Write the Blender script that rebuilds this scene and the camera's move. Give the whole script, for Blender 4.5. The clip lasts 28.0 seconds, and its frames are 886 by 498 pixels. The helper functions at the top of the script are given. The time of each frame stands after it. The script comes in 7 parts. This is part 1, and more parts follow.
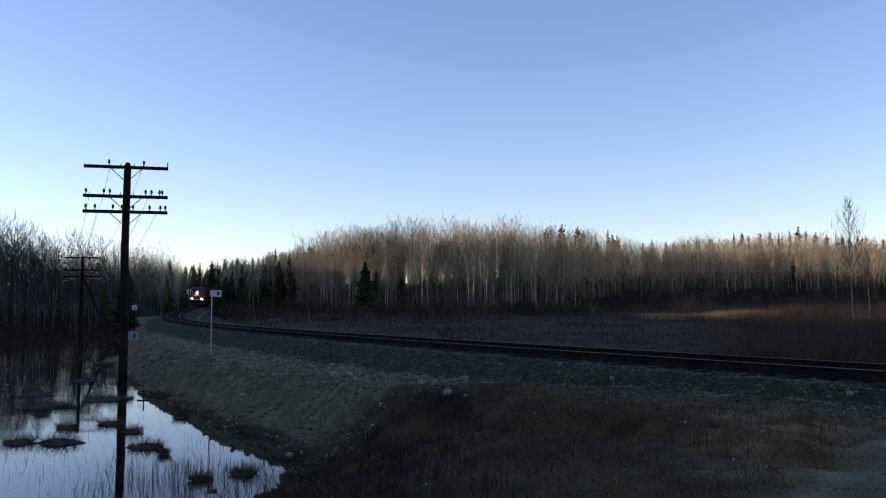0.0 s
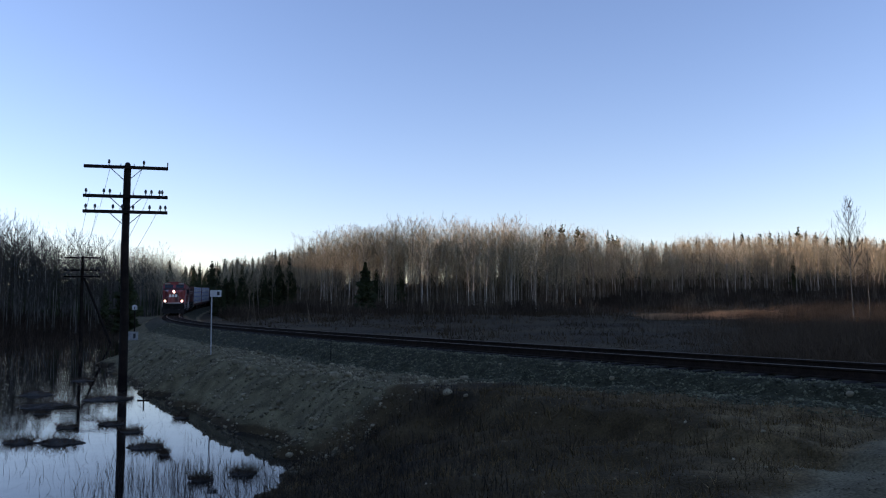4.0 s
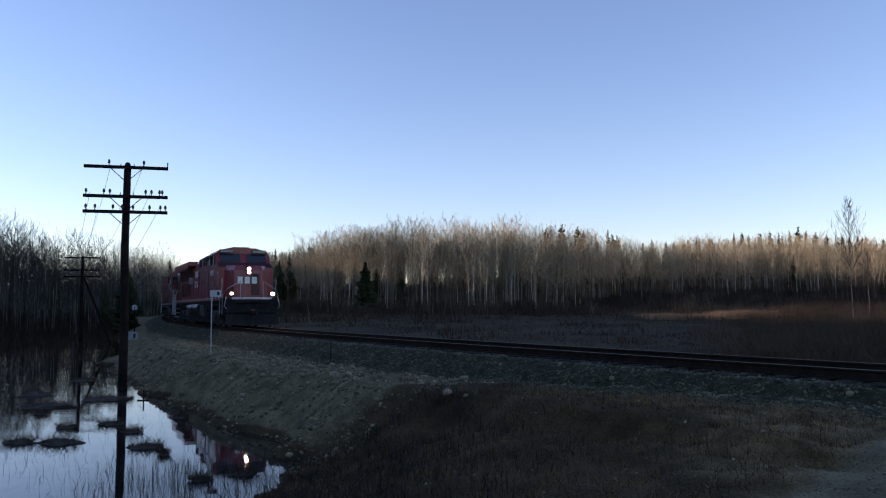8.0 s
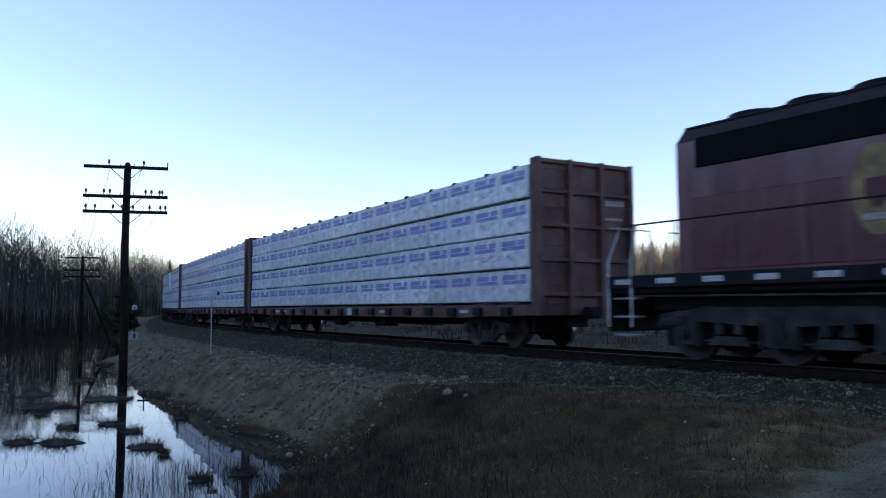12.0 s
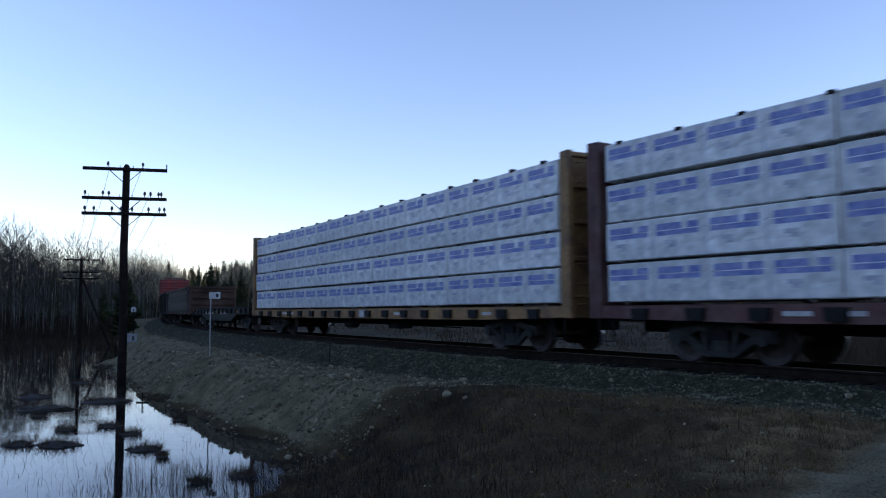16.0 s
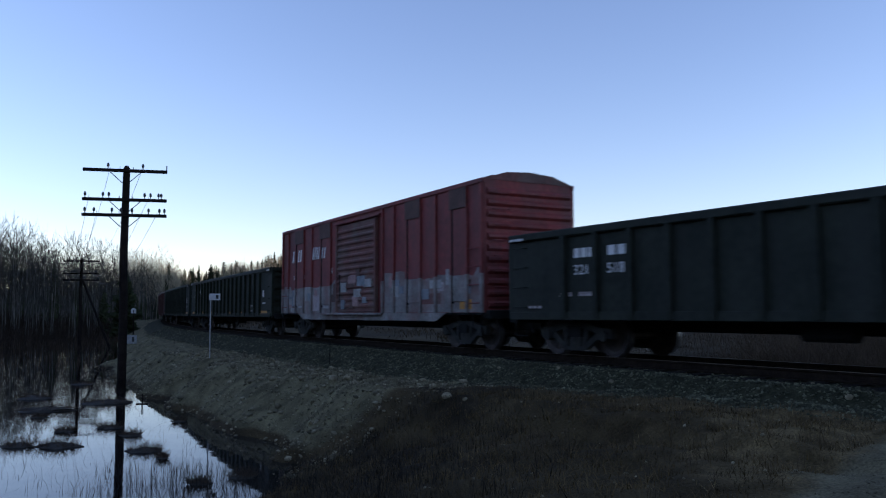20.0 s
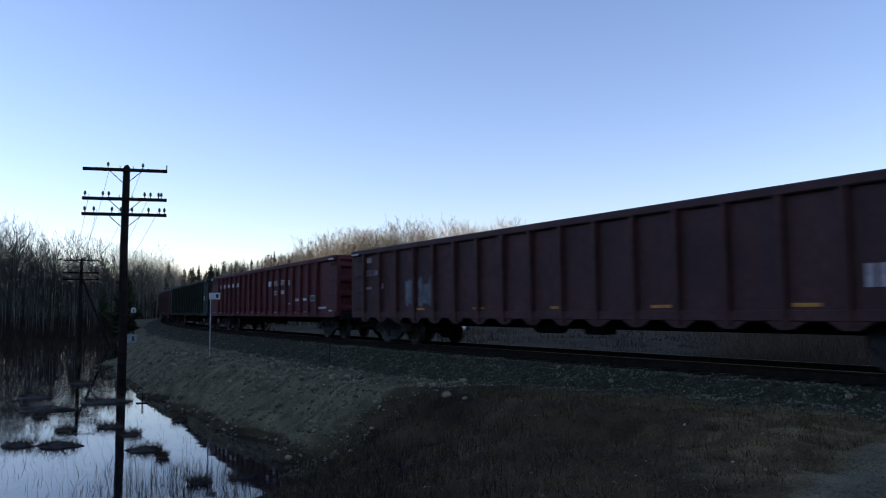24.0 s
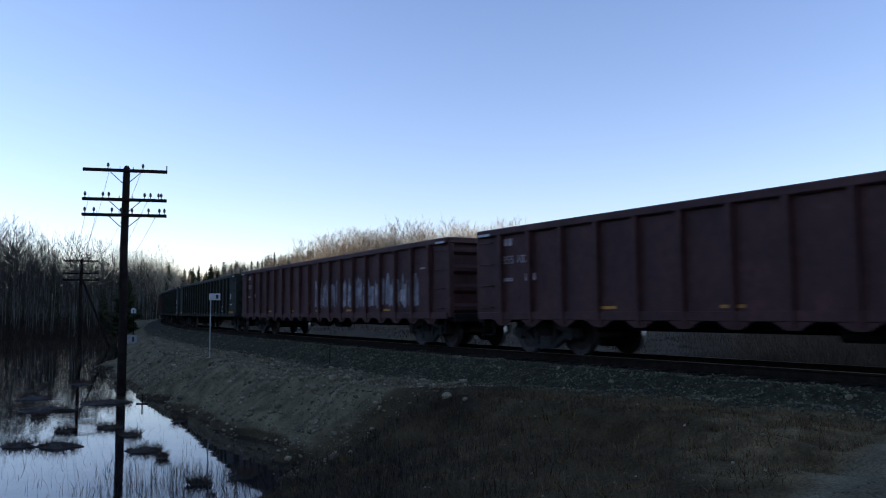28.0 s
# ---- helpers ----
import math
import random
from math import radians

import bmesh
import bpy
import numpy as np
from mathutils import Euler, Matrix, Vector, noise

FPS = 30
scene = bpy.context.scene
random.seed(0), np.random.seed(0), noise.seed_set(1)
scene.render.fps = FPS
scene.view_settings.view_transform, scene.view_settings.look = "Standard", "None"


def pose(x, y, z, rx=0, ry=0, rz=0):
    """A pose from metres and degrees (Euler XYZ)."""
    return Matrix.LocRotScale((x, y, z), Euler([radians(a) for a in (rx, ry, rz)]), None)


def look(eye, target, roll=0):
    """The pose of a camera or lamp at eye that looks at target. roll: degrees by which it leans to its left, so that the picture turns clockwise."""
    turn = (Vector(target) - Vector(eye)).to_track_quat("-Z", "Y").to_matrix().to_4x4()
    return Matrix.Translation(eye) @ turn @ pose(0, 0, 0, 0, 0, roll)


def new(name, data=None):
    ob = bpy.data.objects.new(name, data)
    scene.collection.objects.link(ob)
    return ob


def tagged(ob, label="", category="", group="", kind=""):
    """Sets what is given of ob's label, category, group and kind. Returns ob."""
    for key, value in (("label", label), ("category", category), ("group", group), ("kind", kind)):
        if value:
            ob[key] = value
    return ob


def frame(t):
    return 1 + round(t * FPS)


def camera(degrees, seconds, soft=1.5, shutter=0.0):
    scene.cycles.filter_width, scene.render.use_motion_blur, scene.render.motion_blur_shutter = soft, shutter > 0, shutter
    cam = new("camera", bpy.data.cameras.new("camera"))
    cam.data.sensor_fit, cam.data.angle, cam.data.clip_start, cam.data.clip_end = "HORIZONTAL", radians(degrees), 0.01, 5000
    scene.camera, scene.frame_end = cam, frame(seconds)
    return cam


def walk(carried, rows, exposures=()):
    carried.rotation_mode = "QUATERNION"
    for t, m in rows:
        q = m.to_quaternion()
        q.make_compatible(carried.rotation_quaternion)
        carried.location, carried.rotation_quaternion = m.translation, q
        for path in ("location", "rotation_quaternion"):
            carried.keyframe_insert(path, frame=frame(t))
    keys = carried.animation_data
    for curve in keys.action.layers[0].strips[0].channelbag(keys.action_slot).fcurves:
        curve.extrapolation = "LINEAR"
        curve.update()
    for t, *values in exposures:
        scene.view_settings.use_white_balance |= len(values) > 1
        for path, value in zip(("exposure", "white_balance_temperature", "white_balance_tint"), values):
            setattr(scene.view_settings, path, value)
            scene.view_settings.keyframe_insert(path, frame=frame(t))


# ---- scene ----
# ---------------------------------------------------------------- camera
# z = 0 is the top of the rail where the line passes nearest.
EYE = (0.0, 0.0, 0.962)
cam = camera(58.85, 28.0, 1.15, 0.2)


def cam_pose(drop, side=0.0):
    """drop, side: small tilts of the tripod head, in thousandths of a radian."""
    p, y = 0.07655 + drop * 0.001, side * 0.001
    aim = (EYE[0] + 100 * math.sin(y), EYE[1] + 100 * math.cos(y), EYE[2] + 100 * math.tan(p))
    return look(EYE, aim, -0.23)


def cam_rows():
    tilt = ((0, 0), (6, 0), (12.5, 0), (14.5, 3.2), (15.0, 2.5), (15.5, 3.2), (16.0, 2.6), (16.5, 3.4), (17.0, 4.3), (17.5, 5.2), (18.0, 4.3),
            (18.5, 3.6), (19.0, 3.7), (19.5, 3.7), (20.0, 4.3), (21.5, 4.3), (23.5, 2.6), (24.0, 3.4), (24.5, 3.6), (25.0, 4.3),
            (25.5, 5.3), (26.5, 5.4), (27.0, 4.3), (28.0, 4.2))
    return [(t, cam_pose(d, 0.0 if t < 13 else 1.2)) for t, d in tilt]


walk(cam, cam_rows(), [(t, 0.75 + e, 5650, 33) for t, e in ((0, 0.0), (9.2, 0.0), (10.2, 0.25), (11.0, 0.46), (12.2, 0.56), (14.5, 0.32), (15.5, 0.33), (16.5, 0.28), (17.2, 0.2), (18.0, 0.0), (19.5, 0.0), (21.0, 0.28), (22.5, 0.2), (24.0, 0.1), (25.0, 0.1), (26.0, 0.14), (28.0, 0.14))])

# ---------------------------------------------------------------- light
SUN_AZ, SUN_EL = -84.0, 9.0   # degrees; azimuth from the view's middle, to the right
world = bpy.data.worlds.new("sky")
scene.world = world
world.use_nodes = True
wn = world.node_tree.nodes
sky = wn.new("ShaderNodeTexSky")
sky.sky_type, sky.sun_disc = "NISHITA", False
sky.sun_elevation, sky.sun_rotation = radians(SUN_EL), radians(SUN_AZ)
sky.altitude, sky.air_density, sky.dust_density, sky.ozone_density = 300, 1.0, 0.0, 1.2
world.node_tree.links.new(sky.outputs[0], wn["Background"].inputs[0])
wn["Background"].inputs[1].default_value = 0.14
sun = new("sun", bpy.data.lights.new("sun", "SUN"))
sun.data.energy, sun.data.angle, sun.data.color = 5.0, radians(0.5), (1.0, 0.80, 0.52)
sun_from = Vector((math.sin(radians(SUN_AZ)) * math.cos(radians(SUN_EL)), math.cos(radians(SUN_AZ)) * math.cos(radians(SUN_EL)), math.sin(radians(SUN_EL))))
sun.matrix_world = look(sun_from * 200, (0, 0, 0))
# ---------------------------------------------------------------- materials
def mat(name, colour, rough=0.8, metal=0.0, colour2=None, scale=4.0, bump=0.0, bump_scale=30.0, spec=0.5, emit=0.0, emit_colour=None, island=0.0, obj=0.0, streak=0.0, dirt_sheen=None, dirt_sheen_amount=0.5, dirt_sheen_scale=1.2, coat=0.0):
    """Colour varied at two scales, relief, optional dirty streaks that run down (a painted sheen on loco_red)."""
    m = bpy.data.materials.new(name)
    m.use_nodes = True
    n, l = m.node_tree.nodes, m.node_tree.links
    b = n["Principled BSDF"]
    b.inputs["Roughness"].default_value, b.inputs["Metallic"].default_value = rough, metal
    b.inputs["Specular IOR Level"].default_value = spec
    co = n.new("ShaderNodeTexCoord")
    src = co.outputs["Object"]
    c2 = colour2 or tuple(c * 0.62 for c in colour)
    t1 = n.new("ShaderNodeTexNoise")
    t1.inputs["Scale"].default_value, t1.inputs["Detail"].default_value = scale, 6
    l.new(src, t1.inputs["Vector"])
    r1 = n.new("ShaderNodeValToRGB")
    r1.color_ramp.elements[0].position, r1.color_ramp.elements[1].position = 0.35, 0.68
    r1.color_ramp.elements[0].color, r1.color_ramp.elements[1].color = (*c2, 1), (*colour, 1)
    l.new(t1.outputs["Fac"], r1.inputs["Fac"])
    out = r1.outputs["Color"]

    def mix(kind, fac, a, bb, const=None):
        x = n.new("ShaderNodeMix")
        x.data_type, x.blend_type = "RGBA", kind
        if isinstance(fac, float):
            x.inputs["Factor"].default_value = fac
        else:
            l.new(fac, x.inputs["Factor"])
        l.new(a, x.inputs["A"])
        if const:
            x.inputs["B"].default_value = (*const, 1)
        else:
            l.new(bb, x.inputs["B"])
        return x.outputs["Result"]

    t2 = n.new("ShaderNodeTexNoise")
    t2.inputs["Scale"].default_value, t2.inputs["Detail"].default_value = scale * 9, 4
    l.new(src, t2.inputs["Vector"])
    r2 = n.new("ShaderNodeMapRange")
    r2.inputs["From Min"].default_value, r2.inputs["From Max"].default_value = 0.3, 0.7
    r2.inputs["To Min"].default_value, r2.inputs["To Max"].default_value = 0.75, 1.2
    l.new(t2.outputs["Fac"], r2.inputs["Value"])
    g = n.new("ShaderNodeCombineColor")
    for k in range(3):
        l.new(r2.outputs[0], g.inputs[k])
    out = mix("MULTIPLY", 1.0, out, g.outputs[0])
    for amount, node, sock in ((island, "ShaderNodeNewGeometry", "Random Per Island"), (obj, "ShaderNodeObjectInfo", "Random")):
        if amount:
            q = n.new(node)
            r = n.new("ShaderNodeMapRange")
            r.inputs["To Min"].default_value, r.inputs["To Max"].default_value = 1 - amount, 1 + amount
            l.new(q.outputs[sock], r.inputs["Value"])
            gg = n.new("ShaderNodeCombineColor")
            for k in range(3):
                l.new(r.outputs[0], gg.inputs[k])
            out = mix("MULTIPLY", 1.0, out, gg.outputs[0])
    if dirt_sheen:
        mp = n.new("ShaderNodeMapping")
        mp.inputs["Scale"].default_value = (1, 1, 0.12) if streak else (1, 1, 1)
        l.new(src, mp.inputs["Vector"])
        t3 = n.new("ShaderNodeTexNoise")
        t3.inputs["Scale"].default_value, t3.inputs["Detail"].default_value = dirt_sheen_scale, 8
        l.new(mp.outputs[0], t3.inputs["Vector"])
        r3 = n.new("ShaderNodeMapRange")
        r3.inputs["From Min"].default_value, r3.inputs["From Max"].default_value = 0.45, 0.68
        r3.inputs["To Max"].default_value = dirt_sheen_amount
        l.new(t3.outputs["Fac"], r3.inputs["Value"])
        out = mix("MIX", r3.outputs[0], out, None, dirt_sheen)
    l.new(out, b.inputs["Base Color"])
    if bump:
        t4 = n.new("ShaderNodeTexNoise")
        t4.inputs["Scale"].default_value, t4.inputs["Detail"].default_value = bump_scale, 5
        l.new(src, t4.inputs["Vector"])
        bp = n.new("ShaderNodeBump")
        bp.inputs["Strength"].default_value, bp.inputs["Distance"].default_value = 1.0, bump
        l.new(t4.outputs["Fac"], bp.inputs["Height"])
        l.new(bp.outputs[0], b.inputs["Normal"])
    if coat:
        b.inputs["Coat Weight"].default_value, b.inputs["Coat Roughness"].default_value, b.inputs["Coat IOR"].default_value = coat, 0.08, 1.5
    if emit:
        b.inputs["Emission Color"].default_value = (*(emit_colour or colour), 1)
        b.inputs["Emission Strength"].default_value = emit
    return m


def ground_mat():
    """Earth under thin dead turf; gravel, field, track bed and road take over with ragged edges."""
    m = bpy.data.materials.new("dry_ground")
    m.use_nodes = True
    n, l = m.node_tree.nodes, m.node_tree.links
    b = n["Principled BSDF"]
    b.inputs["Roughness"].default_value, b.inputs["Specular IOR Level"].default_value = 0.95, 0.1
    co = n.new("ShaderNodeTexCoord").outputs["Object"]

    def noise(scale, detail=6):
        x = n.new("ShaderNodeTexNoise")
        x.inputs["Scale"].default_value, x.inputs["Detail"].default_value = scale, detail
        l.new(co, x.inputs["Vector"])
        return x.outputs["Fac"]

    def ramp(fac, lo, hi, c0, c1):
        x = n.new("ShaderNodeValToRGB")
        x.color_ramp.elements[0].position, x.color_ramp.elements[1].position = lo, hi
        x.color_ramp.elements[0].color, x.color_ramp.elements[1].color = (*c0, 1), (*c1, 1)
        l.new(fac, x.inputs["Fac"])
        return x.outputs["Color"]

    def mix(kind, fac, a, c):
        x = n.new("ShaderNodeMix")
        x.data_type, x.blend_type = "RGBA", kind
        if isinstance(fac, float):
            x.inputs["Factor"].default_value = fac
        else:
            l.new(fac, x.inputs["Factor"])
        l.new(a, x.inputs["A"])
        l.new(c, x.inputs["B"])
        return x.outputs["Result"]

    ragged = noise(1.7, 8)
    out = ramp(noise(0.8), 0.35, 0.68, (0.028, 0.02, 0.01), (0.085, 0.06, 0.026))
    for name, scale, c0, c1 in (("gravel", 2.2, (0.085, 0.073, 0.038), (0.21, 0.178, 0.094)), ("field", 0.12, (0.032, 0.024, 0.013), (0.07, 0.052, 0.027)),
                                ("bed", 6.0, (0.026, 0.026, 0.014), (0.062, 0.06, 0.033)), ("turf", 2.6, (0.08, 0.058, 0.027), (0.21, 0.15, 0.07)), ("road", 1.5, (0.11, 0.094, 0.056), (0.21, 0.18, 0.105))):
        at = n.new("ShaderNodeAttribute")
        at.attribute_name = name
        add = n.new("ShaderNodeMath")
        add.operation = "ADD"
        l.new(at.outputs["Fac"], add.inputs[0])
        l.new(ragged, add.inputs[1])
        edge = n.new("ShaderNodeMapRange")
        edge.interpolation_type = "SMOOTHSTEP"
        edge.inputs["From Min"].default_value, edge.inputs["From Max"].default_value = 0.76, 1.24
        l.new(add.outputs[0], edge.inputs["Value"])
        out = mix("MIX", edge.outputs[0], out, ramp(noise(scale), 0.35, 0.68, c0, c1))
    out = mix("MULTIPLY", 1.0, out, ramp(noise(38.0, 3), 0.32, 0.7, (0.6, 0.6, 0.6), (1.25, 1.25, 1.25)))
    l.new(out, b.inputs["Base Color"])
    bp = n.new("ShaderNodeBump")
    bp.inputs["Strength"].default_value, bp.inputs["Distance"].default_value = 1.0, 0.03
    l.new(noise(18.0), bp.inputs["Height"])
    l.new(bp.outputs[0], b.inputs["Normal"])
    return m


M_GROUND = ground_mat()
M_STONE = mat("stone", (0.3, 0.258, 0.165), 0.9, colour2=(0.13, 0.112, 0.07), scale=3, bump=0.01, bump_scale=30, island=0.5, spec=0.1)
M_BALLAST = mat("ballast_stone", (0.165, 0.162, 0.1), 0.9, colour2=(0.06, 0.06, 0.039), scale=3, bump=0.01, bump_scale=30, island=0.55, spec=0.1)
M_GRASS = mat("dead_grass", (0.16, 0.108, 0.045), 0.95, colour2=(0.066, 0.045, 0.021), scale=0.7, island=0.5, spec=0.1)
M_STRAW = mat("pale_straw", (0.28, 0.2, 0.09), 0.95, colour2=(0.14, 0.1, 0.046), scale=0.9, island=0.5, spec=0.1)
M_REED = mat("dark_reed", (0.04, 0.034, 0.027), 0.95, colour2=(0.02, 0.017, 0.014), scale=1.0, island=0.4, spec=0.1)
M_WEED = mat("dry_weed", (0.1, 0.07, 0.043), 0.95, colour2=(0.042, 0.03, 0.02), scale=1.0, island=0.5, spec=0.1)
M_MUD = mat("sodden_peat", (0.055, 0.046, 0.033), 0.85, colour2=(0.024, 0.021, 0.016), scale=4, bump=0.03, bump_scale=14)
M_HEATH = mat("dark_heath", (0.075, 0.054, 0.031), 0.95, colour2=(0.036, 0.026, 0.016), scale=0.1, island=0.4, spec=0.1)
M_ALDER = mat("alder_stems", (0.1, 0.07, 0.044), 0.95, colour2=(0.058, 0.041, 0.026), scale=0.2, island=0.35, spec=0.1)
M_RAIL = mat("rail_steel", (0.03, 0.021, 0.015), 0.9, 0.0, colour2=(0.018, 0.013, 0.01), scale=6, spec=0.05)
M_RAILTOP = mat("rail_head", (0.13, 0.098, 0.065), 0.7, 0.0, scale=6, spec=0.3)
M_TIE = mat("creosoted_tie", (0.04, 0.033, 0.028), 0.9, colour2=(0.02, 0.017, 0.015), scale=5, obj=0.3, bump=0.01, bump_scale=25, spec=0.1)
M_POLE = mat("weathered_pole", (0.024, 0.018, 0.014), 0.9, colour2=(0.012, 0.009, 0.008), scale=3, spec=0.1, bump=0.01, bump_scale=20)
M_IRON = mat("dark_iron", (0.035, 0.034, 0.034), 0.6, 0.5, scale=6)
M_GLASSINS = mat("insulator", (0.05, 0.05, 0.05), 0.25, scale=5)
M_WHITE = mat("white_sign", (0.75, 0.75, 0.73), 0.55, scale=3)
M_GALV = mat("galvanised", (0.5, 0.5, 0.5), 0.45, 0.6, scale=6)
M_RAILGREY = mat("dull_plate", (0.34, 0.34, 0.33), 0.6, scale=3)
M_BLACK = mat("black_paint", (0.02, 0.02, 0.02), 0.5, scale=5)
M_BIRCH = mat("birch_bark", (0.5, 0.44, 0.35), 0.85, colour2=(0.22, 0.185, 0.145), scale=2.5, island=0.4, spec=0.1)
M_BIRCHDULL = mat("dull_birch_bark", (0.27, 0.235, 0.175), 0.85, colour2=(0.12, 0.1, 0.074), scale=2.5, island=0.4, spec=0.1)
# twigs coloured paler than they are, for woods that stand in the sun
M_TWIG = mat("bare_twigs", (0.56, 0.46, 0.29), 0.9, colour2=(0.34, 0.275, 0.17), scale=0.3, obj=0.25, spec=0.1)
M_CONIFER = mat("conifer_needles", (0.06, 0.07, 0.03), 0.9, colour2=(0.026, 0.033, 0.015), scale=0.7, obj=0.3, spec=0.1)
M_BARKD = mat("dark_bark", (0.12, 0.095, 0.075), 0.9, scale=2)
# bark and twigs darkened in colour for woods that stand in shade
M_BIRCHSHADE = mat("shaded_birch_bark", (0.17, 0.16, 0.132), 0.85, colour2=(0.055, 0.052, 0.043), scale=0.6, island=0.45, spec=0.1)
M_TWIGSHADE = mat("shaded_twigs", (0.075, 0.068, 0.052), 0.9, colour2=(0.042, 0.038, 0.03), scale=0.2, spec=0.1)
# sedge with the sunlight of its patch put into the colour
M_SEDGE = mat("pale_sedge", (0.4, 0.25, 0.14), 0.9, colour2=(0.22, 0.14, 0.08), scale=0.4, island=0.4, spec=0.1)
M_ROAD = mat("road_gravel", (0.24, 0.21, 0.14), 0.95, colour2=(0.11, 0.096, 0.064), scale=1.5, bump=0.02, bump_scale=30, island=0.35, spec=0.1)
M_UNDERGROWTH = mat("undergrowth_stems", (0.13, 0.1, 0.066), 0.95, colour2=(0.065, 0.05, 0.034), scale=0.12, island=0.4, spec=0.1)
M_BRUSH = mat("brush_stems", (0.06, 0.044, 0.031), 0.95, colour2=(0.03, 0.022, 0.016), scale=0.15, island=0.4, spec=0.1)


def water_mat():
    m = bpy.data.materials.new("still_water")
    m.use_nodes = True
    n, l = m.node_tree.nodes, m.node_tree.links
    b = n["Principled BSDF"]
    b.inputs["Base Color"].default_value = (0.012, 0.012, 0.012, 1)
    b.inputs["Roughness"].default_value, b.inputs["IOR"].default_value = 0.03, 1.33
    co = n.new("ShaderNodeTexCoord")
    t = n.new("ShaderNodeTexNoise")
    t.inputs["Scale"].default_value = 1.2
    l.new(co.outputs["Object"], t.inputs["Vector"])
    bp = n.new("ShaderNodeBump")
    bp.inputs["Strength"].default_value, bp.inputs["Distance"].default_value = 0.25, 0.01
    l.new(t.outputs["Fac"], bp.inputs["Height"])
    l.new(bp.outputs[0], b.inputs["Normal"])
    return m


M_WATER = water_mat()
# ---------------------------------------------------------------- small mesh kit
def mesh_from(name, verts, faces, material, smooth=False):
    me = bpy.data.meshes.new(name)
    me.from_pydata(verts, [], faces)
    for m in material if isinstance(material, (list, tuple)) else [material]:
        me.materials.append(m)
    if smooth:
        me.polygons.foreach_set("use_smooth", [True] * len(me.polygons))
    me.update()
    return me


def part(name, bm, material, parent=None, label=""):
    me = bpy.data.meshes.new(name)
    bm.to_mesh(me)
    bm.free()
    for m in material if isinstance(material, (list, tuple)) else [material]:
        me.materials.append(m)
    ob = new(name, me)
    if parent is not None:
        ob.parent = parent
    return tagged(ob, label) if label else ob


def thing(name, label, category, m=None, group="", kind=""):
    ob = new(name)
    ob.empty_display_size = 0.2
    if m is not None:
        ob.matrix_basis = m
    return tagged(ob, label, category, group, kind)


def box(bm, x0, x1, y0, y1, z0, z1, bevel=0.0, mi=0):
    """A box between limits, with chamfered edges if bevel is given."""
    g = bmesh.ops.create_cube(bm, size=1.0, matrix=Matrix.LocRotScale(((x0 + x1) / 2, (y0 + y1) / 2, (z0 + z1) / 2), None, (abs(x1 - x0), abs(y1 - y0), abs(z1 - z0))))
    faces = {f for v in g["verts"] for f in v.link_faces}
    if bevel:
        r = bmesh.ops.bevel(bm, geom=list({e for v in g["verts"] for e in v.link_edges}), offset=bevel, segments=1, affect="EDGES")
        faces = {f for v in r["verts"] for f in v.link_faces}
    if mi:
        for f in faces:
            f.material_index = mi
    return g


def rod(bm, a, b, r, r2=None, n=8):
    a, b = Vector(a), Vector(b)
    d = b - a
    m = Matrix.Translation((a + b) / 2) @ d.to_track_quat("Z", "Y").to_matrix().to_4x4()
    return bmesh.ops.create_cone(bm, cap_ends=True, segments=n, radius1=r, radius2=r if r2 is None else r2, depth=d.length, matrix=m)


def prism(bm, pts, x0, x1, mi=0):
    """A profile of (y, z) points drawn out along x."""
    a = [bm.verts.new((x0, y, z)) for y, z in pts]
    b = [bm.verts.new((x1, y, z)) for y, z in pts]
    n = len(pts)
    fs = [bm.faces.new(a[::-1]), bm.faces.new(b)]
    for i in range(n):
        fs.append(bm.faces.new((a[i], a[(i + 1) % n], b[(i + 1) % n], b[i])))
    for f in fs:
        f.material_index = mi
    bmesh.ops.recalc_face_normals(bm, faces=fs)
    return fs


def side_prism(bm, pts, y0, y1, mi=0):
    """A profile of (x, z) points drawn out along y."""
    a = [bm.verts.new((x, y0, z)) for x, z in pts]
    b = [bm.verts.new((x, y1, z)) for x, z in pts]
    n = len(pts)
    fs = [bm.faces.new(a), bm.faces.new(b[::-1])]
    for i in range(n):
        fs.append(bm.faces.new((a[i], b[i], b[(i + 1) % n], a[(i + 1) % n])))
    for f in fs:
        f.material_index = mi
    bmesh.ops.recalc_face_normals(bm, faces=fs)
    return fs


# ---------------------------------------------------------------- the railway line
S0, S1 = -800, 420
TH, K0, K1 = -1.0370, 0.0029612, 0.0000132
grid_s = np.arange(S0, S1 + 1, 1.0)
clip_s = np.clip(grid_s, -224, 60)
grid_h = TH + K0 * clip_s + 0.5 * K1 * clip_s ** 2 + 0.009 * np.clip(-212 - grid_s, 0, 95)
grid_x = np.concatenate([[0], np.cumsum((np.cos(grid_h[1:]) + np.cos(grid_h[:-1])) / 2)])
grid_y = np.concatenate([[0], np.cumsum((np.sin(grid_h[1:]) + np.sin(grid_h[:-1])) / 2)])
grid_x -= grid_x[-S0]
grid_y += 24.37 - grid_y[-S0]
low = np.minimum(np.clip(grid_s, -230, 500) + 30, 0)
grid_z = 0.000093 * low ** 2


def line_at(s, side=0.0, up=0.0):
    """A point of the line: metres along it, to the side of the camera, above the rail."""
    h = np.interp(s, grid_s, grid_h)
    return Vector((np.interp(s, grid_s, grid_x) + side * math.sin(h), np.interp(s, grid_s, grid_y) - side * math.cos(h), np.interp(s, grid_s, grid_z) + up))


def smooth(a, b, x):
    t = np.clip((x - a) / (b - a), 0, 1)
    return t * t * (3 - 2 * t)


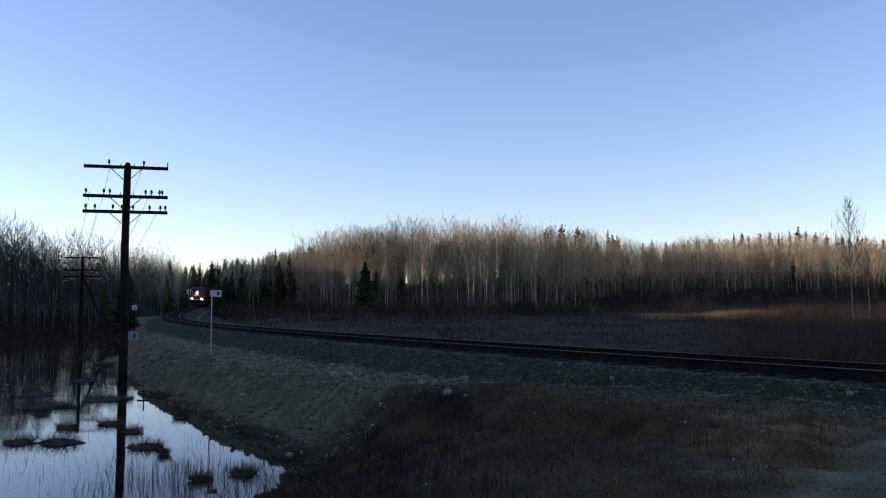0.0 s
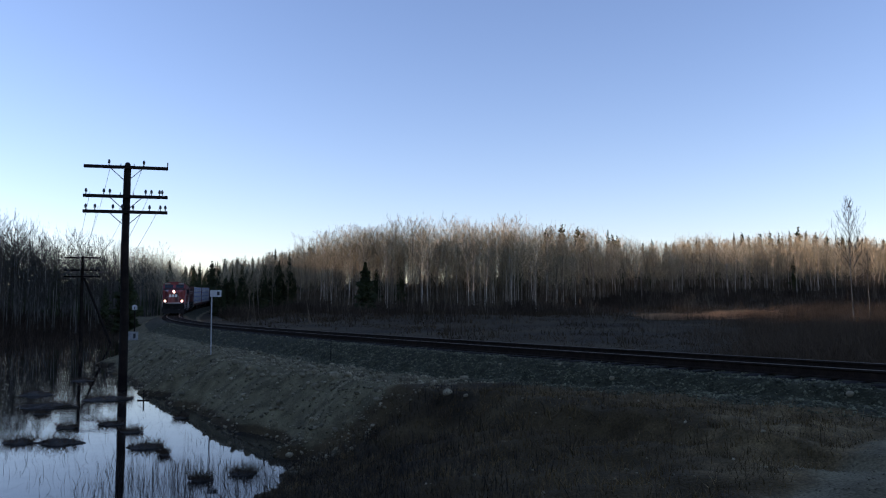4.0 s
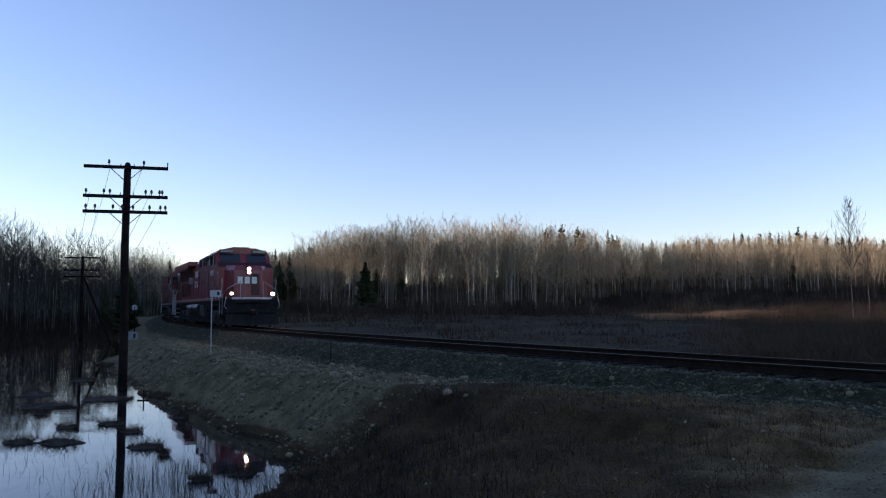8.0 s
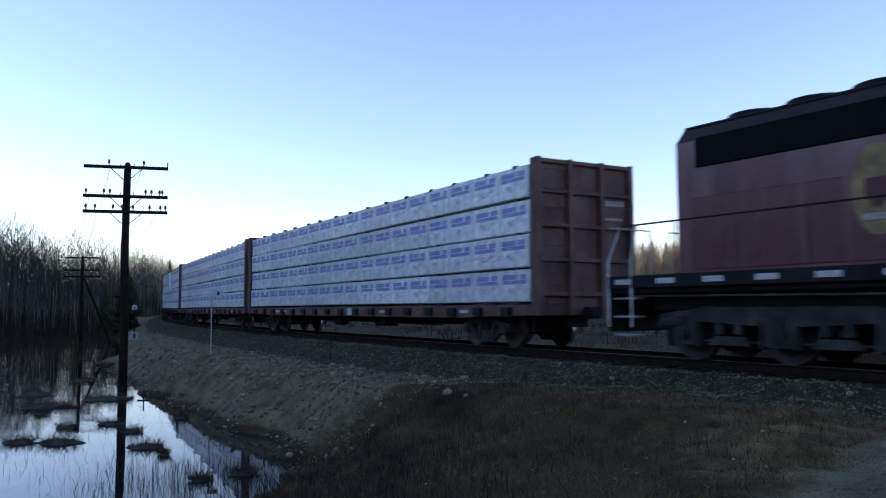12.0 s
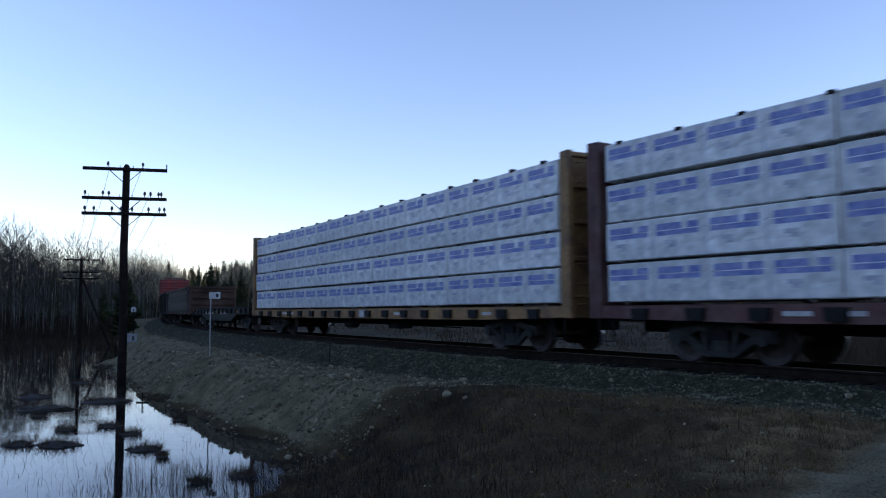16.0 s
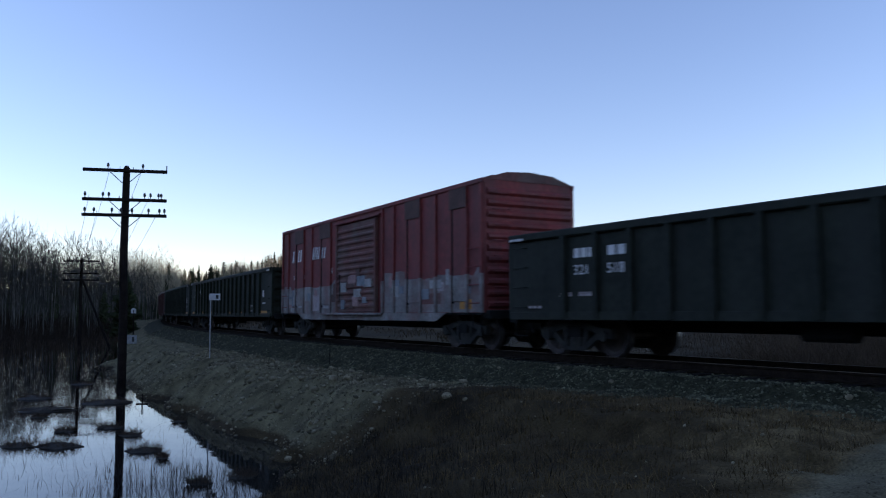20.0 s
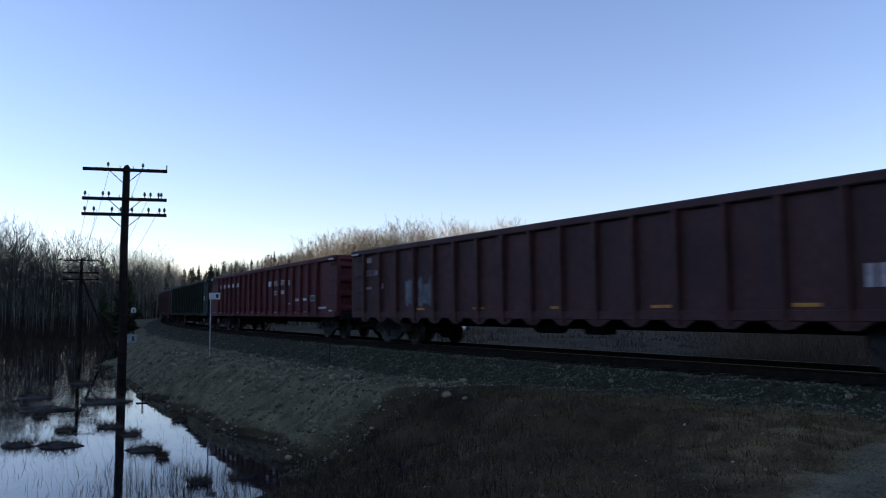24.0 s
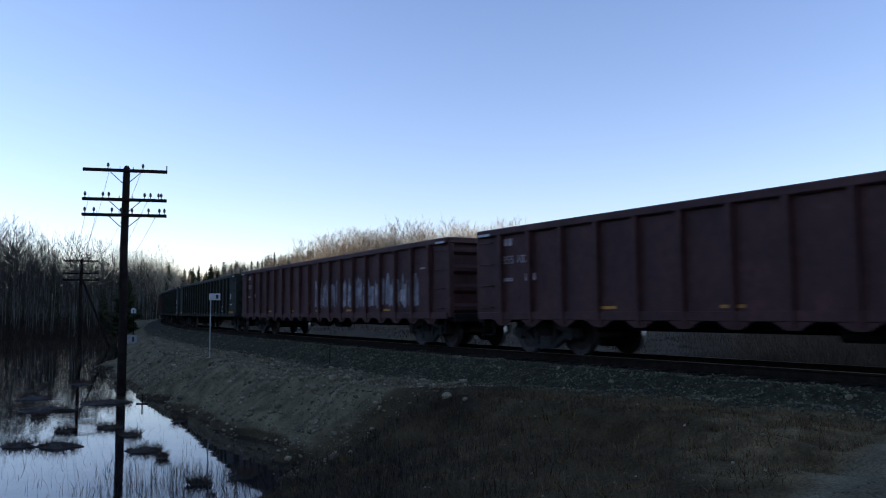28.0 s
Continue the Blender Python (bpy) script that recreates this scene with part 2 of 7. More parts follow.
def wob(x, y, f, seed=0.0):
    """A cheap smooth wobble of about -1 to 1."""
    return (np.sin(x * f + 1.3 * np.sin(y * f * 0.7 + seed) + seed) + np.sin(y * f * 1.13 - 1.1 * np.sin(x * f * 0.81 - seed) + 2.1 * seed)) / 2


def line_near(x, y):
    """Nearest place on the line and the distance to the side (camera's side positive)."""
    keep = (grid_s > -420) & (grid_s < 260)
    gs, gx, gy, gh = grid_s[keep], grid_x[keep], grid_y[keep], grid_h[keep]
    d, s = np.empty(len(x)), np.empty(len(x))
    for i in range(0, len(x), 4000):
        k = slice(i, i + 4000)
        q = (x[k, None] - gx) ** 2 + (y[k, None] - gy) ** 2
        j = q.argmin(1)
        dx, dy = x[k] - gx[j], y[k] - gy[j]
        along = dx * np.cos(gh[j]) + dy * np.sin(gh[j])
        d[k] = dx * np.sin(gh[j]) - dy * np.cos(gh[j])
        far = np.abs(along) > 2
        d[k] = np.where(far, np.sign(d[k]) * np.sqrt(q[np.arange(len(j)), j]), d[k])
        s[k] = gs[j] + np.clip(along, -1, 1)
    return s, d


WATER = -2.0
ROAD_A, ROAD_B = (2.85, 6.6), (5.0, 8.7)


def road_side(x, y):
    """Metres inside the gravel road's edge (negative outside)."""
    ux, uy = ROAD_B[0] - ROAD_A[0], ROAD_B[1] - ROAD_A[1]
    n = math.hypot(ux, uy)
    return ((x - ROAD_A[0]) * uy - (y - ROAD_A[1]) * ux) / n


def ground_z(x, y, fine=True):
    x, y = np.asarray(x, float), np.asarray(y, float)
    s, d = line_near(x, y)
    zr = np.interp(s, grid_s, grid_z)
    r = np.hypot(x, y)
    # the near side: road platform, ditch, marsh
    e = x - 0.12 * (y - 12) + 0.5 * wob(x, y, 0.5, 1)
    zc = -2.75 + 2.2 * smooth(-8.4, 4.1, e) + 0.07 * wob(x, y, 1.1, 2)
    road = smooth(-1.6, 0.3, road_side(x, y) + 0.15 * wob(x, y, 2.0, 3)) * smooth(60, 40, r)
    zc = zc * (1 - road) + -0.52 * road
    back = smooth(2, -8, y) * smooth(-14, -6, x)
    zc = zc * (1 - back) + -0.55 * back
    # marsh floor and its far shore, with woods behind
    shore = smooth(86, 112, y + 0.3 * x + 6 * wob(x, y, 0.06, 4))
    shore = np.maximum(shore, smooth(-44, -62, x + 4 * wob(x, y, 0.07, 5)))
    zc = np.where(x < 4, np.maximum(zc, -2.75 + 2.4 * shore + 0.1 * wob(x, y, 0.3, 6)), zc)
    # unseen hill on the left, added to keep the low sun off the line
    shade_hill = np.maximum(28.0 * smooth(-85, -145, x) * smooth(-0.52, -0.66, x / np.maximum(y, 1)), 25.0 * smooth(-50, -112, x) * smooth(88, 48, y)) * (x < 0)
    # embankment on the camera's side
    level = -0.68 + 0.30 * smooth(2, 15, s) + zr
    slope = 0.70 + 0.1 * wob(x, y, 0.8, 7) + 0.06 * wob(x, y, 1.9, 21)
    crest = 5.2 + 0.3 * wob(x, y, 1.3, 22) + 0.35 * wob(s, s * 0.3, 0.45, 8) - 2.3 * smooth(-25, -42, s)
    bank = level - np.maximum(d - crest, 0) * slope
    bed = zr - 0.2 - np.maximum(np.abs(d) - 1.75, 0) * 0.5
    bank = np.maximum(bank, bed)
    near_z = np.where(d < 60, np.maximum(bank, zc), zc)
    # the far side: ballast, a damp field, a slow rise to the woods
    u = np.where(y > 1, x / np.maximum(y, 1), np.sign(x) * 3)
    field = -1.25 + 0.2 * wob(x, y, 0.12, 9) + 1.7 * smooth(40, 130, r) + 3.6 * smooth(118, 170, r)
    field = field + 20 * smooth(0.18, 0.36, u) * smooth(190, 350, r) + 3.0 * smooth(-0.2, -0.1, u) * smooth(0.14, 0.06, u) * smooth(120, 160, r)
    field = field + 14 * smooth(330, 620, r)
    field = np.maximum(field, zr - 1.3)
    field = np.minimum(field, zr - 0.8 + np.maximum(np.abs(d) - 7, 0) * 0.10)
    far_z = np.maximum(bed, field)
    rise = 2.5 * smooth(215, 320, r) * smooth(-0.62, -0.45, u) * smooth(-0.1, -0.2, u) * smooth(9, 32, np.abs(d)) * (y > 0)
    z = np.where(d > 0, near_z + shade_hill, far_z) + rise
    # unseen rise behind the camera, added to dim the engines' fronts
    z = z + 4.0 * smooth(-45, -85, y) * smooth(-40, 0, x)
    if fine:
        rough = np.where(np.abs(d) < 2.3, 0.012, 0.05)
        z = z + rough * (wob(x, y, 3.1, 10) + 0.6 * wob(x, y, 6.7, 11)) * smooth(80, 30, r)
    return z


def make_ground():
    inner = np.arange(-36, 36.01, 0.22)
    outer = np.arange(36, 324, 4.0)[1:]
    ang = np.radians(np.concatenate([inner, outer]))
    rad = np.concatenate([np.arange(0.6, 5, 0.16), np.arange(5, 13, 0.055), np.arange(13, 14, 0.12), 14 * 1.0135 ** np.arange(0, 215), [280, 320, 370, 430, 500, 620, 800, 1100, 1600, 2400, 3800]])
    A, R = np.meshgrid(ang, rad)
    X, Y = (R * np.sin(A)).ravel(), (R * np.cos(A)).ravel()
    Z = ground_z(X, Y)
    na, nr = len(ang), len(rad)
    verts = np.column_stack([X, Y, Z]).tolist() + [(0, 0, -0.55)]
    i = np.arange(nr - 1)[:, None] * na
    j = np.arange(na)[None, :]
    j2 = (j + 1) % na
    faces = np.stack([i + j, i + j2, i + na + j2, i + na + j], -1).reshape(-1, 4)[:, ::-1].tolist()
    faces += [(len(verts) - 1, (k + 1) % na, k) for k in range(na)]
    me = mesh_from("ground", verts, faces, M_GROUND, True)
    # how far each spot is gravel, far field, track bed or road
    s, d = line_near(X, Y)
    edge = 8.6 + 0.8 * wob(X, Y, 1.0, 12) - 6.0 * smooth(3.0, 12, s + 1.2 * wob(X, Y, 0.9, 14))
    edge = np.maximum(edge - 1.6 * smooth(-8, 4, s), 3.0)
    layers = {"gravel": smooth(-3.9, -3.4, d) * smooth(edge + 1.7, edge - 1.9, d) * smooth(-1.95, -1.75, np.where((d > 4) & (np.hypot(X, Y) < 60), Z, 0)),
              "field": smooth(-3.4, -4.4, d), "bed": smooth(3.4, 2.8, np.abs(d)),
              # turf lightens the ground towards the right, in place of stronger light
              "turf": smooth(0.5, 5.5, X + 0.8 * wob(X, Y, 0.9, 18)) * smooth(2.6, 3.6, d) * (np.hypot(X, Y) < 60),
              "road": smooth(-0.45, 0.45, road_side(X, Y)) * (d > 3) * (np.hypot(X, Y) < 40)}
    for name, value in layers.items():
        at = me.attributes.new(name, "FLOAT", "POINT")
        at.data.foreach_set("value", np.append(value, 1.0 if name == "road" else 0.0).astype(np.float32))
    return tagged(new("ground", me), "dry brown marsh ground, gravel railway bank and field in shade", "ground", kind="structure")


make_ground()
wat = mesh_from("water", [(-120, 2, WATER), (6, 2, WATER), (6, 140, WATER), (-120, 140, WATER)], [(0, 1, 2, 3)], M_WATER)
tagged(new("water", wat), "still flooded marsh water reflecting the sky", "water", kind="structure")
# ---------------------------------------------------------------- part helpers
def bx(name, x0, x1, y0, y1, z0, z1, material, parent, bevel=0.012, label=""):
    bm = bmesh.new()
    box(bm, x0, x1, y0, y1, z0, z1, bevel)
    return part(name, bm, material, parent, label)


def inst(name, mesh, parent, m=None, label=""):
    ob = new(name, mesh)
    ob.parent = parent
    if m is not None:
        ob.matrix_basis = m
    return tagged(ob, label) if label else ob


def mesh_of(name, bm, material):
    me = bpy.data.meshes.new(name)
    bm.to_mesh(me)
    bm.free()
    for m in material if isinstance(material, (list, tuple)) else [material]:
        me.materials.append(m)
    return me


def letters(parent, text, x, z, height, y, material, squeeze=1.0, name="number"):
    """Raised characters on the camera's side of a car, read along its length."""
    cu = bpy.data.curves.new("lettering", "FONT")
    cu.body, cu.size, cu.extrude = text, height / 0.7, 0.003
    tmp = bpy.data.objects.new("lettering", cu)
    scene.collection.objects.link(tmp)
    me = bpy.data.meshes.new_from_object(tmp.evaluated_get(bpy.context.evaluated_depsgraph_get()))
    bpy.data.objects.remove(tmp)
    me.materials.clear()
    me.materials.append(material)
    ob = new(name, me)
    ob.parent = parent
    ob.matrix_basis = pose(x, y, z, 90) @ Matrix.Diagonal((squeeze, 1, 1, 1))
    return ob


def bars(parent, x0, x1, z0, z1, y, material, n, gap=0.25, name="lettering_bar", slant=0.0):
    """A row of plain raised bars in place of words, each a piece of its own."""
    w = (x1 - x0) / n
    bm = bmesh.new()
    h = (z1 - z0) / 2
    side_prism(bm, [(-w * (0.5 - gap / 2) - slant, -h), (w * (0.5 - gap / 2) - slant, -h), (w * (0.5 - gap / 2) + slant, h), (-w * (0.5 - gap / 2) + slant, h)], -0.004, 0.004)
    me = mesh_of(name, bm, material)
    return [inst(name, me, parent, pose(x0 + (k + 0.5) * w, y, (z0 + z1) / 2)) for k in range(n)]


def blocks(parent, x0, x1, z0, z1, y, material, n, name="lettering_block"):
    """A row of hollow and barred block shapes where a company's words stand."""
    w = (x1 - x0) / n
    a, h, s = w * 0.39, (z1 - z0) / 2, (z1 - z0) * 0.2
    kinds = []
    ring = ((-a, -a + s, -h, h), (a - s, a, -h, h), (-a + s, a - s, h - s, h), (-a + s, a - s, -h, -h + s))
    for bars_ in (ring, ((-a * 0.8, -a * 0.8 + s, -h, h), (a * 0.8 - s, a * 0.8, -h, h)), ((-a, a, h - s, h), (-a, a, -s / 2, s / 2), (-a, a, -h, -h + s))):
        bm = bmesh.new()
        for p0, p1, q0, q1 in bars_:
            box(bm, p0, p1, -0.004, 0.004, q0, q1)
        kinds.append(mesh_of(name, bm, material))
    for k in range(n):
        inst(name, kinds[(k * k + k // 3) % 3], parent, pose(x0 + (k + 0.5) * w, y, (z0 + z1) / 2))


def face_bars(parent, x, y0, y1, z0, z1, material, n):
    """The same on a front that looks along the line."""
    for b in bars(parent, y0, y1, z0, z1, 0, material, n, 0.3, "emblem_bar"):
        b.matrix_basis = pose(x, 0, 0, 0, 0, 90) @ b.matrix_basis


def grab(parent, pts, r=0.018, material=None, name="handrail"):
    """A rail bent along points, as one tube."""
    pts = [Vector(q) for q in pts]
    bm = bmesh.new()
    rings = []
    for k, q in enumerate(pts):
        d = (pts[min(k + 1, len(pts) - 1)] - pts[max(k - 1, 0)]).normalized()
        u = d.cross(Vector((0.31, 0.42, 0.85))).normalized()
        w = d.cross(u)
        rings.append([bm.verts.new(q + (u * math.cos(a) + w * math.sin(a)) * r) for a in (0, 1.0472, 2.0944, 3.1416, 4.1888, 5.236)])
    for a, b in zip(rings, rings[1:]):
        for i in range(6):
            bm.faces.new((a[i], a[(i + 1) % 6], b[(i + 1) % 6], b[i]))
    bm.faces.new(rings[0][::-1])
    bm.faces.new(rings[-1])
    return part(name, bm, material or M_RAILING, parent)


RUNGS = {}


def ladder(car, x, y, z0, z1, n, width=0.4, along="x", material=None, name="grab_iron"):
    """A column of single grab irons, on the side (along x) or on an end (along y)."""
    material = material or M_UNDER
    key = (width, along, material.name, x > 0, y > 0)
    if key not in RUNGS:
        bm = bmesh.new()
        back = -0.09 if y > 0 else 0.09
        inn = -0.09 if x > 0 else 0.09
        h = width / 2
        if along == "x":
            pts = [(-h, back, 0), (-h, 0, 0), (h, 0, 0), (h, back, 0)]
        else:
            pts = [(inn, -h, 0), (0, -h, 0), (0, h, 0), (inn, h, 0)]
        for a, b in zip(pts, pts[1:]):
            rod(bm, a, b, 0.014, n=6)
        RUNGS[key] = mesh_of(name, bm, material)
    for k in range(n):
        inst(name, RUNGS[key], car, pose(x, y, z0 + (z1 - z0) * k / max(n - 1, 1)))
# ---------------------------------------------------------------- track
GAUGE = 0.7535   # middle of a rail's head


def make_rail(side, name):
    prof = [(-0.075, -0.172), (0.075, -0.172), (0.075, -0.158), (0.012, -0.14), (0.009, -0.05), (0.036, -0.035), (0.036, -0.006), (0.028, 0.0), (-0.028, 0.0), (-0.036, -0.006), (-0.036, -0.035), (-0.009, -0.05), (-0.012, -0.14), (-0.075, -0.158)]
    ss = np.concatenate([np.arange(-420, -90, 6.0), np.arange(-90, 60, 1.5), np.arange(60, 240, 6.0)])
    verts, faces, mi = [], [], []
    n = len(prof)
    for k, s in enumerate(ss):
        for u, w in prof:
            verts.append(line_at(s, side * GAUGE + u, w))
        if k:
            for i in range(n):
                a, b = (k - 1) * n + i, (k - 1) * n + (i + 1) % n
                faces.append((a, b, b + n, a + n))
                mi.append(1 if i in (6, 7, 8) else 0)
    me = mesh_from(name, [tuple(v) for v in verts], faces, [M_RAIL, M_RAILTOP])
    me.polygons.foreach_set("material_index", mi)
    return me


track_line = thing("railway_track", "single railway line on wooden ties, curving away through ballast", "track", kind="structure")
for side in (1, -1):
    r = new("rail", make_rail(side, "rail"))
    r.parent = track_line
# ---------------------------------------------------------------- telegraph poles
def telegraph_pole(x, y, top, lean, turn, label):
    p = thing("telegraph_pole", label, "pole", pose(x, y, WATER, 0, lean, turn), group="telegraph poles beside the line")
    H = top - WATER
    bm = bmesh.new()
    n = 12
    zs = [-0.8, 0, H * 0.3, H * 0.6, H - 0.12, H]
    rs = [0.17, 0.165, 0.155, 0.145, 0.13, 0.06]
    rings = []
    for z, r in zip(zs, rs):
        rings.append([bm.verts.new((r * math.cos(2 * math.pi * i / n) + 0.02 * math.sin(z * 0.9), r * math.sin(2 * math.pi * i / n), z)) for i in range(n)])
    for a, b in zip(rings, rings[1:]):
        for i in range(n):
            bm.faces.new((a[i], a[(i + 1) % n], b[(i + 1) % n], b[i]))
    bm.faces.new(rings[-1])
    part("post", bm, M_POLE, p)
    pins = ((-0.62, 0.62), (-1.40, -0.78, -0.57, 0.70, 0.91, 1.20, 1.30), (-1.40, -1.08, -0.45, -0.13, 0.26, 0.85, 1.24, 1.42))
    knob = bmesh.new()
    rod(knob, (0, 0, 0), (0, 0, 0.12), 0.018, n=6)
    rod(knob, (0, 0, 0.09), (0, 0, 0.17), 0.045, 0.05, n=10)
    rod(knob, (0, 0, 0.17), (0, 0, 0.23), 0.05, 0.025, n=10)
    km = mesh_of("insulator", knob, M_GLASSINS)
    for z, row in zip((H - 0.22, H - 1.34, H - 1.93), pins):
        arm = bx("crossarm", -1.5, 1.5, -0.24, -0.13, z - 0.06, z + 0.06, M_POLE, p, 0.012)
        for u in row:
            inst("insulator", km, arm, pose(u, -0.185, z + 0.05))
        for sgn in (1, -1):
            grab(arm, [(sgn * 0.10, -0.19, z - 0.58 + 0.1), (sgn * 0.55, -0.19, z - 0.06)], 0.016, M_IRON, "arm_brace")
        for u in (-0.2, 0.27):
            bx("empty_pin", u - 0.012, u + 0.012, -0.2, -0.17, z + 0.05, z + 0.15, M_IRON, arm, 0.003)
    bx("bracket", 1.46, 1.5, -0.2, -0.17, H - 0.28, H + 0.02, M_IRON, p, 0.004)
    return p


P1, P2 = (-12.05, 29.78), (-32.6, 71.0)
telegraph_pole(*P1, 6.62, -0.3, 16, "dark weathered telegraph pole with three crossarms standing in water")
telegraph_pole(*P2, 5.95, -0.2, 16, "dark weathered telegraph pole with three crossarms, braced by a strut")
strut = thing("pole_strut", "dark slanting timber strut bracing a telegraph pole", "strut", pose(0, 0, 0))
bm = bmesh.new()
rod(bm, (P2[0] + 0.2, P2[1] - 0.1, 3.9), (P2[0] + 3.3, P2[1] - 1.2, -2.2), 0.1, n=10)
part("timber", bm, M_POLE, strut)

# slack wires between the poles
for k, (u, z1, z2) in enumerate(((-0.62, 6.55, 5.9), (0.62, 6.5, 5.85), (-1.4, 5.5, 4.8), (0.9, 5.4, 4.7), (-1.08, 4.9, 4.2), (1.24, 4.8, 4.1))):
    w = thing("overhead_wire", "thin slack telegraph wire strung between poles", "wire", group="telegraph wires")
    bm = bmesh.new()
    a, b = Vector((P1[0] + u, P1[1] - 0.1, z1)), Vector((P2[0] + u, P2[1] - 0.1, z2))
    pts = [a.lerp(b, i / 16) - Vector((0, 0, 5.2 * (i / 16) * (1 - i / 16))) for i in range(17)]
    for i in range(16):
        rod(bm, pts[i], pts[i + 1], 0.007, n=4)
    part("strand", bm, M_IRON, w)


# ---------------------------------------------------------------- line-side signs
def on_line(s, side):
    q = line_at(s, side)
    return q.x, q.y, float(ground_z(np.array([q.x]), np.array([q.y]))[0])


sx, sy, sz = -8.5, 28.9, float(ground_z(np.array([-8.5]), np.array([28.9]))[0])
sg = thing("mile_board", "white rectangular board on a tall thin steel post", "sign", pose(sx, sy, sz))
bm = bmesh.new()
box(bm, -0.02, 0.02, -0.02, 0.02, -0.3, 2.36, 0.006)
part("post", bm, M_GALV, sg)
pl = bx("board", -0.05, 0.36, -0.045, -0.027, 2.12, 2.36, M_WHITE, sg, 0.006)
bx("lettering_bar", 0.20, 0.30, -0.049, -0.045, 2.17, 2.31, M_BLACK, pl, 0.002)

mx, my, mz = on_line(-60, 4.1)
mk = thing("whistle_board", "small arched white board on a dark post", "sign", pose(mx, my, mz))
bm = bmesh.new()
box(bm, -0.05, 0.05, -0.05, 0.05, -0.3, 2.45, 0.01)
part("post", bm, M_POLE, mk)
bm = bmesh.new()
arch = [(-0.25, 2.2), (0.25, 2.2), (0.25, 2.5)] + [(0.25 * math.cos(a), 2.5 + 0.2 * math.sin(a)) for a in np.linspace(0.3, math.pi - 0.3, 7)] + [(-0.25, 2.5)]
side_prism(bm, arch, -0.09, -0.06)
ab = part("board", bm, M_WHITE, mk)
bx("lettering_bar", -0.04, 0.04, -0.098, -0.09, 2.25, 2.52, M_BLACK, ab, 0.002)

bxx, bxy = -19.7, 50.0
bxz = float(ground_z(np.array([bxx]), np.array([bxy]))[0])
lb = thing("low_marker", "low white marker plate on short posts by the water", "sign", pose(bxx, bxy, bxz, 0, 0, -8))
for u in (-0.35, 0.35):
    bx("leg", u - 0.03, u + 0.03, -0.03, 0.03, -0.3, 0.7, M_POLE, lb, 0.006)
lp = bx("plate", -0.42, 0.42, -0.06, -0.03, 0.52, 1.06, M_RAILGREY, lb, 0.008)
bx("lettering_bar", 0.1, 0.26, -0.065, -0.06, 0.64, 0.94, M_BLACK, lp, 0.002)

# a thin dark stake beside the line
tx, ty, tz = on_line(-2.0, 2.9)
st = thing("stake", "thin dark stake on the ballast shoulder", "stake", pose(tx, ty, tz))
bm = bmesh.new()
rod(bm, (0, 0, -0.2), (0.02, 0, 0.75), 0.013, n=8)
part("stick", bm, M_POLE, st)
# ---------------------------------------------------------------- trees
class Soup:
    """Collects vertices and faces of many small pieces."""

    def __init__(self):
        self.v, self.f, self.n = [], [], 0

    def add(self, verts, faces):
        self.v.append(np.asarray(verts, float))
        self.f.append(np.asarray(faces, int) + self.n)
        self.n += len(verts)

    def limb(self, a, b, r0, r1, n=3):
        a, b = np.asarray(a, float), np.asarray(b, float)
        d = b - a
        d = d / (np.linalg.norm(d) + 1e-9)
        u = np.cross(d, (0.31, 0.95, 0.1))
        u /= np.linalg.norm(u) + 1e-9
        w = np.cross(d, u)
        ang = np.arange(n) * 2 * math.pi / n
        ring = np.cos(ang)[:, None] * u + np.sin(ang)[:, None] * w
        i = np.arange(n)
        j = (i + 1) % n
        if r1 > 0:
            self.add(np.vstack([a + ring * r0, b + ring * r1]), np.vstack([np.column_stack([i, j, j + n]), np.column_stack([i, j + n, i + n])]))
        else:
            self.add(np.vstack([a + ring * r0, b[None]]), np.column_stack([i, j, np.full(n, n)]))

    def arrays(self):
        return np.vstack(self.v), np.vstack(self.f)


def tri_mesh(name, V, F, materials, index=None):
    me = bpy.data.meshes.new(name)
    me.vertices.add(len(V))
    me.vertices.foreach_set("co", np.ascontiguousarray(V, np.float32).ravel())
    me.loops.add(3 * len(F))
    me.loops.foreach_set("vertex_index", np.ascontiguousarray(F, np.int32).ravel())
    me.polygons.add(len(F))
    me.polygons.foreach_set("loop_start", np.arange(0, 3 * len(F), 3, dtype=np.int32))
    for m in materials:
        me.materials.append(m)
    if index is not None:
        me.polygons.foreach_set("material_index", np.ascontiguousarray(index, np.int32))
    me.update()
    return me


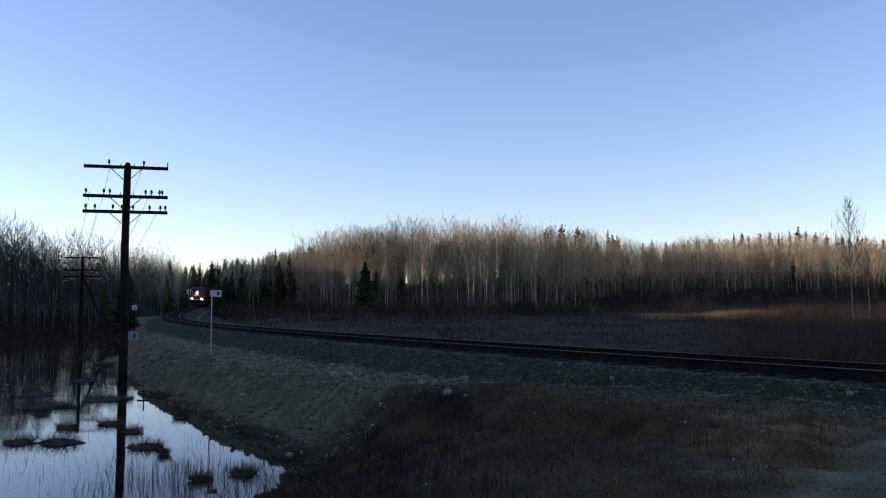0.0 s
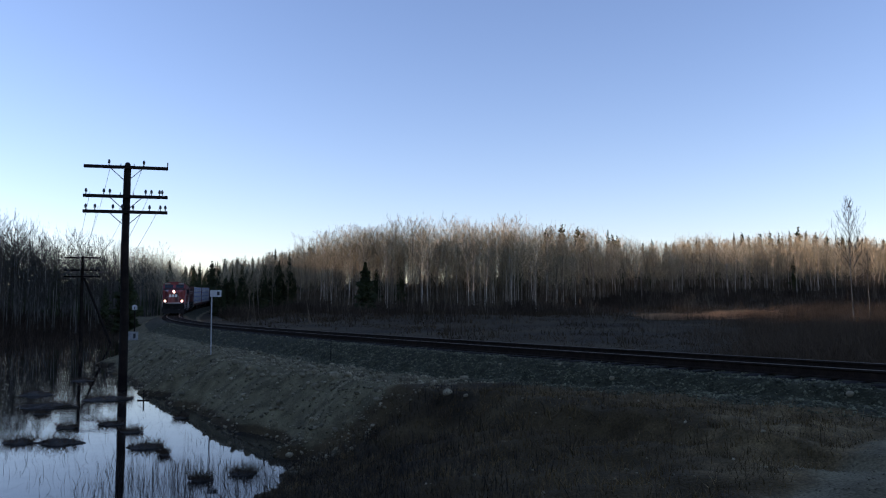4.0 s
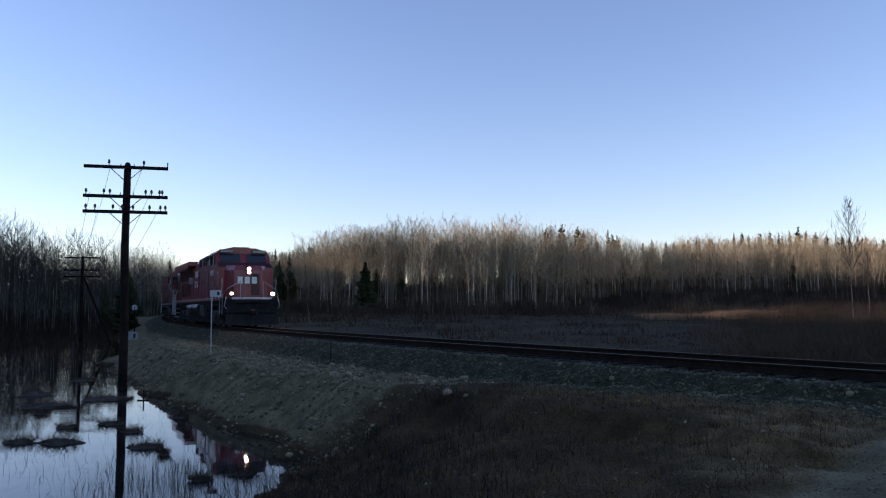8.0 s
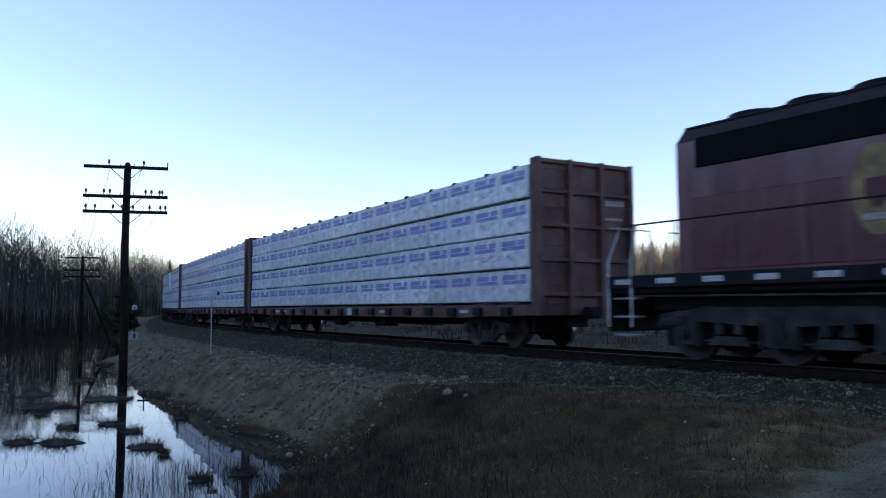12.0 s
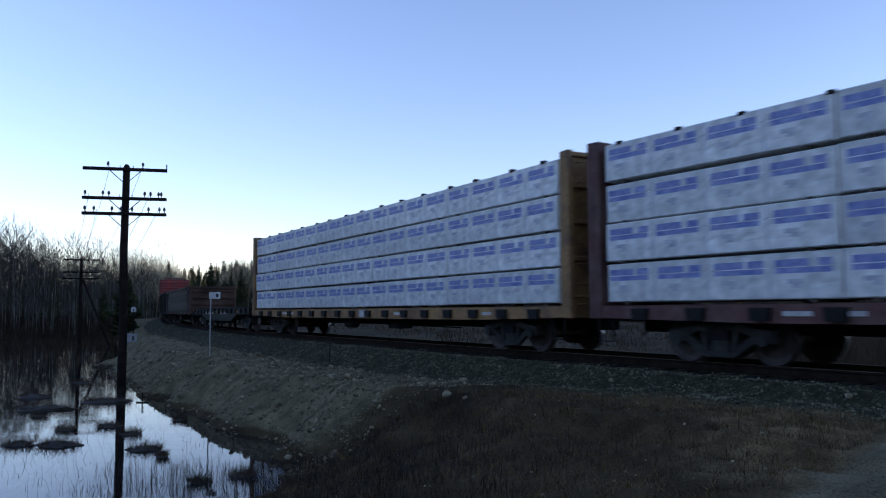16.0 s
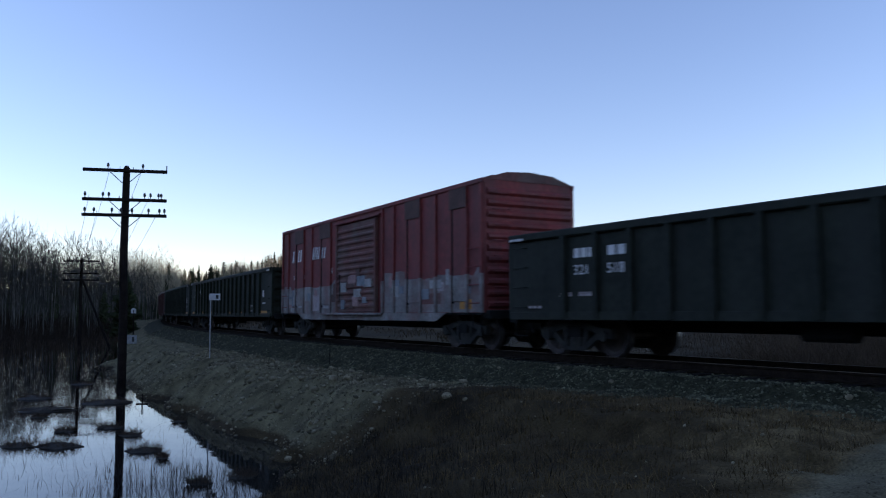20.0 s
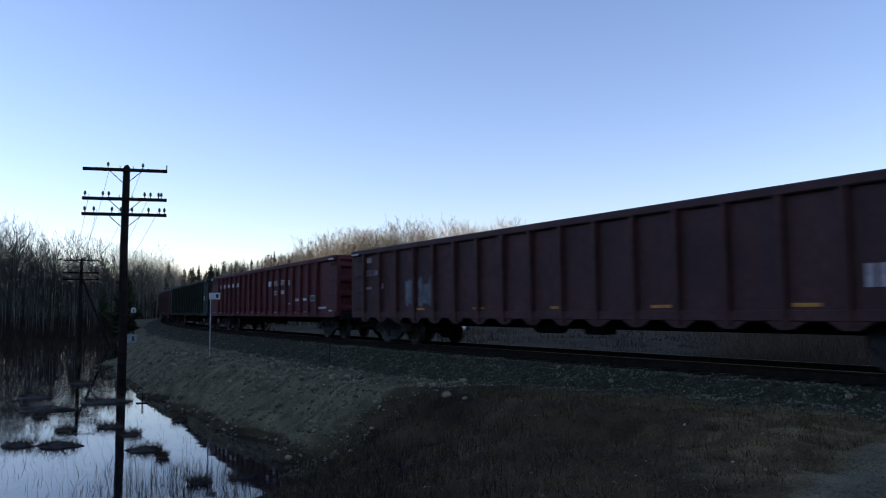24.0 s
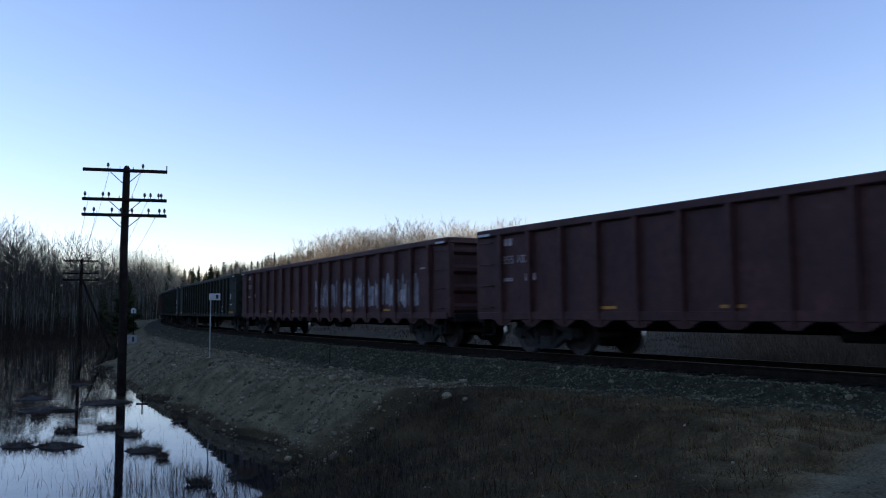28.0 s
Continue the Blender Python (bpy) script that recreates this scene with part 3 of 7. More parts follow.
def bare_tree(seed, height, limbs=22, twigs=7, spread=0.22, clear=0.35, r=0.10, fine=4, rise=0.55):
    """A leafless birch or aspen: a pale stem, rising limbs and a haze of fine twigs."""
    rnd = random.Random(seed)
    trunk, crown = Soup(), Soup()
    bend = (rnd.uniform(-0.05, 0.05), rnd.uniform(-0.05, 0.05))
    path = []
    for k in range(7):
        u = k / 6
        path.append((height * (bend[0] * u * u + 0.008 * math.sin(5 * u + seed)), height * (bend[1] * u * u + 0.008 * math.cos(4 * u + seed)), height * u * 0.97))
    path = np.array(path)
    for k in range(6):
        trunk.limb(path[k], path[k + 1], r * (1 - k / 6.3), r * (1 - (k + 1) / 6.3), 5 if fine > 3 else 4)

    def at(u):
        q = u * 6
        k = min(int(q), 5)
        return path[k] + (path[k + 1] - path[k]) * (q - k)

    def sliver(c, e, l, w):
        side = np.array((-e[1], e[0], 0.0)) + np.array((rnd.uniform(-0.5, 0.5), rnd.uniform(-0.5, 0.5), 0))
        side *= w / (np.linalg.norm(side) + 1e-6)
        crown.add([c - side, c + side, c + e * l], [(0, 1, 2)])

    for i in range(limbs):
        v = (i + rnd.random()) / limbs
        u = clear + (0.97 - clear) * v
        a = at(u)
        az = i * 2.4 + rnd.uniform(-0.5, 0.5)
        shape = 1.25 - 0.95 * v if rise > 1 else 0.32 + 0.85 * math.sin(math.pi * (0.16 + 0.84 * v))
        length = height * spread * shape * rnd.uniform(0.75, 1.2)
        up = rise + rnd.uniform(0, 0.75) + 0.6 * v
        d = np.array((math.cos(az), math.sin(az), up))
        d /= np.linalg.norm(d)
        crown.limb(a, a + d * length, r * 0.22, 0, 3)
        for k in range(twigs):
            c = a + d * length * (0.2 + 0.8 * (k + rnd.random()) / twigs)
            e = d + np.array((rnd.uniform(-0.9, 0.9), rnd.uniform(-0.9, 0.9), rnd.uniform(-0.2, 0.6)))
            e /= np.linalg.norm(e)
            l = length * rnd.uniform(0.3, 0.55)
            sliver(c, e, l, r * 0.24)
            for q in range(fine):
                f = e + np.array((rnd.uniform(-0.9, 0.9), rnd.uniform(-0.9, 0.9), rnd.uniform(-0.3, 0.6)))
                sliver(c + e * l * rnd.uniform(0.2, 0.9), f / np.linalg.norm(f), l * rnd.uniform(0.3, 0.5), r * 0.2)
    return trunk.arrays(), crown.arrays()


def conifer(seed, height, width=0.2, boughs=110):
    """A spruce: drooping boughs set all round the stem, close to one another."""
    rnd = random.Random(seed)
    trunk, crown = Soup(), Soup()
    trunk.limb((0, 0, 0), (0, 0, height * 0.97), 0.11 * height / 9, 0.015, 5)
    for k in range(boughs):
        u = 0.05 + 0.94 * (k / boughs) ** 0.9
        reach = height * width * (1 - u) ** 0.8 * (1 + 0.18 * math.sin(u * 31 + seed)) + 0.10
        az = k * 2.39996 + rnd.uniform(-0.3, 0.3)
        l = reach * rnd.uniform(0.6, 1.15)
        out = np.array((math.cos(az), math.sin(az), 0.0))
        wide = np.array((-math.sin(az), math.cos(az), 0.0))
        a = np.array((0, 0, height * u + rnd.uniform(-0.1, 0.1)))
        sag = -0.38 + 0.75 * u
        mid = a + out * l * 0.55 + (0, 0, sag * l * 0.8 + 0.06 * l)
        tip = a + out * l + (0, 0, sag * l)
        w = 0.26 * l + 0.10
        hang = np.array((0, 0, 0.34 * l + 0.12))
        crown.add([a, mid + wide * w - hang * 0.7, tip, mid, mid - wide * w - hang * 0.7, mid - hang * 1.5 - out * l * 0.15],
                  [(0, 1, 3), (1, 2, 3), (0, 3, 4), (3, 2, 4), (0, 2, 5)])
        for sg in (1, -1):
            c = a + out * l * rnd.uniform(0.5, 0.75) + (0, 0, sag * l * 0.6)
            e = c + (wide * sg * 0.8 + out * 0.7) * l * 0.38 - hang * 0.7
            crown.add([c, c - hang * 0.8, e], [(0, 1, 2)])
    crown.limb((0, 0, height * 0.08), (0, 0, height * 0.95), height * width * 0.42, 0, 7)
    return trunk.arrays(), crown.arrays()


BARE = [bare_tree(s, h, n, 6, sp, cl, r * 0.8) for s, h, n, sp, cl, r in
        ((1, 13.0, 20, 0.22, 0.38, 0.10), (2, 12.0, 18, 0.26, 0.30, 0.11), (3, 14.0, 20, 0.19, 0.45, 0.09), (4, 11.0, 18, 0.24, 0.35, 0.08), (5, 13.5, 20, 0.21, 0.5, 0.12), (6, 10.0, 18, 0.27, 0.25, 0.08))]
FAR = [bare_tree(s, h, 13, 5, sp, cl, r * 0.8, 4) for s, h, sp, cl, r in ((21, 13.0, 0.24, 0.32, 0.10), (22, 12.0, 0.28, 0.26, 0.11), (23, 14.0, 0.21, 0.38, 0.09), (24, 11.0, 0.26, 0.26, 0.09), (25, 13.5, 0.23, 0.40, 0.10), (26, 10.0, 0.29, 0.20, 0.09))]
FIRS = [conifer(s, h, w, n) for s, h, w, n in ((11, 11.0, 0.17, 90), (12, 9.0, 0.23, 90), (13, 13.0, 0.13, 90), (14, 8.0, 0.22, 70))]
FIRS.append(conifer(15, 9.0, 0.27, 260))
BARE.append(bare_tree(16, 13.0, 46, 6, 0.21, 0.42, 0.085, 2, 1.1))
SHADE = [bare_tree(s, h, 11, 3, 0.26, 0.22, 0.12, 1) for s, h in ((31, 13.0), (32, 12.0), (33, 14.0), (34, 11.0), (35, 13.5), (36, 10.0))]


def scatter(name, label, kinds, places, materials, category="woods"):
    """Many trees of a far wood, in one object: places are rows of x, y, z, scale, turn, kind."""
    Vs, Fs, Is, n = [], [], [], 0
    for x, y, z, s, t, k in places:
        (tv, tf), (cv, cf) = kinds[int(k)]
        c, q = math.cos(t) * s, math.sin(t) * s
        for V, F, mi in ((tv, tf, 0), (cv, cf, 1)):
            W = np.column_stack([V[:, 0] * c - V[:, 1] * q + x, V[:, 0] * q + V[:, 1] * c + y, V[:, 2] * s + z])
            Vs.append(W)
            Fs.append(F + n)
            Is.append(np.full(len(F), mi))
            n += len(V)
    ob = new(name, tri_mesh(name, np.vstack(Vs), np.vstack(Fs), materials, np.concatenate(Is)))
    return tagged(ob, label, category, kind="stuff")


def single(name, label, kind, x, y, z, s, turn, materials, group, bank={}):
    """One tree that can be told apart, with its trunk and crown."""
    key = (materials[1].name, kind)
    if key not in bank:
        (tv, tf), (cv, cf) = (FIRS if materials[1] is M_CONIFER else BARE)[kind]
        bank[key] = (tri_mesh("trunk", tv, tf, [materials[0]]), tri_mesh("crown", cv, cf, [materials[1]]))
    t = thing(name, label, "tree", Matrix.Translation((x, y, z)) @ Matrix.Rotation(turn, 4, "Z") @ Matrix.Scale(s, 4), group=group)
    tm, cm = bank[key]
    inst("trunk", tm, t)
    inst("crown", cm, t)


def edge_r(u):
    """How far off the woods begin, by direction (u = x / y)."""
    return np.interp(u, [-0.36, -0.30, -0.26, -0.20, -0.16, -0.12, 0.08, 0.15, 0.25, 0.40, 0.6], [150, 140, 138, 138, 132, 126, 124, 132, 150, 158, 150])


def top_of(x, y):
    """How high the treetops reach, by direction: the long wavy crest of the woods."""
    u = x / np.maximum(y, 1)
    slope = np.interp(u, [-0.6, -0.528, -0.49, -0.43, -0.385, -0.352, -0.343, -0.337, -0.30, -0.27, -0.235, -0.21, -0.19, -0.175, -0.14, -0.06, 0.02, 0.08, 0.11, 0.16, 0.21, 0.24, 0.28, 0.32, 0.36, 0.42, 0.46, 0.5, 0.6],
                      [0.122, 0.127, 0.113, 0.103, 0.095, 0.083, 0.067, 0.056, 0.060, 0.065, 0.068, 0.073, 0.074, 0.092, 0.104, 0.112, 0.114, 0.121, 0.104, 0.102, 0.098, 0.086, 0.082, 0.088, 0.092, 0.094, 0.092, 0.088, 0.086])
    return 0.96 + slope * y * (1 + 0.035 * np.sin(u * 61 + 1.0) * np.sin(u * 23 + 0.4) + 0.02 * np.sin(u * 190))


def fitted(x, y, z, sc, height, over=1.0):
    """Scale of a tree that stays under the crest; 0 where it would be stunted."""
    room = (top_of(x, y) * over - z) / height
    s = min(sc, room * rs.uniform(0.66, 1.06))
    return s if s > 0.34 else 0.0


BH, FH, CH = (13, 12, 14, 11, 13.5, 10), (13, 12, 14, 11, 13.5, 10), (11, 9, 13, 8)
rs = np.random.RandomState(7)
front = []
# the wooded rise across the field
u = rs.uniform(-0.40, 0.66, 6000)
depth = rs.gamma(1.0, 36, 6000)
r = edge_r(u) + depth
x, y = u * r / np.hypot(1, u), r / np.hypot(1, u)
keep = (r < 420) & (line_near(x, y)[1] < -6.0 - 0.02 * depth)
u, depth, x, y = u[keep][:2500], depth[keep][:2500], x[keep][:2500], y[keep][:2500]
zz = ground_z(x, y, False)
rows_bare, rows_fir, rows_far = [], [], []
for x_, y_, u_, dp, z in zip(x, y, u, depth, zz):
    fir = rs.rand() < (0.12 if u_ < -0.335 else 0.5 if u_ < -0.19 else (0.008 if dp < 45 else (0.2 if u_ < 0.09 else 0.5)))
    sc, turn = rs.uniform(0.8, 1.22), rs.uniform(0, 6.28)
    k = rs.randint(4 if fir else 6)
    h = fitted(x_, y_, z, sc * (0.8 if fir and dp < 40 else 1.0), (CH if fir else BH)[k], 1.04 if fir and dp > 40 else 1.0)
    if not h:
        continue
    if fir:
        rows_fir.append((x_, y_, z - 0.2, h, turn, k))
    elif dp < 6 and len(front) < 70:
        front.append((x_, y_, z, h, turn, k))
    else:
        (rows_bare if dp < 12 else rows_far).append((x_, y_, z - 0.2, h, turn, k))
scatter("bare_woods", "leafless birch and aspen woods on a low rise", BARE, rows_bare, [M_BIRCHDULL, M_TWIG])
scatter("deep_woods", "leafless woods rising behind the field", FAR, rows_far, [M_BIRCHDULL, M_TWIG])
scatter("conifer_woods", "dark spruces standing among bare woods", FIRS, rows_fir, [M_BARKD, M_CONIFER])
for x, y, z, sc, turn, k in front:
    single("birch_tree", "leafless pale-stemmed birch at the edge of the field", k, x, y, z - 0.1, sc, turn, (M_BIRCH, M_TWIG), "birches at the wood's edge")

# the woods beyond the marsh, and unseen ones added round the camera's side for shade
left = np.column_stack([rs.uniform(-200, -34, 12000), rs.uniform(-110, 330, 12000)])
s_, d_ = line_near(left[:, 0], left[:, 1])
shore = np.maximum(left[:, 1] + 0.3 * left[:, 0] - 80, -46 - left[:, 0])
keep = (d_ > 9.0) & (shore > 0) & (np.hypot(left[:, 0], left[:, 1]) > 48)
wedge = (left[:, 1] > 85) & (left[:, 0] / np.maximum(left[:, 1], 1) > -0.62) & (left[:, 1] < 230)
thin = rs.rand(len(left)) < np.where(wedge, 0.8, np.where(left[:, 0] < -105, 0.2, np.clip(1.15 - np.minimum(shore, np.abs(d_ - 9.0) * 1.2) / 46, 0.14, 1)))
left = left[keep & thin]
zz = ground_z(left[:, 0], left[:, 1], False)
rows, rows_fir = [], []
for (x, y), z in zip(left, zz):
    fir = rs.rand() < 0.06 and y > 70 and x > -110
    k = rs.randint(4 if fir else 6)
    sc, turn = rs.uniform(0.75, 1.15) * (0.8 if fir else 1), rs.uniform(0, 6.28)
    if y > 40 and x / y > -0.62:
        sc = fitted(x, y, z, sc, (CH if fir else BH)[k])
    if sc:
        (rows_fir if fir else rows).append((x, y, z - 0.2, sc, turn, k))
front_left = [q for q in rows if 90 < q[1] < 175 and -75 < q[0] and q[1] + 0.3 * q[0] - 80 < 12][:40]
rows = [q for q in rows if q not in front_left]
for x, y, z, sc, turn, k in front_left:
    single("birch_tree", "leafless pale-stemmed birch on the far shore of the marsh", k, x, y, z, sc, turn, (M_BIRCHSHADE, M_TWIGSHADE), "birches across the marsh")
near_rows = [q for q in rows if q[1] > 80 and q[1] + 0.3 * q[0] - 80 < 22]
scatter("shore_woods", "leafless woods on the shore of the marsh, coloured as in shade", BARE, near_rows, [M_BIRCHSHADE, M_TWIGSHADE])
rows = [q for q in rows if q not in near_rows]
# trees out of view, added only to block the sun
hid = [q for q in rows if q[1] < 60 or q[0] / q[1] < -0.64]
rows = [q for q in rows if q not in hid]
scatter("hill_woods", "unseen bare woods on the added hill, shading the line", SHADE, hid, [M_BIRCHSHADE, M_TWIGSHADE])
scatter("marsh_woods", "leafless woods beyond the flooded marsh, coloured as in shade", FAR, rows, [M_BIRCHSHADE, M_TWIGSHADE])
scatter("marsh_spruces", "dark spruces among the shaded woods beyond the marsh", FIRS, rows_fir, [M_BARKD, M_CONIFER])


def drop(x, y):
    return float(ground_z(np.array([x]), np.array([y]), False)[0])


# the unseen woods behind the camera, mirrored in the engines and dimming their fronts
bx_, by_ = rs.uniform(-60, 190, 2200), -rs.gamma(2.0, 13, 2200) - 72
bz_ = ground_z(bx_, by_, False)
scatter("back_woods", "unseen low bare woods across the road", SHADE, [(x, y, z - 0.2, rs.uniform(0.7, 1.1), rs.uniform(0, 6.28), rs.randint(6)) for x, y, z in zip(bx_, by_, bz_)], [M_BIRCHSHADE, M_TWIGSHADE])

# woods far up the line, on both sides of it
far_rows, far_firs = [], []
q = np.column_stack([np.where(rs.rand(1250) < 0.35, rs.uniform(-0.35, -0.26, 1250), rs.uniform(-0.40, -0.15, 1250)), rs.uniform(190, 350, 1250)])
fx, fy = q[:, 0] * q[:, 1] / np.hypot(1, q[:, 0]), q[:, 1] / np.hypot(1, q[:, 0])
fd = line_near(fx, fy)[1]
fz = ground_z(fx, fy, False)
for x, y, z, d in zip(fx, fy, fz, fd):
    fir = rs.rand() < (0.55 if x / y > -0.335 else 0.04)
    k = rs.randint(4 if fir else 6)
    sc = fitted(x, y, z, rs.uniform(0.9, 1.45), (CH if fir else BH)[k], 1.03 if fir else 0.97)
    if abs(d) < 8 or not sc:
        continue
    (far_firs if fir else far_rows).append((x, y, z - 0.2, sc, rs.uniform(0, 6.28), k))
scatter("far_woods", "mixed bare woods far up the line", FAR, far_rows, [M_BIRCHDULL, M_TWIG])
scatter("far_spruces", "dark spruces far up the line", FIRS, far_firs, [M_BARKD, M_CONIFER])

# trees that stand out
for x, y, k, sc, lab in ((-11.6, 117, 4, 0.86, "broad dark spruce standing before bare woods"), (-41.5, 103, 4, 1.0, "broad dark spruce at the edge of the marsh"), (-33, 150, 0, 0.8, "dark spruce beside the line"), (-37, 152, 3, 0.9, "dark bushy spruce beside the line"), (-29, 139, 1, 0.9, "dark bushy spruce at the edge of bare woods")):
    single("spruce_tree", lab, k, x, y, drop(x, y) - 0.1, sc, 0.7 * k, (M_BARKD, M_CONIFER), "spruces standing apart")
# both lone birches take the bark and twig colours darkened for shade
single("birch_tree", "tall thin leafless birch standing alone", 6, 31.75, 61.0, drop(31.75, 61.0) - 0.1, 0.80, 0.4, (M_BIRCHSHADE, M_TWIGSHADE), "birches standing apart")
single("birch_tree", "slim leafless birch beside a taller one", 6, 34.6, 64.0, drop(34.6, 64.0) - 0.1, 0.5, 2.0, (M_BIRCHSHADE, M_TWIGSHADE), "birches standing apart")

# pale birches that stand out along the edge of the woods
for u, slope, k in ((-0.155, 0.098, 0), (-0.142, 0.09, 2), (-0.12, 0.104, 4), (-0.098, 0.098, 0), (-0.072, 0.1, 2), (-0.028, 0.102, 4), (-0.02, 0.086, 0), (0.018, 0.1, 2), (0.032, 0.098, 1), (0.04, 0.082, 5), (0.055, 0.1, 0), (0.086, 0.118, 4), (0.092, 0.1, 2),
                    (0.118, 0.084, 3), (0.145, 0.072, 1), (0.168, 0.07, 5), (0.205, 0.07, 3), (0.225, 0.064, 0), (0.252, 0.068, 2), (0.345, 0.078, 1), (0.362, 0.086, 4), (0.372, 0.083, 0), (0.384, 0.08, 3), (0.412, 0.084, 1), (0.421, 0.08, 2), (0.45, 0.076, 0), (0.468, 0.082, 4), (0.5, 0.075, 2), (0.535, 0.08, 1)):
    r = float(edge_r(u)) - 3 + 5 * math.sin(u * 97)
    x, y = u * r / math.hypot(1, u), r / math.hypot(1, u)
    z = drop(x, y)
    single("birch_tree", "tall birch with a bright pale trunk, leafless", k, x, y, z - 0.1, (0.96 + slope * y - z) / BH[k], u * 60, (M_BIRCH, M_TWIG), "pale birches at the wood's edge")

# spruces whose tips stand over the crest
for u, slope in ((0.132, 0.104), (0.138, 0.106), (0.152, 0.109), (0.172, 0.106), (0.179, 0.101), (0.195, 0.097), (0.211, 0.103), (0.217, 0.096), (0.223, 0.094), (0.267, 0.089), (0.285, 0.086), (0.295, 0.085), (0.308, 0.087), (0.327, 0.089), (0.343, 0.089), (0.382, 0.098), (0.391, 0.094), (0.405, 0.096), (0.418, 0.097), (0.429, 0.098), (0.443, 0.100), (0.454, 0.105), (0.464, 0.099), (0.476, 0.097), (0.49, 0.094), (0.51, 0.093), (0.53, 0.092),
                 (-0.31, 0.063), (-0.295, 0.064), (-0.278, 0.067), (-0.262, 0.066), (-0.252, 0.066), (-0.243, 0.069), (-0.222, 0.075), (-0.214, 0.08), (-0.205, 0.076), (-0.192, 0.077)):
    y = rs.uniform(190, 215)
    x = u * y
    k = rs.randint(4)
    z = drop(x, y)
    single("spruce_tree", "dark spruce whose tip stands over the woods", k, x, y, z - 0.1, (0.96 + slope * y - z) / CH[k], u * 40, (M_BARKD, M_CONIFER), "spruces on the crest")

# brush along the edges of woods and field
def brush(name, label, pts, low, high, stems, material, width=0.035, lean=0.35):
    """Thickets of thin leaning stems, each with a side twig."""
    N = len(pts) * stems
    zs = np.repeat(ground_z(pts[:, 0], pts[:, 1], False), stems)
    a = np.column_stack([np.repeat(pts[:, 0], stems) + rs.normal(0, 0.55, N), np.repeat(pts[:, 1], stems) + rs.normal(0, 0.55, N), zs - 0.1])
    h = rs.uniform(low, high, N) * (0.75 + 0.35 * wob(a[:, 0], a[:, 1], 0.35, 2))
    d = np.column_stack([rs.normal(0, lean, N) * 0.6 * h, rs.normal(0, lean, N) * 0.6 * h, h])
    az = rs.uniform(-0.9, 0.9, N)
    w = np.column_stack([np.cos(az), np.sin(az), 0 * az]) * width
    m = a + d * 0.45
    e = m + d * 0.4 + np.column_stack([rs.normal(0, 0.3, N) * h, rs.normal(0, 0.3, N) * h, 0 * h])
    V = np.stack([a - w, a + w, a + d, m - w * 0.6, m + w * 0.6, e], 1).reshape(-1, 3)
    b = np.arange(N)[:, None] * 6
    F = np.concatenate([b + (0, 1, 2), b + (3, 4, 5)])
    return tagged(new(name, tri_mesh(name, V, F, [material])), label, "brush", kind="stuff")


def stems_of(n, edge, spread):
    u = rs.uniform(-0.33, 0.66, n)
    r = edge_r(u) + edge - rs.gamma(1.4, spread, n)
    p = np.column_stack([u * r / np.hypot(1, u), r / np.hypot(1, u)])
    return p[line_near(p[:, 0], p[:, 1])[1] < -7]


brush("field_brush", "dense dark brown leafless brush before the woods", stems_of(3000, 8, 7), 0.9, 2.3, 18, M_BRUSH, 0.03)
pts = stems_of(2600, 26, 9)
brush("undergrowth", "tangled brown saplings under the bare woods", pts, 1.6, 5.0, 9, M_UNDERGROWTH, 0.03, 0.3)
brush("low_brush", "low reddish-brown brush spreading into the field", stems_of(1500, 0, 16), 0.4, 1.1, 9, M_HEATH, 0.04, 0.6)
u = 0.62 - np.abs(rs.normal(0, 0.13, 1300))
r = rs.uniform(24, 125, 1300)
pts = np.column_stack([u * r / np.hypot(1, u), r / np.hypot(1, u)])
pts = pts[line_near(pts[:, 0], pts[:, 1])[1] < -9]
brush("alder_thicket", "dense dark leafless alder thicket beyond the line", pts, 0.5, 2.0, 34, M_ALDER, 0.011, 0.45)
pts = np.column_stack([rs.uniform(-130, -24, 4200), rs.uniform(60, 200, 4200)])
sh = np.maximum(pts[:, 1] + 0.3 * pts[:, 0] - 82, -44 - pts[:, 0])
pts = pts[(sh > -5) & (sh < 24) & (line_near(pts[:, 0], pts[:, 1])[1] > 7.5)]
brush("shore_brush", "dark leafless brush along the far shore of the marsh", pts, 1.0, 3.6, 14, M_BRUSH, 0.05)
# a strip of sedge in the field, its pale colour standing for a sunlit patch
pts = np.column_stack([rs.uniform(24, 37.5, 900), rs.uniform(88, 97, 900)])
pts = pts[wob(pts[:, 0], pts[:, 1], 0.7, 3) > -0.2]
brush("pale_sedge", "strip of sedge in the field, coloured pale as if sunlit", pts, 0.4, 1.15, 12, M_SEDGE, 0.035, 0.6)

# low sedge and heath over the damp field
pts = np.column_stack([rs.uniform(-30, 70, 9000), rs.uniform(14, 130, 9000)])
dd = line_near(pts[:, 0], pts[:, 1])[1]
pts = pts[(dd < -4.5) & (np.abs(pts[:, 0] / pts[:, 1]) < 0.62) & (wob(pts[:, 0], pts[:, 1], 0.2, 5) > -0.45)]
brush("field_sedge", "low dark sedge and heath on the damp field", pts, 0.08, 0.34, 9, M_HEATH, 0.028, 0.9)
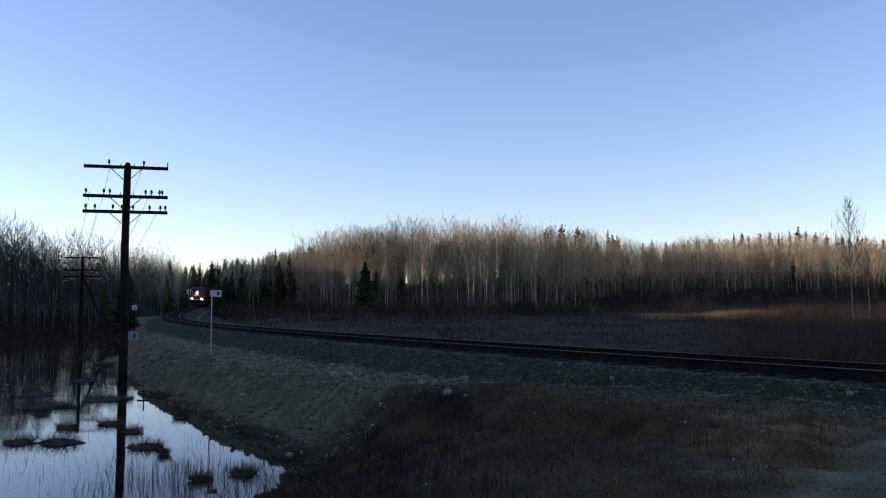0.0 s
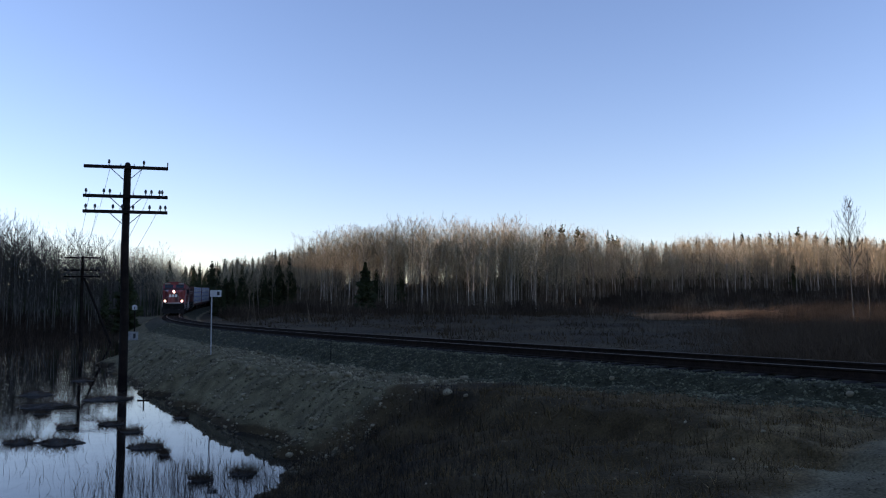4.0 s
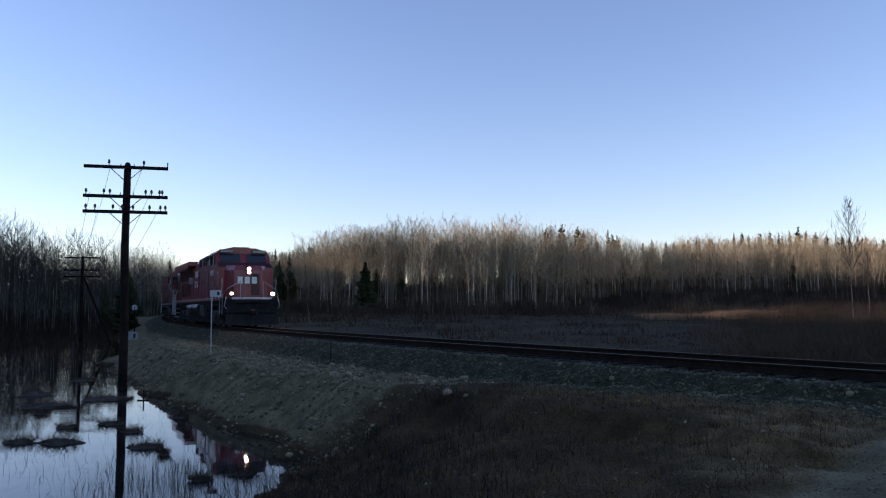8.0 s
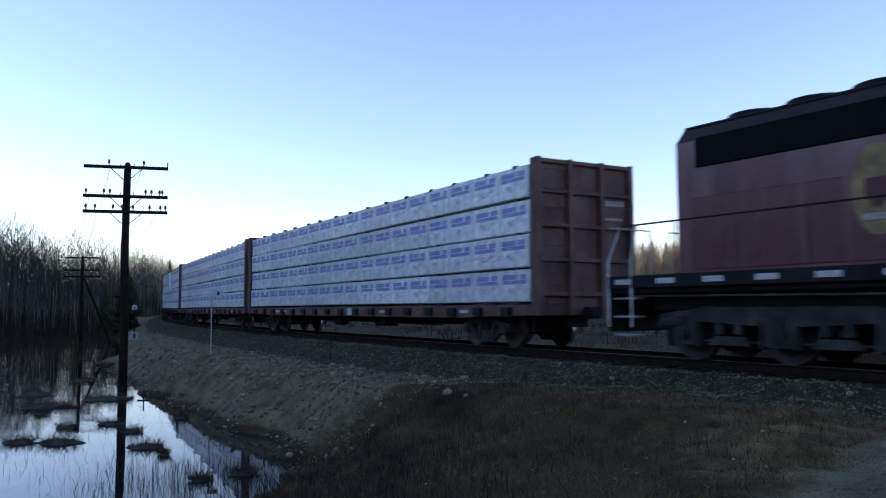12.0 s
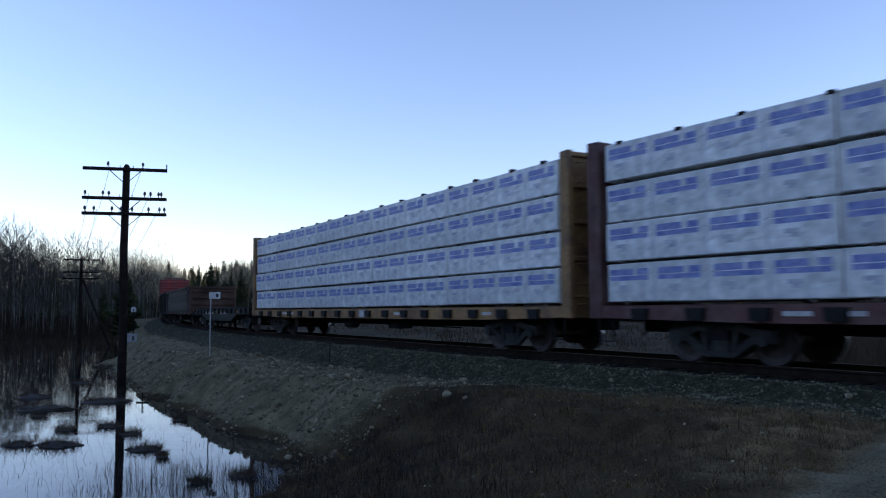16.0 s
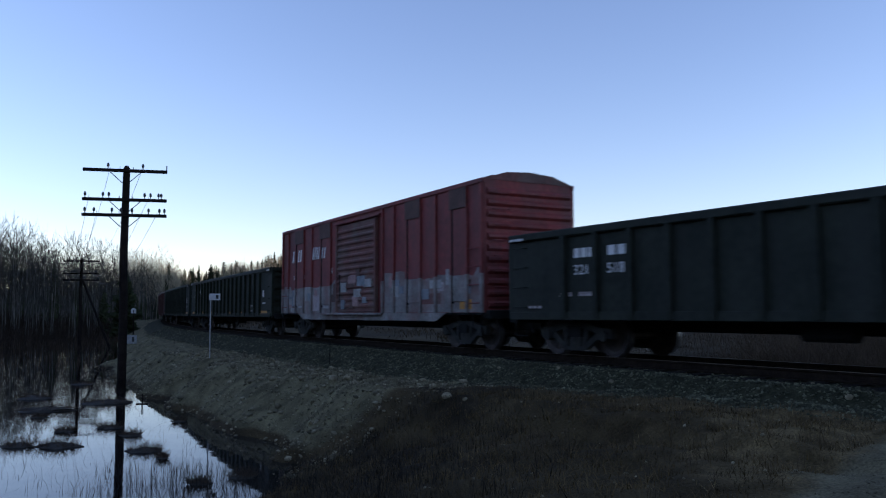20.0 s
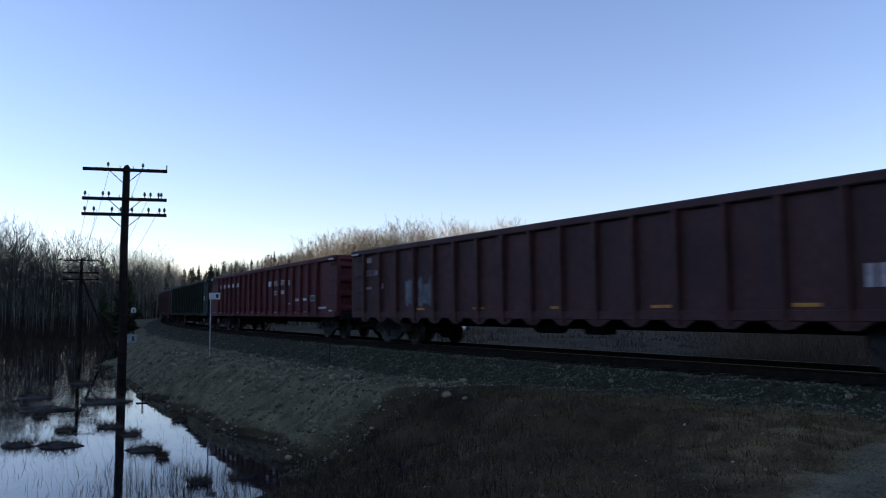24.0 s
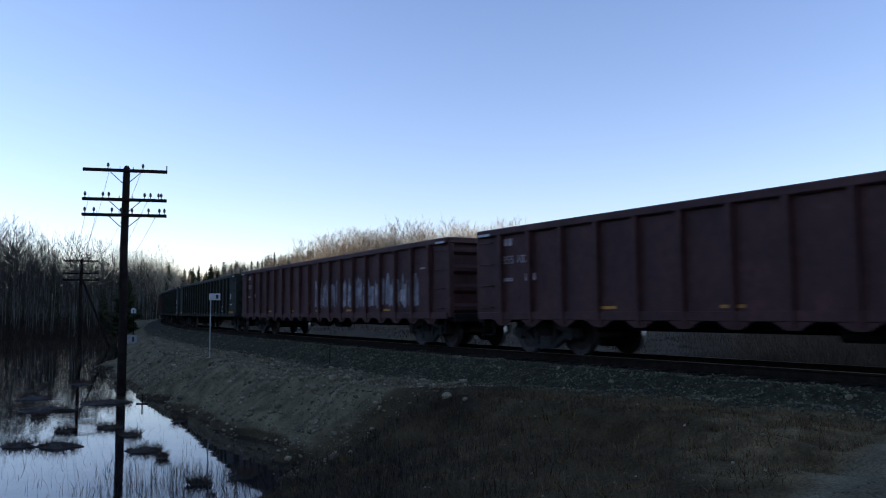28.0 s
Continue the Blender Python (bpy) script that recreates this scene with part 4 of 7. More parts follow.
# ---------------------------------------------------------------- stones, grass, reeds
def stone_shape(seed):
    rnd = np.random.RandomState(seed)
    t = (1 + 5 ** 0.5) / 2
    v = np.array([(-1, t, 0), (1, t, 0), (-1, -t, 0), (1, -t, 0), (0, -1, t), (0, 1, t), (0, -1, -t), (0, 1, -t), (t, 0, -1), (t, 0, 1), (-t, 0, -1), (-t, 0, 1)], float)
    v /= np.linalg.norm(v, axis=1)[:, None]
    v *= rnd.uniform(0.72, 1.15, (12, 1))
    v *= np.array((1.0, rnd.uniform(0.7, 0.95), rnd.uniform(0.5, 0.75)))
    f = np.array([(0, 11, 5), (0, 5, 1), (0, 1, 7), (0, 7, 10), (0, 10, 11), (1, 5, 9), (5, 11, 4), (11, 10, 2), (10, 7, 6), (7, 1, 8), (3, 9, 4), (3, 4, 2), (3, 2, 6), (3, 6, 8), (3, 8, 9), (4, 9, 5), (2, 4, 11), (6, 2, 10), (8, 6, 7), (9, 8, 1)])
    return v, f


STONES = [stone_shape(k) for k in range(8)]


def stones(name, label, x, y, size, material, sink=0.25):
    z = ground_z(x, y)
    Vs, Fs = [], []
    n = 0
    rot = rs.uniform(0, 6.28, len(x))
    tip = rs.normal(0, 0.3, len(x))
    for i in range(len(x)):
        v, f = STONES[i % 8]
        c, q = math.cos(rot[i]), math.sin(rot[i])
        w = np.column_stack([v[:, 0] * c - v[:, 1] * q, v[:, 0] * q + v[:, 1] * c, v[:, 2] + tip[i] * v[:, 0]]) * size[i]
        w += (x[i], y[i], z[i] + size[i] * (0.5 - sink))
        Vs.append(w)
        Fs.append(f + n)
        n += 12
    return tagged(new(name, tri_mesh(name, np.vstack(Vs), np.vstack(Fs), [material])), label, "stones", kind="stuff")


def along(s, side):
    h = np.interp(s, grid_s, grid_h)
    return np.interp(s, grid_s, grid_x) + side * np.sin(h), np.interp(s, grid_s, grid_y) - side * np.cos(h)


n = 14000
s = np.concatenate([rs.uniform(-8, 22, n), rs.uniform(-50, -8, 2600)])
d = np.concatenate([rs.uniform(1.25, 3.4, n), rs.uniform(1.25, 3.3, 2600)])
x, y = along(s, d)
stones("ballast", "loose grey crushed-stone ballast on the track's shoulder", x, y, rs.uniform(0.014, 0.034, len(s)) * np.where(s < -8, 1.5, 1), M_BALLAST)
s = rs.uniform(-16, 24, 3200)
x, y = along(s, rs.uniform(-1.25, 1.25, 3200))
stones("track_ballast", "crushed stone lying between the ties", x, y, rs.uniform(0.018, 0.035, 3200), M_BALLAST)
s = np.concatenate([rs.uniform(-14, 7.5, 6500), rs.uniform(-40, -14, 1800)])
d = 3.0 + 5.4 * rs.beta(1.3, 1.25, len(s))
x, y = along(s, d)
size = np.clip(rs.lognormal(-3.75, 0.6, len(s)), 0.01, 0.13)
stones("bank_gravel", "pale gravel and cobbles spilled down the railway bank", x, y, size, M_STONE)
x, y = rs.uniform(1.8, 8.5, 6000), rs.uniform(5.2, 10.0, 6000)
k = road_side(x, y) > rs.normal(-0.1, 0.35, 6000)
stones("road_gravel", "fine pale road gravel", x[k], y[k], rs.uniform(0.005, 0.014, k.sum()), M_ROAD)

x, y = rs.uniform(-3, 11, 700), rs.uniform(7, 17, 700)
s, d = line_near(x, y)
k = (d > 3.2) & (road_side(x, y) < 0) & (ground_z(x, y) > WATER + 0.3)
stones("slope_stones", "scattered pale stones lying in dead grass", x[k], y[k], np.clip(rs.lognormal(-4.3, 0.45, k.sum()), 0.008, 0.035), M_STONE, 0.3)

# boulders that stand out
for x, y, r in ((-2.65, 19.3, 0.17), (-4.64, 21.7, 0.13), (0.08, 14.55, 0.10), (0.4, 14.15, 0.05), (-1.35, 15.19, 0.07), (-1.69, 14.6, 0.05), (-3.06, 17.93, 0.07), (3.21, 15.1, 0.06), (5.81, 11.35, 0.08), (1.31, 18.32, 0.055), (-5.82, 23.64, 0.14), (-3.67, 20.59, 0.09), (-3.4, 20.9, 0.1), (-1.44, 15.01, 0.05), (2.47, 16.86, 0.05), (5.86, 12.56, 0.05)):
    v, f = STONES[int(abs(x * 10)) % 8]
    me = tri_mesh("stone", v * r, f, [M_STONE])
    bm = bmesh.new()
    bm.from_mesh(me)
    bmesh.ops.subdivide_edges(bm, edges=bm.edges, cuts=1, smooth=0.6)
    bm.to_mesh(me)
    bm.free()
    ob = new("boulder", me)
    ob.matrix_basis = pose(x, y, drop(x, y) + r * 0.25, 0, 0, 37 * x)
    tagged(ob, "pale rounded boulder on the railway bank", "stone", "boulders on the bank")


def blades(name, label, x, y, z, count, low, high, width, material, lean=0.5, category="grass", spread=0.07):
    """Tufts of thin bent blades."""
    N = len(x) * count
    bx0 = np.repeat(x, count) + rs.normal(0, spread, N)
    by0 = np.repeat(y, count) + rs.normal(0, spread, N)
    bz0 = np.repeat(z, count) - 0.03
    h = rs.uniform(low, high, N)
    az = rs.uniform(0, 6.28, N)
    ln = np.abs(rs.normal(0, lean, N))
    dx, dy = np.cos(az), np.sin(az)
    w = width * rs.uniform(0.7, 1.3, N)
    px, py = -dy * w, dx * w
    V = np.empty((N, 5, 3))
    V[:, 0] = np.column_stack([bx0 - px, by0 - py, bz0])
    V[:, 1] = np.column_stack([bx0 + px, by0 + py, bz0])
    m = np.column_stack([bx0 + dx * h * ln * 0.35, by0 + dy * h * ln * 0.35, bz0 + h * 0.6])
    V[:, 2] = m + np.column_stack([px, py, 0 * px]) * 0.8
    V[:, 3] = m - np.column_stack([px, py, 0 * px]) * 0.8
    V[:, 4] = np.column_stack([bx0 + dx * h * ln, by0 + dy * h * ln, bz0 + h])
    base = np.arange(N)[:, None] * 5
    F = np.concatenate([base + (0, 1, 2), base + (0, 2, 3), base + (3, 2, 4)])
    return tagged(new(name, tri_mesh(name, V.reshape(-1, 3), F, [material])), label, category, kind="stuff")


def turf(n, x0, x1, y0, y1, dmin, test=None):
    x, y = rs.uniform(x0, x1, n), rs.uniform(y0, y1, n)
    s, d = line_near(x, y)
    z = ground_z(x, y)
    k = (d > dmin) & (road_side(x, y) < -0.1) & (z > WATER + 0.05)
    if test is not None:
        k &= test(x, y, s, d)
    return x[k], y[k], z[k]


grassy = lambda x, y, s, d: d > 3.0 + 5.2 * smooth(11, 3.0, s) + rs.normal(0, 0.9, len(x))
x, y, z = turf(11000, -4.5, 12, 5.5, 20, 3.2, grassy)
blades("dead_grass", "matted dead brown grass on the near slope", x, y, z, 12, 0.03, 0.13, 0.0035, M_GRASS, 1.7)
# straw thickens to the right, its pale colour standing for stronger light
x, y, z = turf(6500, 1.0, 13, 6, 18, 3.2, lambda x, y, s, d: grassy(x, y, s, d) & (rs.rand(len(x)) < smooth(1.5, 6.0, x)))
blades("straw", "pale straw lying on the slope below the road", x, y, z, 9, 0.02, 0.09, 0.003, M_STRAW, 2.2)
x, y, z = turf(1100, -4.0, 11, 6, 17, 3.6, grassy)
blades("tall_weeds", "standing dry weed stalks on the near slope", x, y, z, 4, 0.1, 0.34, 0.002, M_WEED, 0.6)
x, y, z = turf(2000, -4.2, 2.5, 6.5, 15, 4.2, lambda x, y, s, d: rs.rand(len(x)) < smooth(2.2, -1.8, x))
blades("ditch_weeds", "dense dark dead weeds in the ditch", x, y, z, 7, 0.06, 0.32, 0.003, M_REED, 0.9)
x, y, z = turf(4200, -9, 8, 10, 30, 3.0, lambda x, y, s, d: (d > 3.3) & (d < 8.6) & (rs.rand(len(x)) < 0.12 + 0.9 * smooth(-4, 5, s)))
blades("bank_weeds", "sparse dry weeds on the gravel bank", x, y, z, 5, 0.04, 0.18, 0.003, M_WEED, 1.2)

# reeds and drowned stems in the water
x, y = rs.uniform(-13.5, -2.2, 800), rs.uniform(10.5, 26, 800)
z = ground_z(x, y, False)
k = (z < WATER - 0.05) & (wob(x, y, 1.1, 31) > -0.35)
blades("reeds", "thin dark reeds standing in the still water", x[k], y[k], np.full(k.sum(), WATER), 2, 0.06, 0.32, 0.0032, M_REED, 1.1, "reeds", 0.12)
x, y = rs.uniform(-6.5, -2.0, 1100), rs.uniform(10.5, 15.5, 1100)
z = ground_z(x, y, False)
k = (z < WATER + 0.1) & (x > -5.2 - 0.3 * (y - 12) + rs.normal(0, 0.6, 1100))
blades("edge_reeds", "dense dark reeds along the edge of the bank", x[k], y[k], np.full(k.sum(), WATER), 3, 0.08, 0.36, 0.0032, M_REED, 1.1, "reeds", 0.1)
x, y = rs.uniform(-62, -9, 2600), 36 + 68 * rs.rand(2600) ** 0.7
z = ground_z(x, y, False)
k = (z < WATER + 0.1) & (np.abs(x / y) < 0.62)
blades("far_reeds", "dark reeds and sedge across the flooded marsh", x[k], y[k], np.full(k.sum(), WATER), 6, 0.15, 0.6, 0.012, M_WEED, 0.7, "reeds", 0.4)


def tussock(x, y, w):
    t = thing("sedge_tussock", "dark sodden sedge tussock in still water", "tussock", pose(x, y, WATER), group="tussocks in the marsh")
    rnd = random.Random(int(x * 100))
    bm = bmesh.new()
    n, rings = 14, []
    for rr, zz in ((1.0, -0.06), (0.88, 0.02), (0.6, 0.06), (0.25, 0.09)):
        rings.append([bm.verts.new((0.5 * w * rr * math.cos(6.2832 * i / n) * rnd.uniform(0.55, 1.35), 0.36 * w * rr * math.sin(6.2832 * i / n) * rnd.uniform(0.8, 1.2) + 0.0, zz * min(w, 1.1) * rnd.uniform(0.7, 1.3))) for i in range(n)])
    for a, b in zip(rings, rings[1:]):
        for i in range(n):
            bm.faces.new((a[i], a[(i + 1) % n], b[(i + 1) % n], b[i]))
    bm.faces.new(rings[-1])
    part("mound", bm, M_MUD, t)
    sp = Soup()
    for k in range(int(120 + 160 * w)):
        a = rnd.uniform(0, 6.28)
        q = 1.08 * rnd.random() ** 0.5
        p = np.array((0.46 * w * q * math.cos(a), 0.25 * w * q * math.sin(a), 0.03))
        h = rnd.uniform(0.06, 0.26) * min(1.2, 0.6 + w * 0.5)
        sp.limb(p, p + (rnd.uniform(-1, 1) * h, rnd.uniform(-1, 1) * h, h), 0.0045, 0, 3)
    V, F = sp.arrays()
    tagged(inst("sedge", tri_mesh("sedge", V, F, [M_WEED]), t), kind="stuff")


for x, y, w in ((-8.61, 17.9, 1.0), (-9.55, 17.95, 0.8), (-11.2, 26.5, 1.75), (-12.3, 24.6, 2.0), (-6.43, 17.3, 0.8), (-7.64, 19.5, 0.6), (-8.7, 20.8, 0.75), (-10.6, 29.0, 0.6), (-5.77, 16.45, 0.3), (-9.54, 20.2, 0.6), (-7.25, 21.96, 0.45), (-4.26, 14.0, 0.45), (-3.63, 14.5, 0.55), (-14.4, 28.0, 1.3), (-15.2, 33.5, 0.9), (-11.6, 22.9, 0.5)):
    tussock(x, y, w)

# a broken stake standing in the water
sk = thing("stake", "thin dark stake standing in still water", "stake", pose(-9.9, 26.2, WATER))
bm = bmesh.new()
rod(bm, (0, 0, -0.3), (0.01, 0, 0.34), 0.02, n=8)
box(bm, -0.2, 0.2, -0.03, 0.03, -0.01, 0.03, 0.005)
part("stick", bm, M_POLE, sk)

# ---------------------------------------------------------------- ties
tb = bmesh.new()
box(tb, -0.115, 0.115, -1.3, 1.3, -0.35, -0.176, 0.012)
MESH_TIE = mesh_of("tie", tb, M_TIE)
for k in range(210):
    s = -62 + k * 0.56
    q = line_at(s)
    h = float(np.interp(s, grid_s, grid_h))
    inst("tie", MESH_TIE, track_line, Matrix.Translation((q.x, q.y, q.z)) @ Matrix.Rotation(h + rs.normal(0, 0.006), 4, "Z"))
bm = bmesh.new()
for s in np.concatenate([np.arange(-300, -62, 0.56), np.arange(55.6, 160, 0.56)]):
    q = line_at(s)
    g = bmesh.ops.create_cube(bm, size=1.0, matrix=Matrix.Translation((q.x, q.y, q.z - 0.263)) @ Matrix.Rotation(float(np.interp(s, grid_s, grid_h)), 4, "Z") @ Matrix.Diagonal((0.23, 2.6, 0.174, 1)))
far_ties = part("far_ties", bm, M_TIE, track_line)
tagged(far_ties, kind="stuff")
# ---------------------------------------------------------------- train: materials and common parts
# pale pink streaks on loco_red paint in the sheen of the sky
M_RED = mat("loco_red", (0.27, 0.024, 0.024), 0.45, colour2=(0.2, 0.017, 0.017), scale=0.8, coat=0.45, dirt_sheen=(0.26, 0.1, 0.095), dirt_sheen_amount=0.5, streak=1, dirt_sheen_scale=1.9)
M_REDOLD = mat("faded_red", (0.15, 0.036, 0.031), 0.36, colour2=(0.085, 0.021, 0.019), scale=0.9, spec=0.6, coat=0.5, dirt_sheen=(0.24, 0.13, 0.115), dirt_sheen_amount=0.45, streak=1, dirt_sheen_scale=1.6, bump=0.004, bump_scale=3)
M_REDDARK = mat("dark_red_panel", (0.11, 0.012, 0.012), 0.4, scale=1.0)
M_DARKTOP = mat("dark_top", (0.05, 0.03, 0.028), 0.85, colour2=(0.026, 0.019, 0.018), scale=1.0, spec=0.2)
M_UNDER = mat("underframe_grime", (0.018, 0.018, 0.016), 0.75, 0.1, colour2=(0.009, 0.009, 0.0095), scale=2.5, bump=0.004, bump_scale=30, spec=0.2)
M_TRUCKGREY = mat("truck_dust", (0.075, 0.073, 0.064), 0.85, 0.0, colour2=(0.032, 0.031, 0.028), scale=2.0, spec=0.2, dirt_sheen=(0.02, 0.019, 0.018), dirt_sheen_amount=0.7, dirt_sheen_scale=2.4, bump=0.006, bump_scale=16)
M_TANK = mat("tank_black", (0.018, 0.019, 0.021), 0.42, 0.1, scale=1.6)
M_GRILLE = mat("radiator_grille", (0.006, 0.006, 0.006), 0.75, scale=5, spec=0.1)
M_WHEEL = mat("wheel_steel", (0.08, 0.06, 0.05), 0.6, 0.5, colour2=(0.045, 0.036, 0.032), scale=4)
M_TREAD = mat("wheel_tread", (0.4, 0.4, 0.41), 0.35, 1.0, scale=5)
M_RAILING = mat("handrail_grey", (0.42, 0.42, 0.43), 0.5, 0.2, scale=6)
M_STEPW = mat("step_white", (0.62, 0.62, 0.6), 0.6, scale=6)
M_REFLECT = mat("reflector_strip", (0.62, 0.6, 0.56), 0.5, scale=6, obj=0.15)
M_ORANGE = mat("orange_reflector", (0.6, 0.26, 0.03), 0.5, scale=6, obj=0.2)
M_LETTER = mat("white_lettering", (0.82, 0.8, 0.77), 0.55, colour2=(0.68, 0.64, 0.6), scale=3)
M_LETTEROLD = mat("worn_lettering", (0.5, 0.43, 0.41), 0.7, colour2=(0.34, 0.25, 0.24), scale=2)
M_LAMP = mat("headlamp", (1.0, 0.86, 0.62), 0.2, emit=260.0, emit_colour=(1.0, 0.66, 0.32))
M_NUMBOARD = mat("number_board", (0.45, 0.43, 0.38), 0.4, scale=5)
M_YELLOWSHIELD = mat("shield_gold", (0.34, 0.24, 0.08), 0.6, colour2=(0.16, 0.09, 0.04), scale=3)
M_PRIMER = mat("dark_primer", (0.085, 0.06, 0.058), 0.8, colour2=(0.05, 0.036, 0.035), scale=2.0)
M_GREENPATCH = mat("shield_green", (0.08, 0.16, 0.1), 0.6, scale=4)
M_MAROON = mat("gondola_maroon", (0.092, 0.036, 0.03), 0.6, colour2=(0.06, 0.023, 0.019), scale=0.7, dirt_sheen=(0.04, 0.023, 0.021), dirt_sheen_amount=0.5, streak=1, dirt_sheen_scale=1.4, spec=0.3)
M_BRIGHTRED = mat("gondola_red", (0.125, 0.027, 0.024), 0.6, colour2=(0.09, 0.02, 0.018), scale=0.7, dirt_sheen=(0.06, 0.025, 0.023), dirt_sheen_amount=0.5, streak=1, dirt_sheen_scale=1.4, spec=0.25)
M_RUSTGREY = mat("gondola_rust_grey", (0.085, 0.048, 0.033), 0.8, colour2=(0.036, 0.023, 0.018), scale=0.8, dirt_sheen=(0.13, 0.105, 0.082), dirt_sheen_amount=0.45, streak=1, dirt_sheen_scale=0.9, spec=0.2)
M_GREENBLK = mat("gondola_green_black", (0.022, 0.028, 0.017), 0.6, colour2=(0.014, 0.018, 0.011), scale=0.8, dirt_sheen=(0.032, 0.032, 0.026), dirt_sheen_amount=0.5, streak=1, dirt_sheen_scale=1.2, spec=0.2)
M_GREYGREEN = mat("gondola_grey_green", (0.03, 0.034, 0.024), 0.7, colour2=(0.019, 0.022, 0.016), scale=0.8, dirt_sheen=(0.042, 0.042, 0.035), dirt_sheen_amount=0.5, streak=1, dirt_sheen_scale=1.2, spec=0.2)
M_RIBGREY = mat("worn_grey_rib", (0.22, 0.2, 0.165), 0.8, colour2=(0.11, 0.098, 0.08), scale=1.5, spec=0.2)
M_GRAFFITI = mat("graffiti_paint", (0.4, 0.38, 0.39), 0.6, colour2=(0.13, 0.11, 0.11), scale=2.6, dirt_sheen=(0.07, 0.05, 0.045), dirt_sheen_amount=0.8, dirt_sheen_scale=2.0)
M_PALETAG = mat("pale_blue_tag", (0.2, 0.23, 0.23), 0.7, colour2=(0.1, 0.1, 0.1), scale=2.2, dirt_sheen=(0.06, 0.03, 0.028), dirt_sheen_amount=0.7, dirt_sheen_scale=2.5)
M_CBROWN = mat("centrebeam_brown", (0.12, 0.045, 0.036), 0.7, colour2=(0.065, 0.027, 0.023), scale=1.2, dirt_sheen=(0.2, 0.13, 0.1), dirt_sheen_amount=0.45, dirt_sheen_scale=2.0)
M_CYELLOW = mat("centrebeam_yellow", (0.36, 0.2, 0.065), 0.7, colour2=(0.22, 0.12, 0.045), scale=1.2, dirt_sheen=(0.1, 0.055, 0.036), dirt_sheen_amount=0.7, dirt_sheen_scale=1.5)
M_WRAP = mat("lumber_wrap", (0.72, 0.72, 0.68), 0.34, colour2=(0.63, 0.63, 0.6), scale=0.5, bump=0.006, bump_scale=2.5, obj=0.1)
M_PRINT = mat("blue_print", (0.13, 0.17, 0.43), 0.45, colour2=(0.3, 0.34, 0.56), scale=9)
M_PRINTGREY = mat("grey_print", (0.4, 0.42, 0.48), 0.5, colour2=(0.6, 0.6, 0.6), scale=9)
M_BOXGREY = mat("grey_primer_band", (0.32, 0.3, 0.275), 0.8, colour2=(0.17, 0.145, 0.13), scale=1.3, dirt_sheen=(0.2, 0.085, 0.072), dirt_sheen_amount=0.65, dirt_sheen_scale=1.6)
M_BOXRED = mat("boxcar_red", (0.24, 0.034, 0.029), 0.65, colour2=(0.17, 0.026, 0.022), scale=0.8, dirt_sheen=(0.11, 0.045, 0.038), dirt_sheen_amount=0.6, streak=1, dirt_sheen_scale=1.3)
M_PATCHES = [mat("primer_patch_%s" % n, c, 0.8, colour2=c2, scale=2.5) for n, c, c2 in (("white", (0.42, 0.4, 0.38), (0.26, 0.24, 0.22)), ("blue_grey", (0.26, 0.28, 0.3), (0.17, 0.185, 0.2)), ("pink", (0.4, 0.24, 0.22), (0.27, 0.16, 0.15)), ("brown", (0.13, 0.06, 0.045), (0.08, 0.04, 0.03)))]
M_DOORMIX = mat("worn_door", (0.2, 0.07, 0.055), 0.75, colour2=(0.11, 0.045, 0.036), scale=1.4, dirt_sheen=(0.13, 0.11, 0.085), dirt_sheen_amount=0.5, dirt_sheen_scale=1.2)


def dark_glass():
    m = bpy.data.materials.new("cab_glass")
    m.use_nodes = True
    b = m.node_tree.nodes["Principled BSDF"]
    b.inputs["Base Color"].default_value = (0.02, 0.025, 0.03, 1)
    b.inputs["Roughness"].default_value = 0.06
    b.inputs["Specular IOR Level"].default_value = 0.8
    return m


M_CABGLASS = dark_glass()


def wheelset_mesh(r):
    bm = bmesh.new()
    for side in (1, -1):
        y = side * GAUGE
        prof = [(0.11, 0.10), (r * 0.35, 0.03), (r * 0.75, 0.02), (r * 0.86, 0.045), (r, 0.055)]
        outer = [[bm.verts.new((rr * math.cos(a), y + side * hw, rr * math.sin(a))) for a in np.linspace(0, 2 * math.pi, 28, endpoint=False)] for rr, hw in prof]
        inner = [[bm.verts.new((rr * math.cos(a), y - side * hw, rr * math.sin(a))) for a in np.linspace(0, 2 * math.pi, 28, endpoint=False)] for rr, hw in prof]
        flange = [bm.verts.new(((r + 0.028) * math.cos(a), y - side * 0.07, (r + 0.028) * math.sin(a))) for a in np.linspace(0, 2 * math.pi, 28, endpoint=False)]
        for chain in (outer, inner):
            for p, q in zip(chain, chain[1:]):
                for i in range(28):
                    bm.faces.new((p[i], p[(i + 1) % 28], q[(i + 1) % 28], q[i]))
        for i in range(28):
            f = bm.faces.new((outer[-1][i], outer[-1][(i + 1) % 28], flange[(i + 1) % 28], flange[i]))
            f.material_index = 1
            bm.faces.new((flange[i], flange[(i + 1) % 28], inner[-1][(i + 1) % 28], inner[-1][i]))
        bm.faces.new(outer[0])
        bm.faces.new(inner[0])
        # holes in the plate show that it turns
        for k in range(3):
            a = k * 2.094
            rod(bm, (0.27 * r / 0.46 * math.cos(a), y + side * 0.015, 0.27 * r / 0.46 * math.sin(a)), (0.27 * r / 0.46 * math.cos(a), y + side * 0.035, 0.27 * r / 0.46 * math.sin(a)), 0.035, n=8)
    rod(bm, (0, -1.05, 0), (0, 1.05, 0), 0.085, n=12)
    bmesh.ops.recalc_face_normals(bm, faces=bm.faces)
    me = mesh_of("wheelset", bm, [M_WHEEL, M_TREAD])
    return me


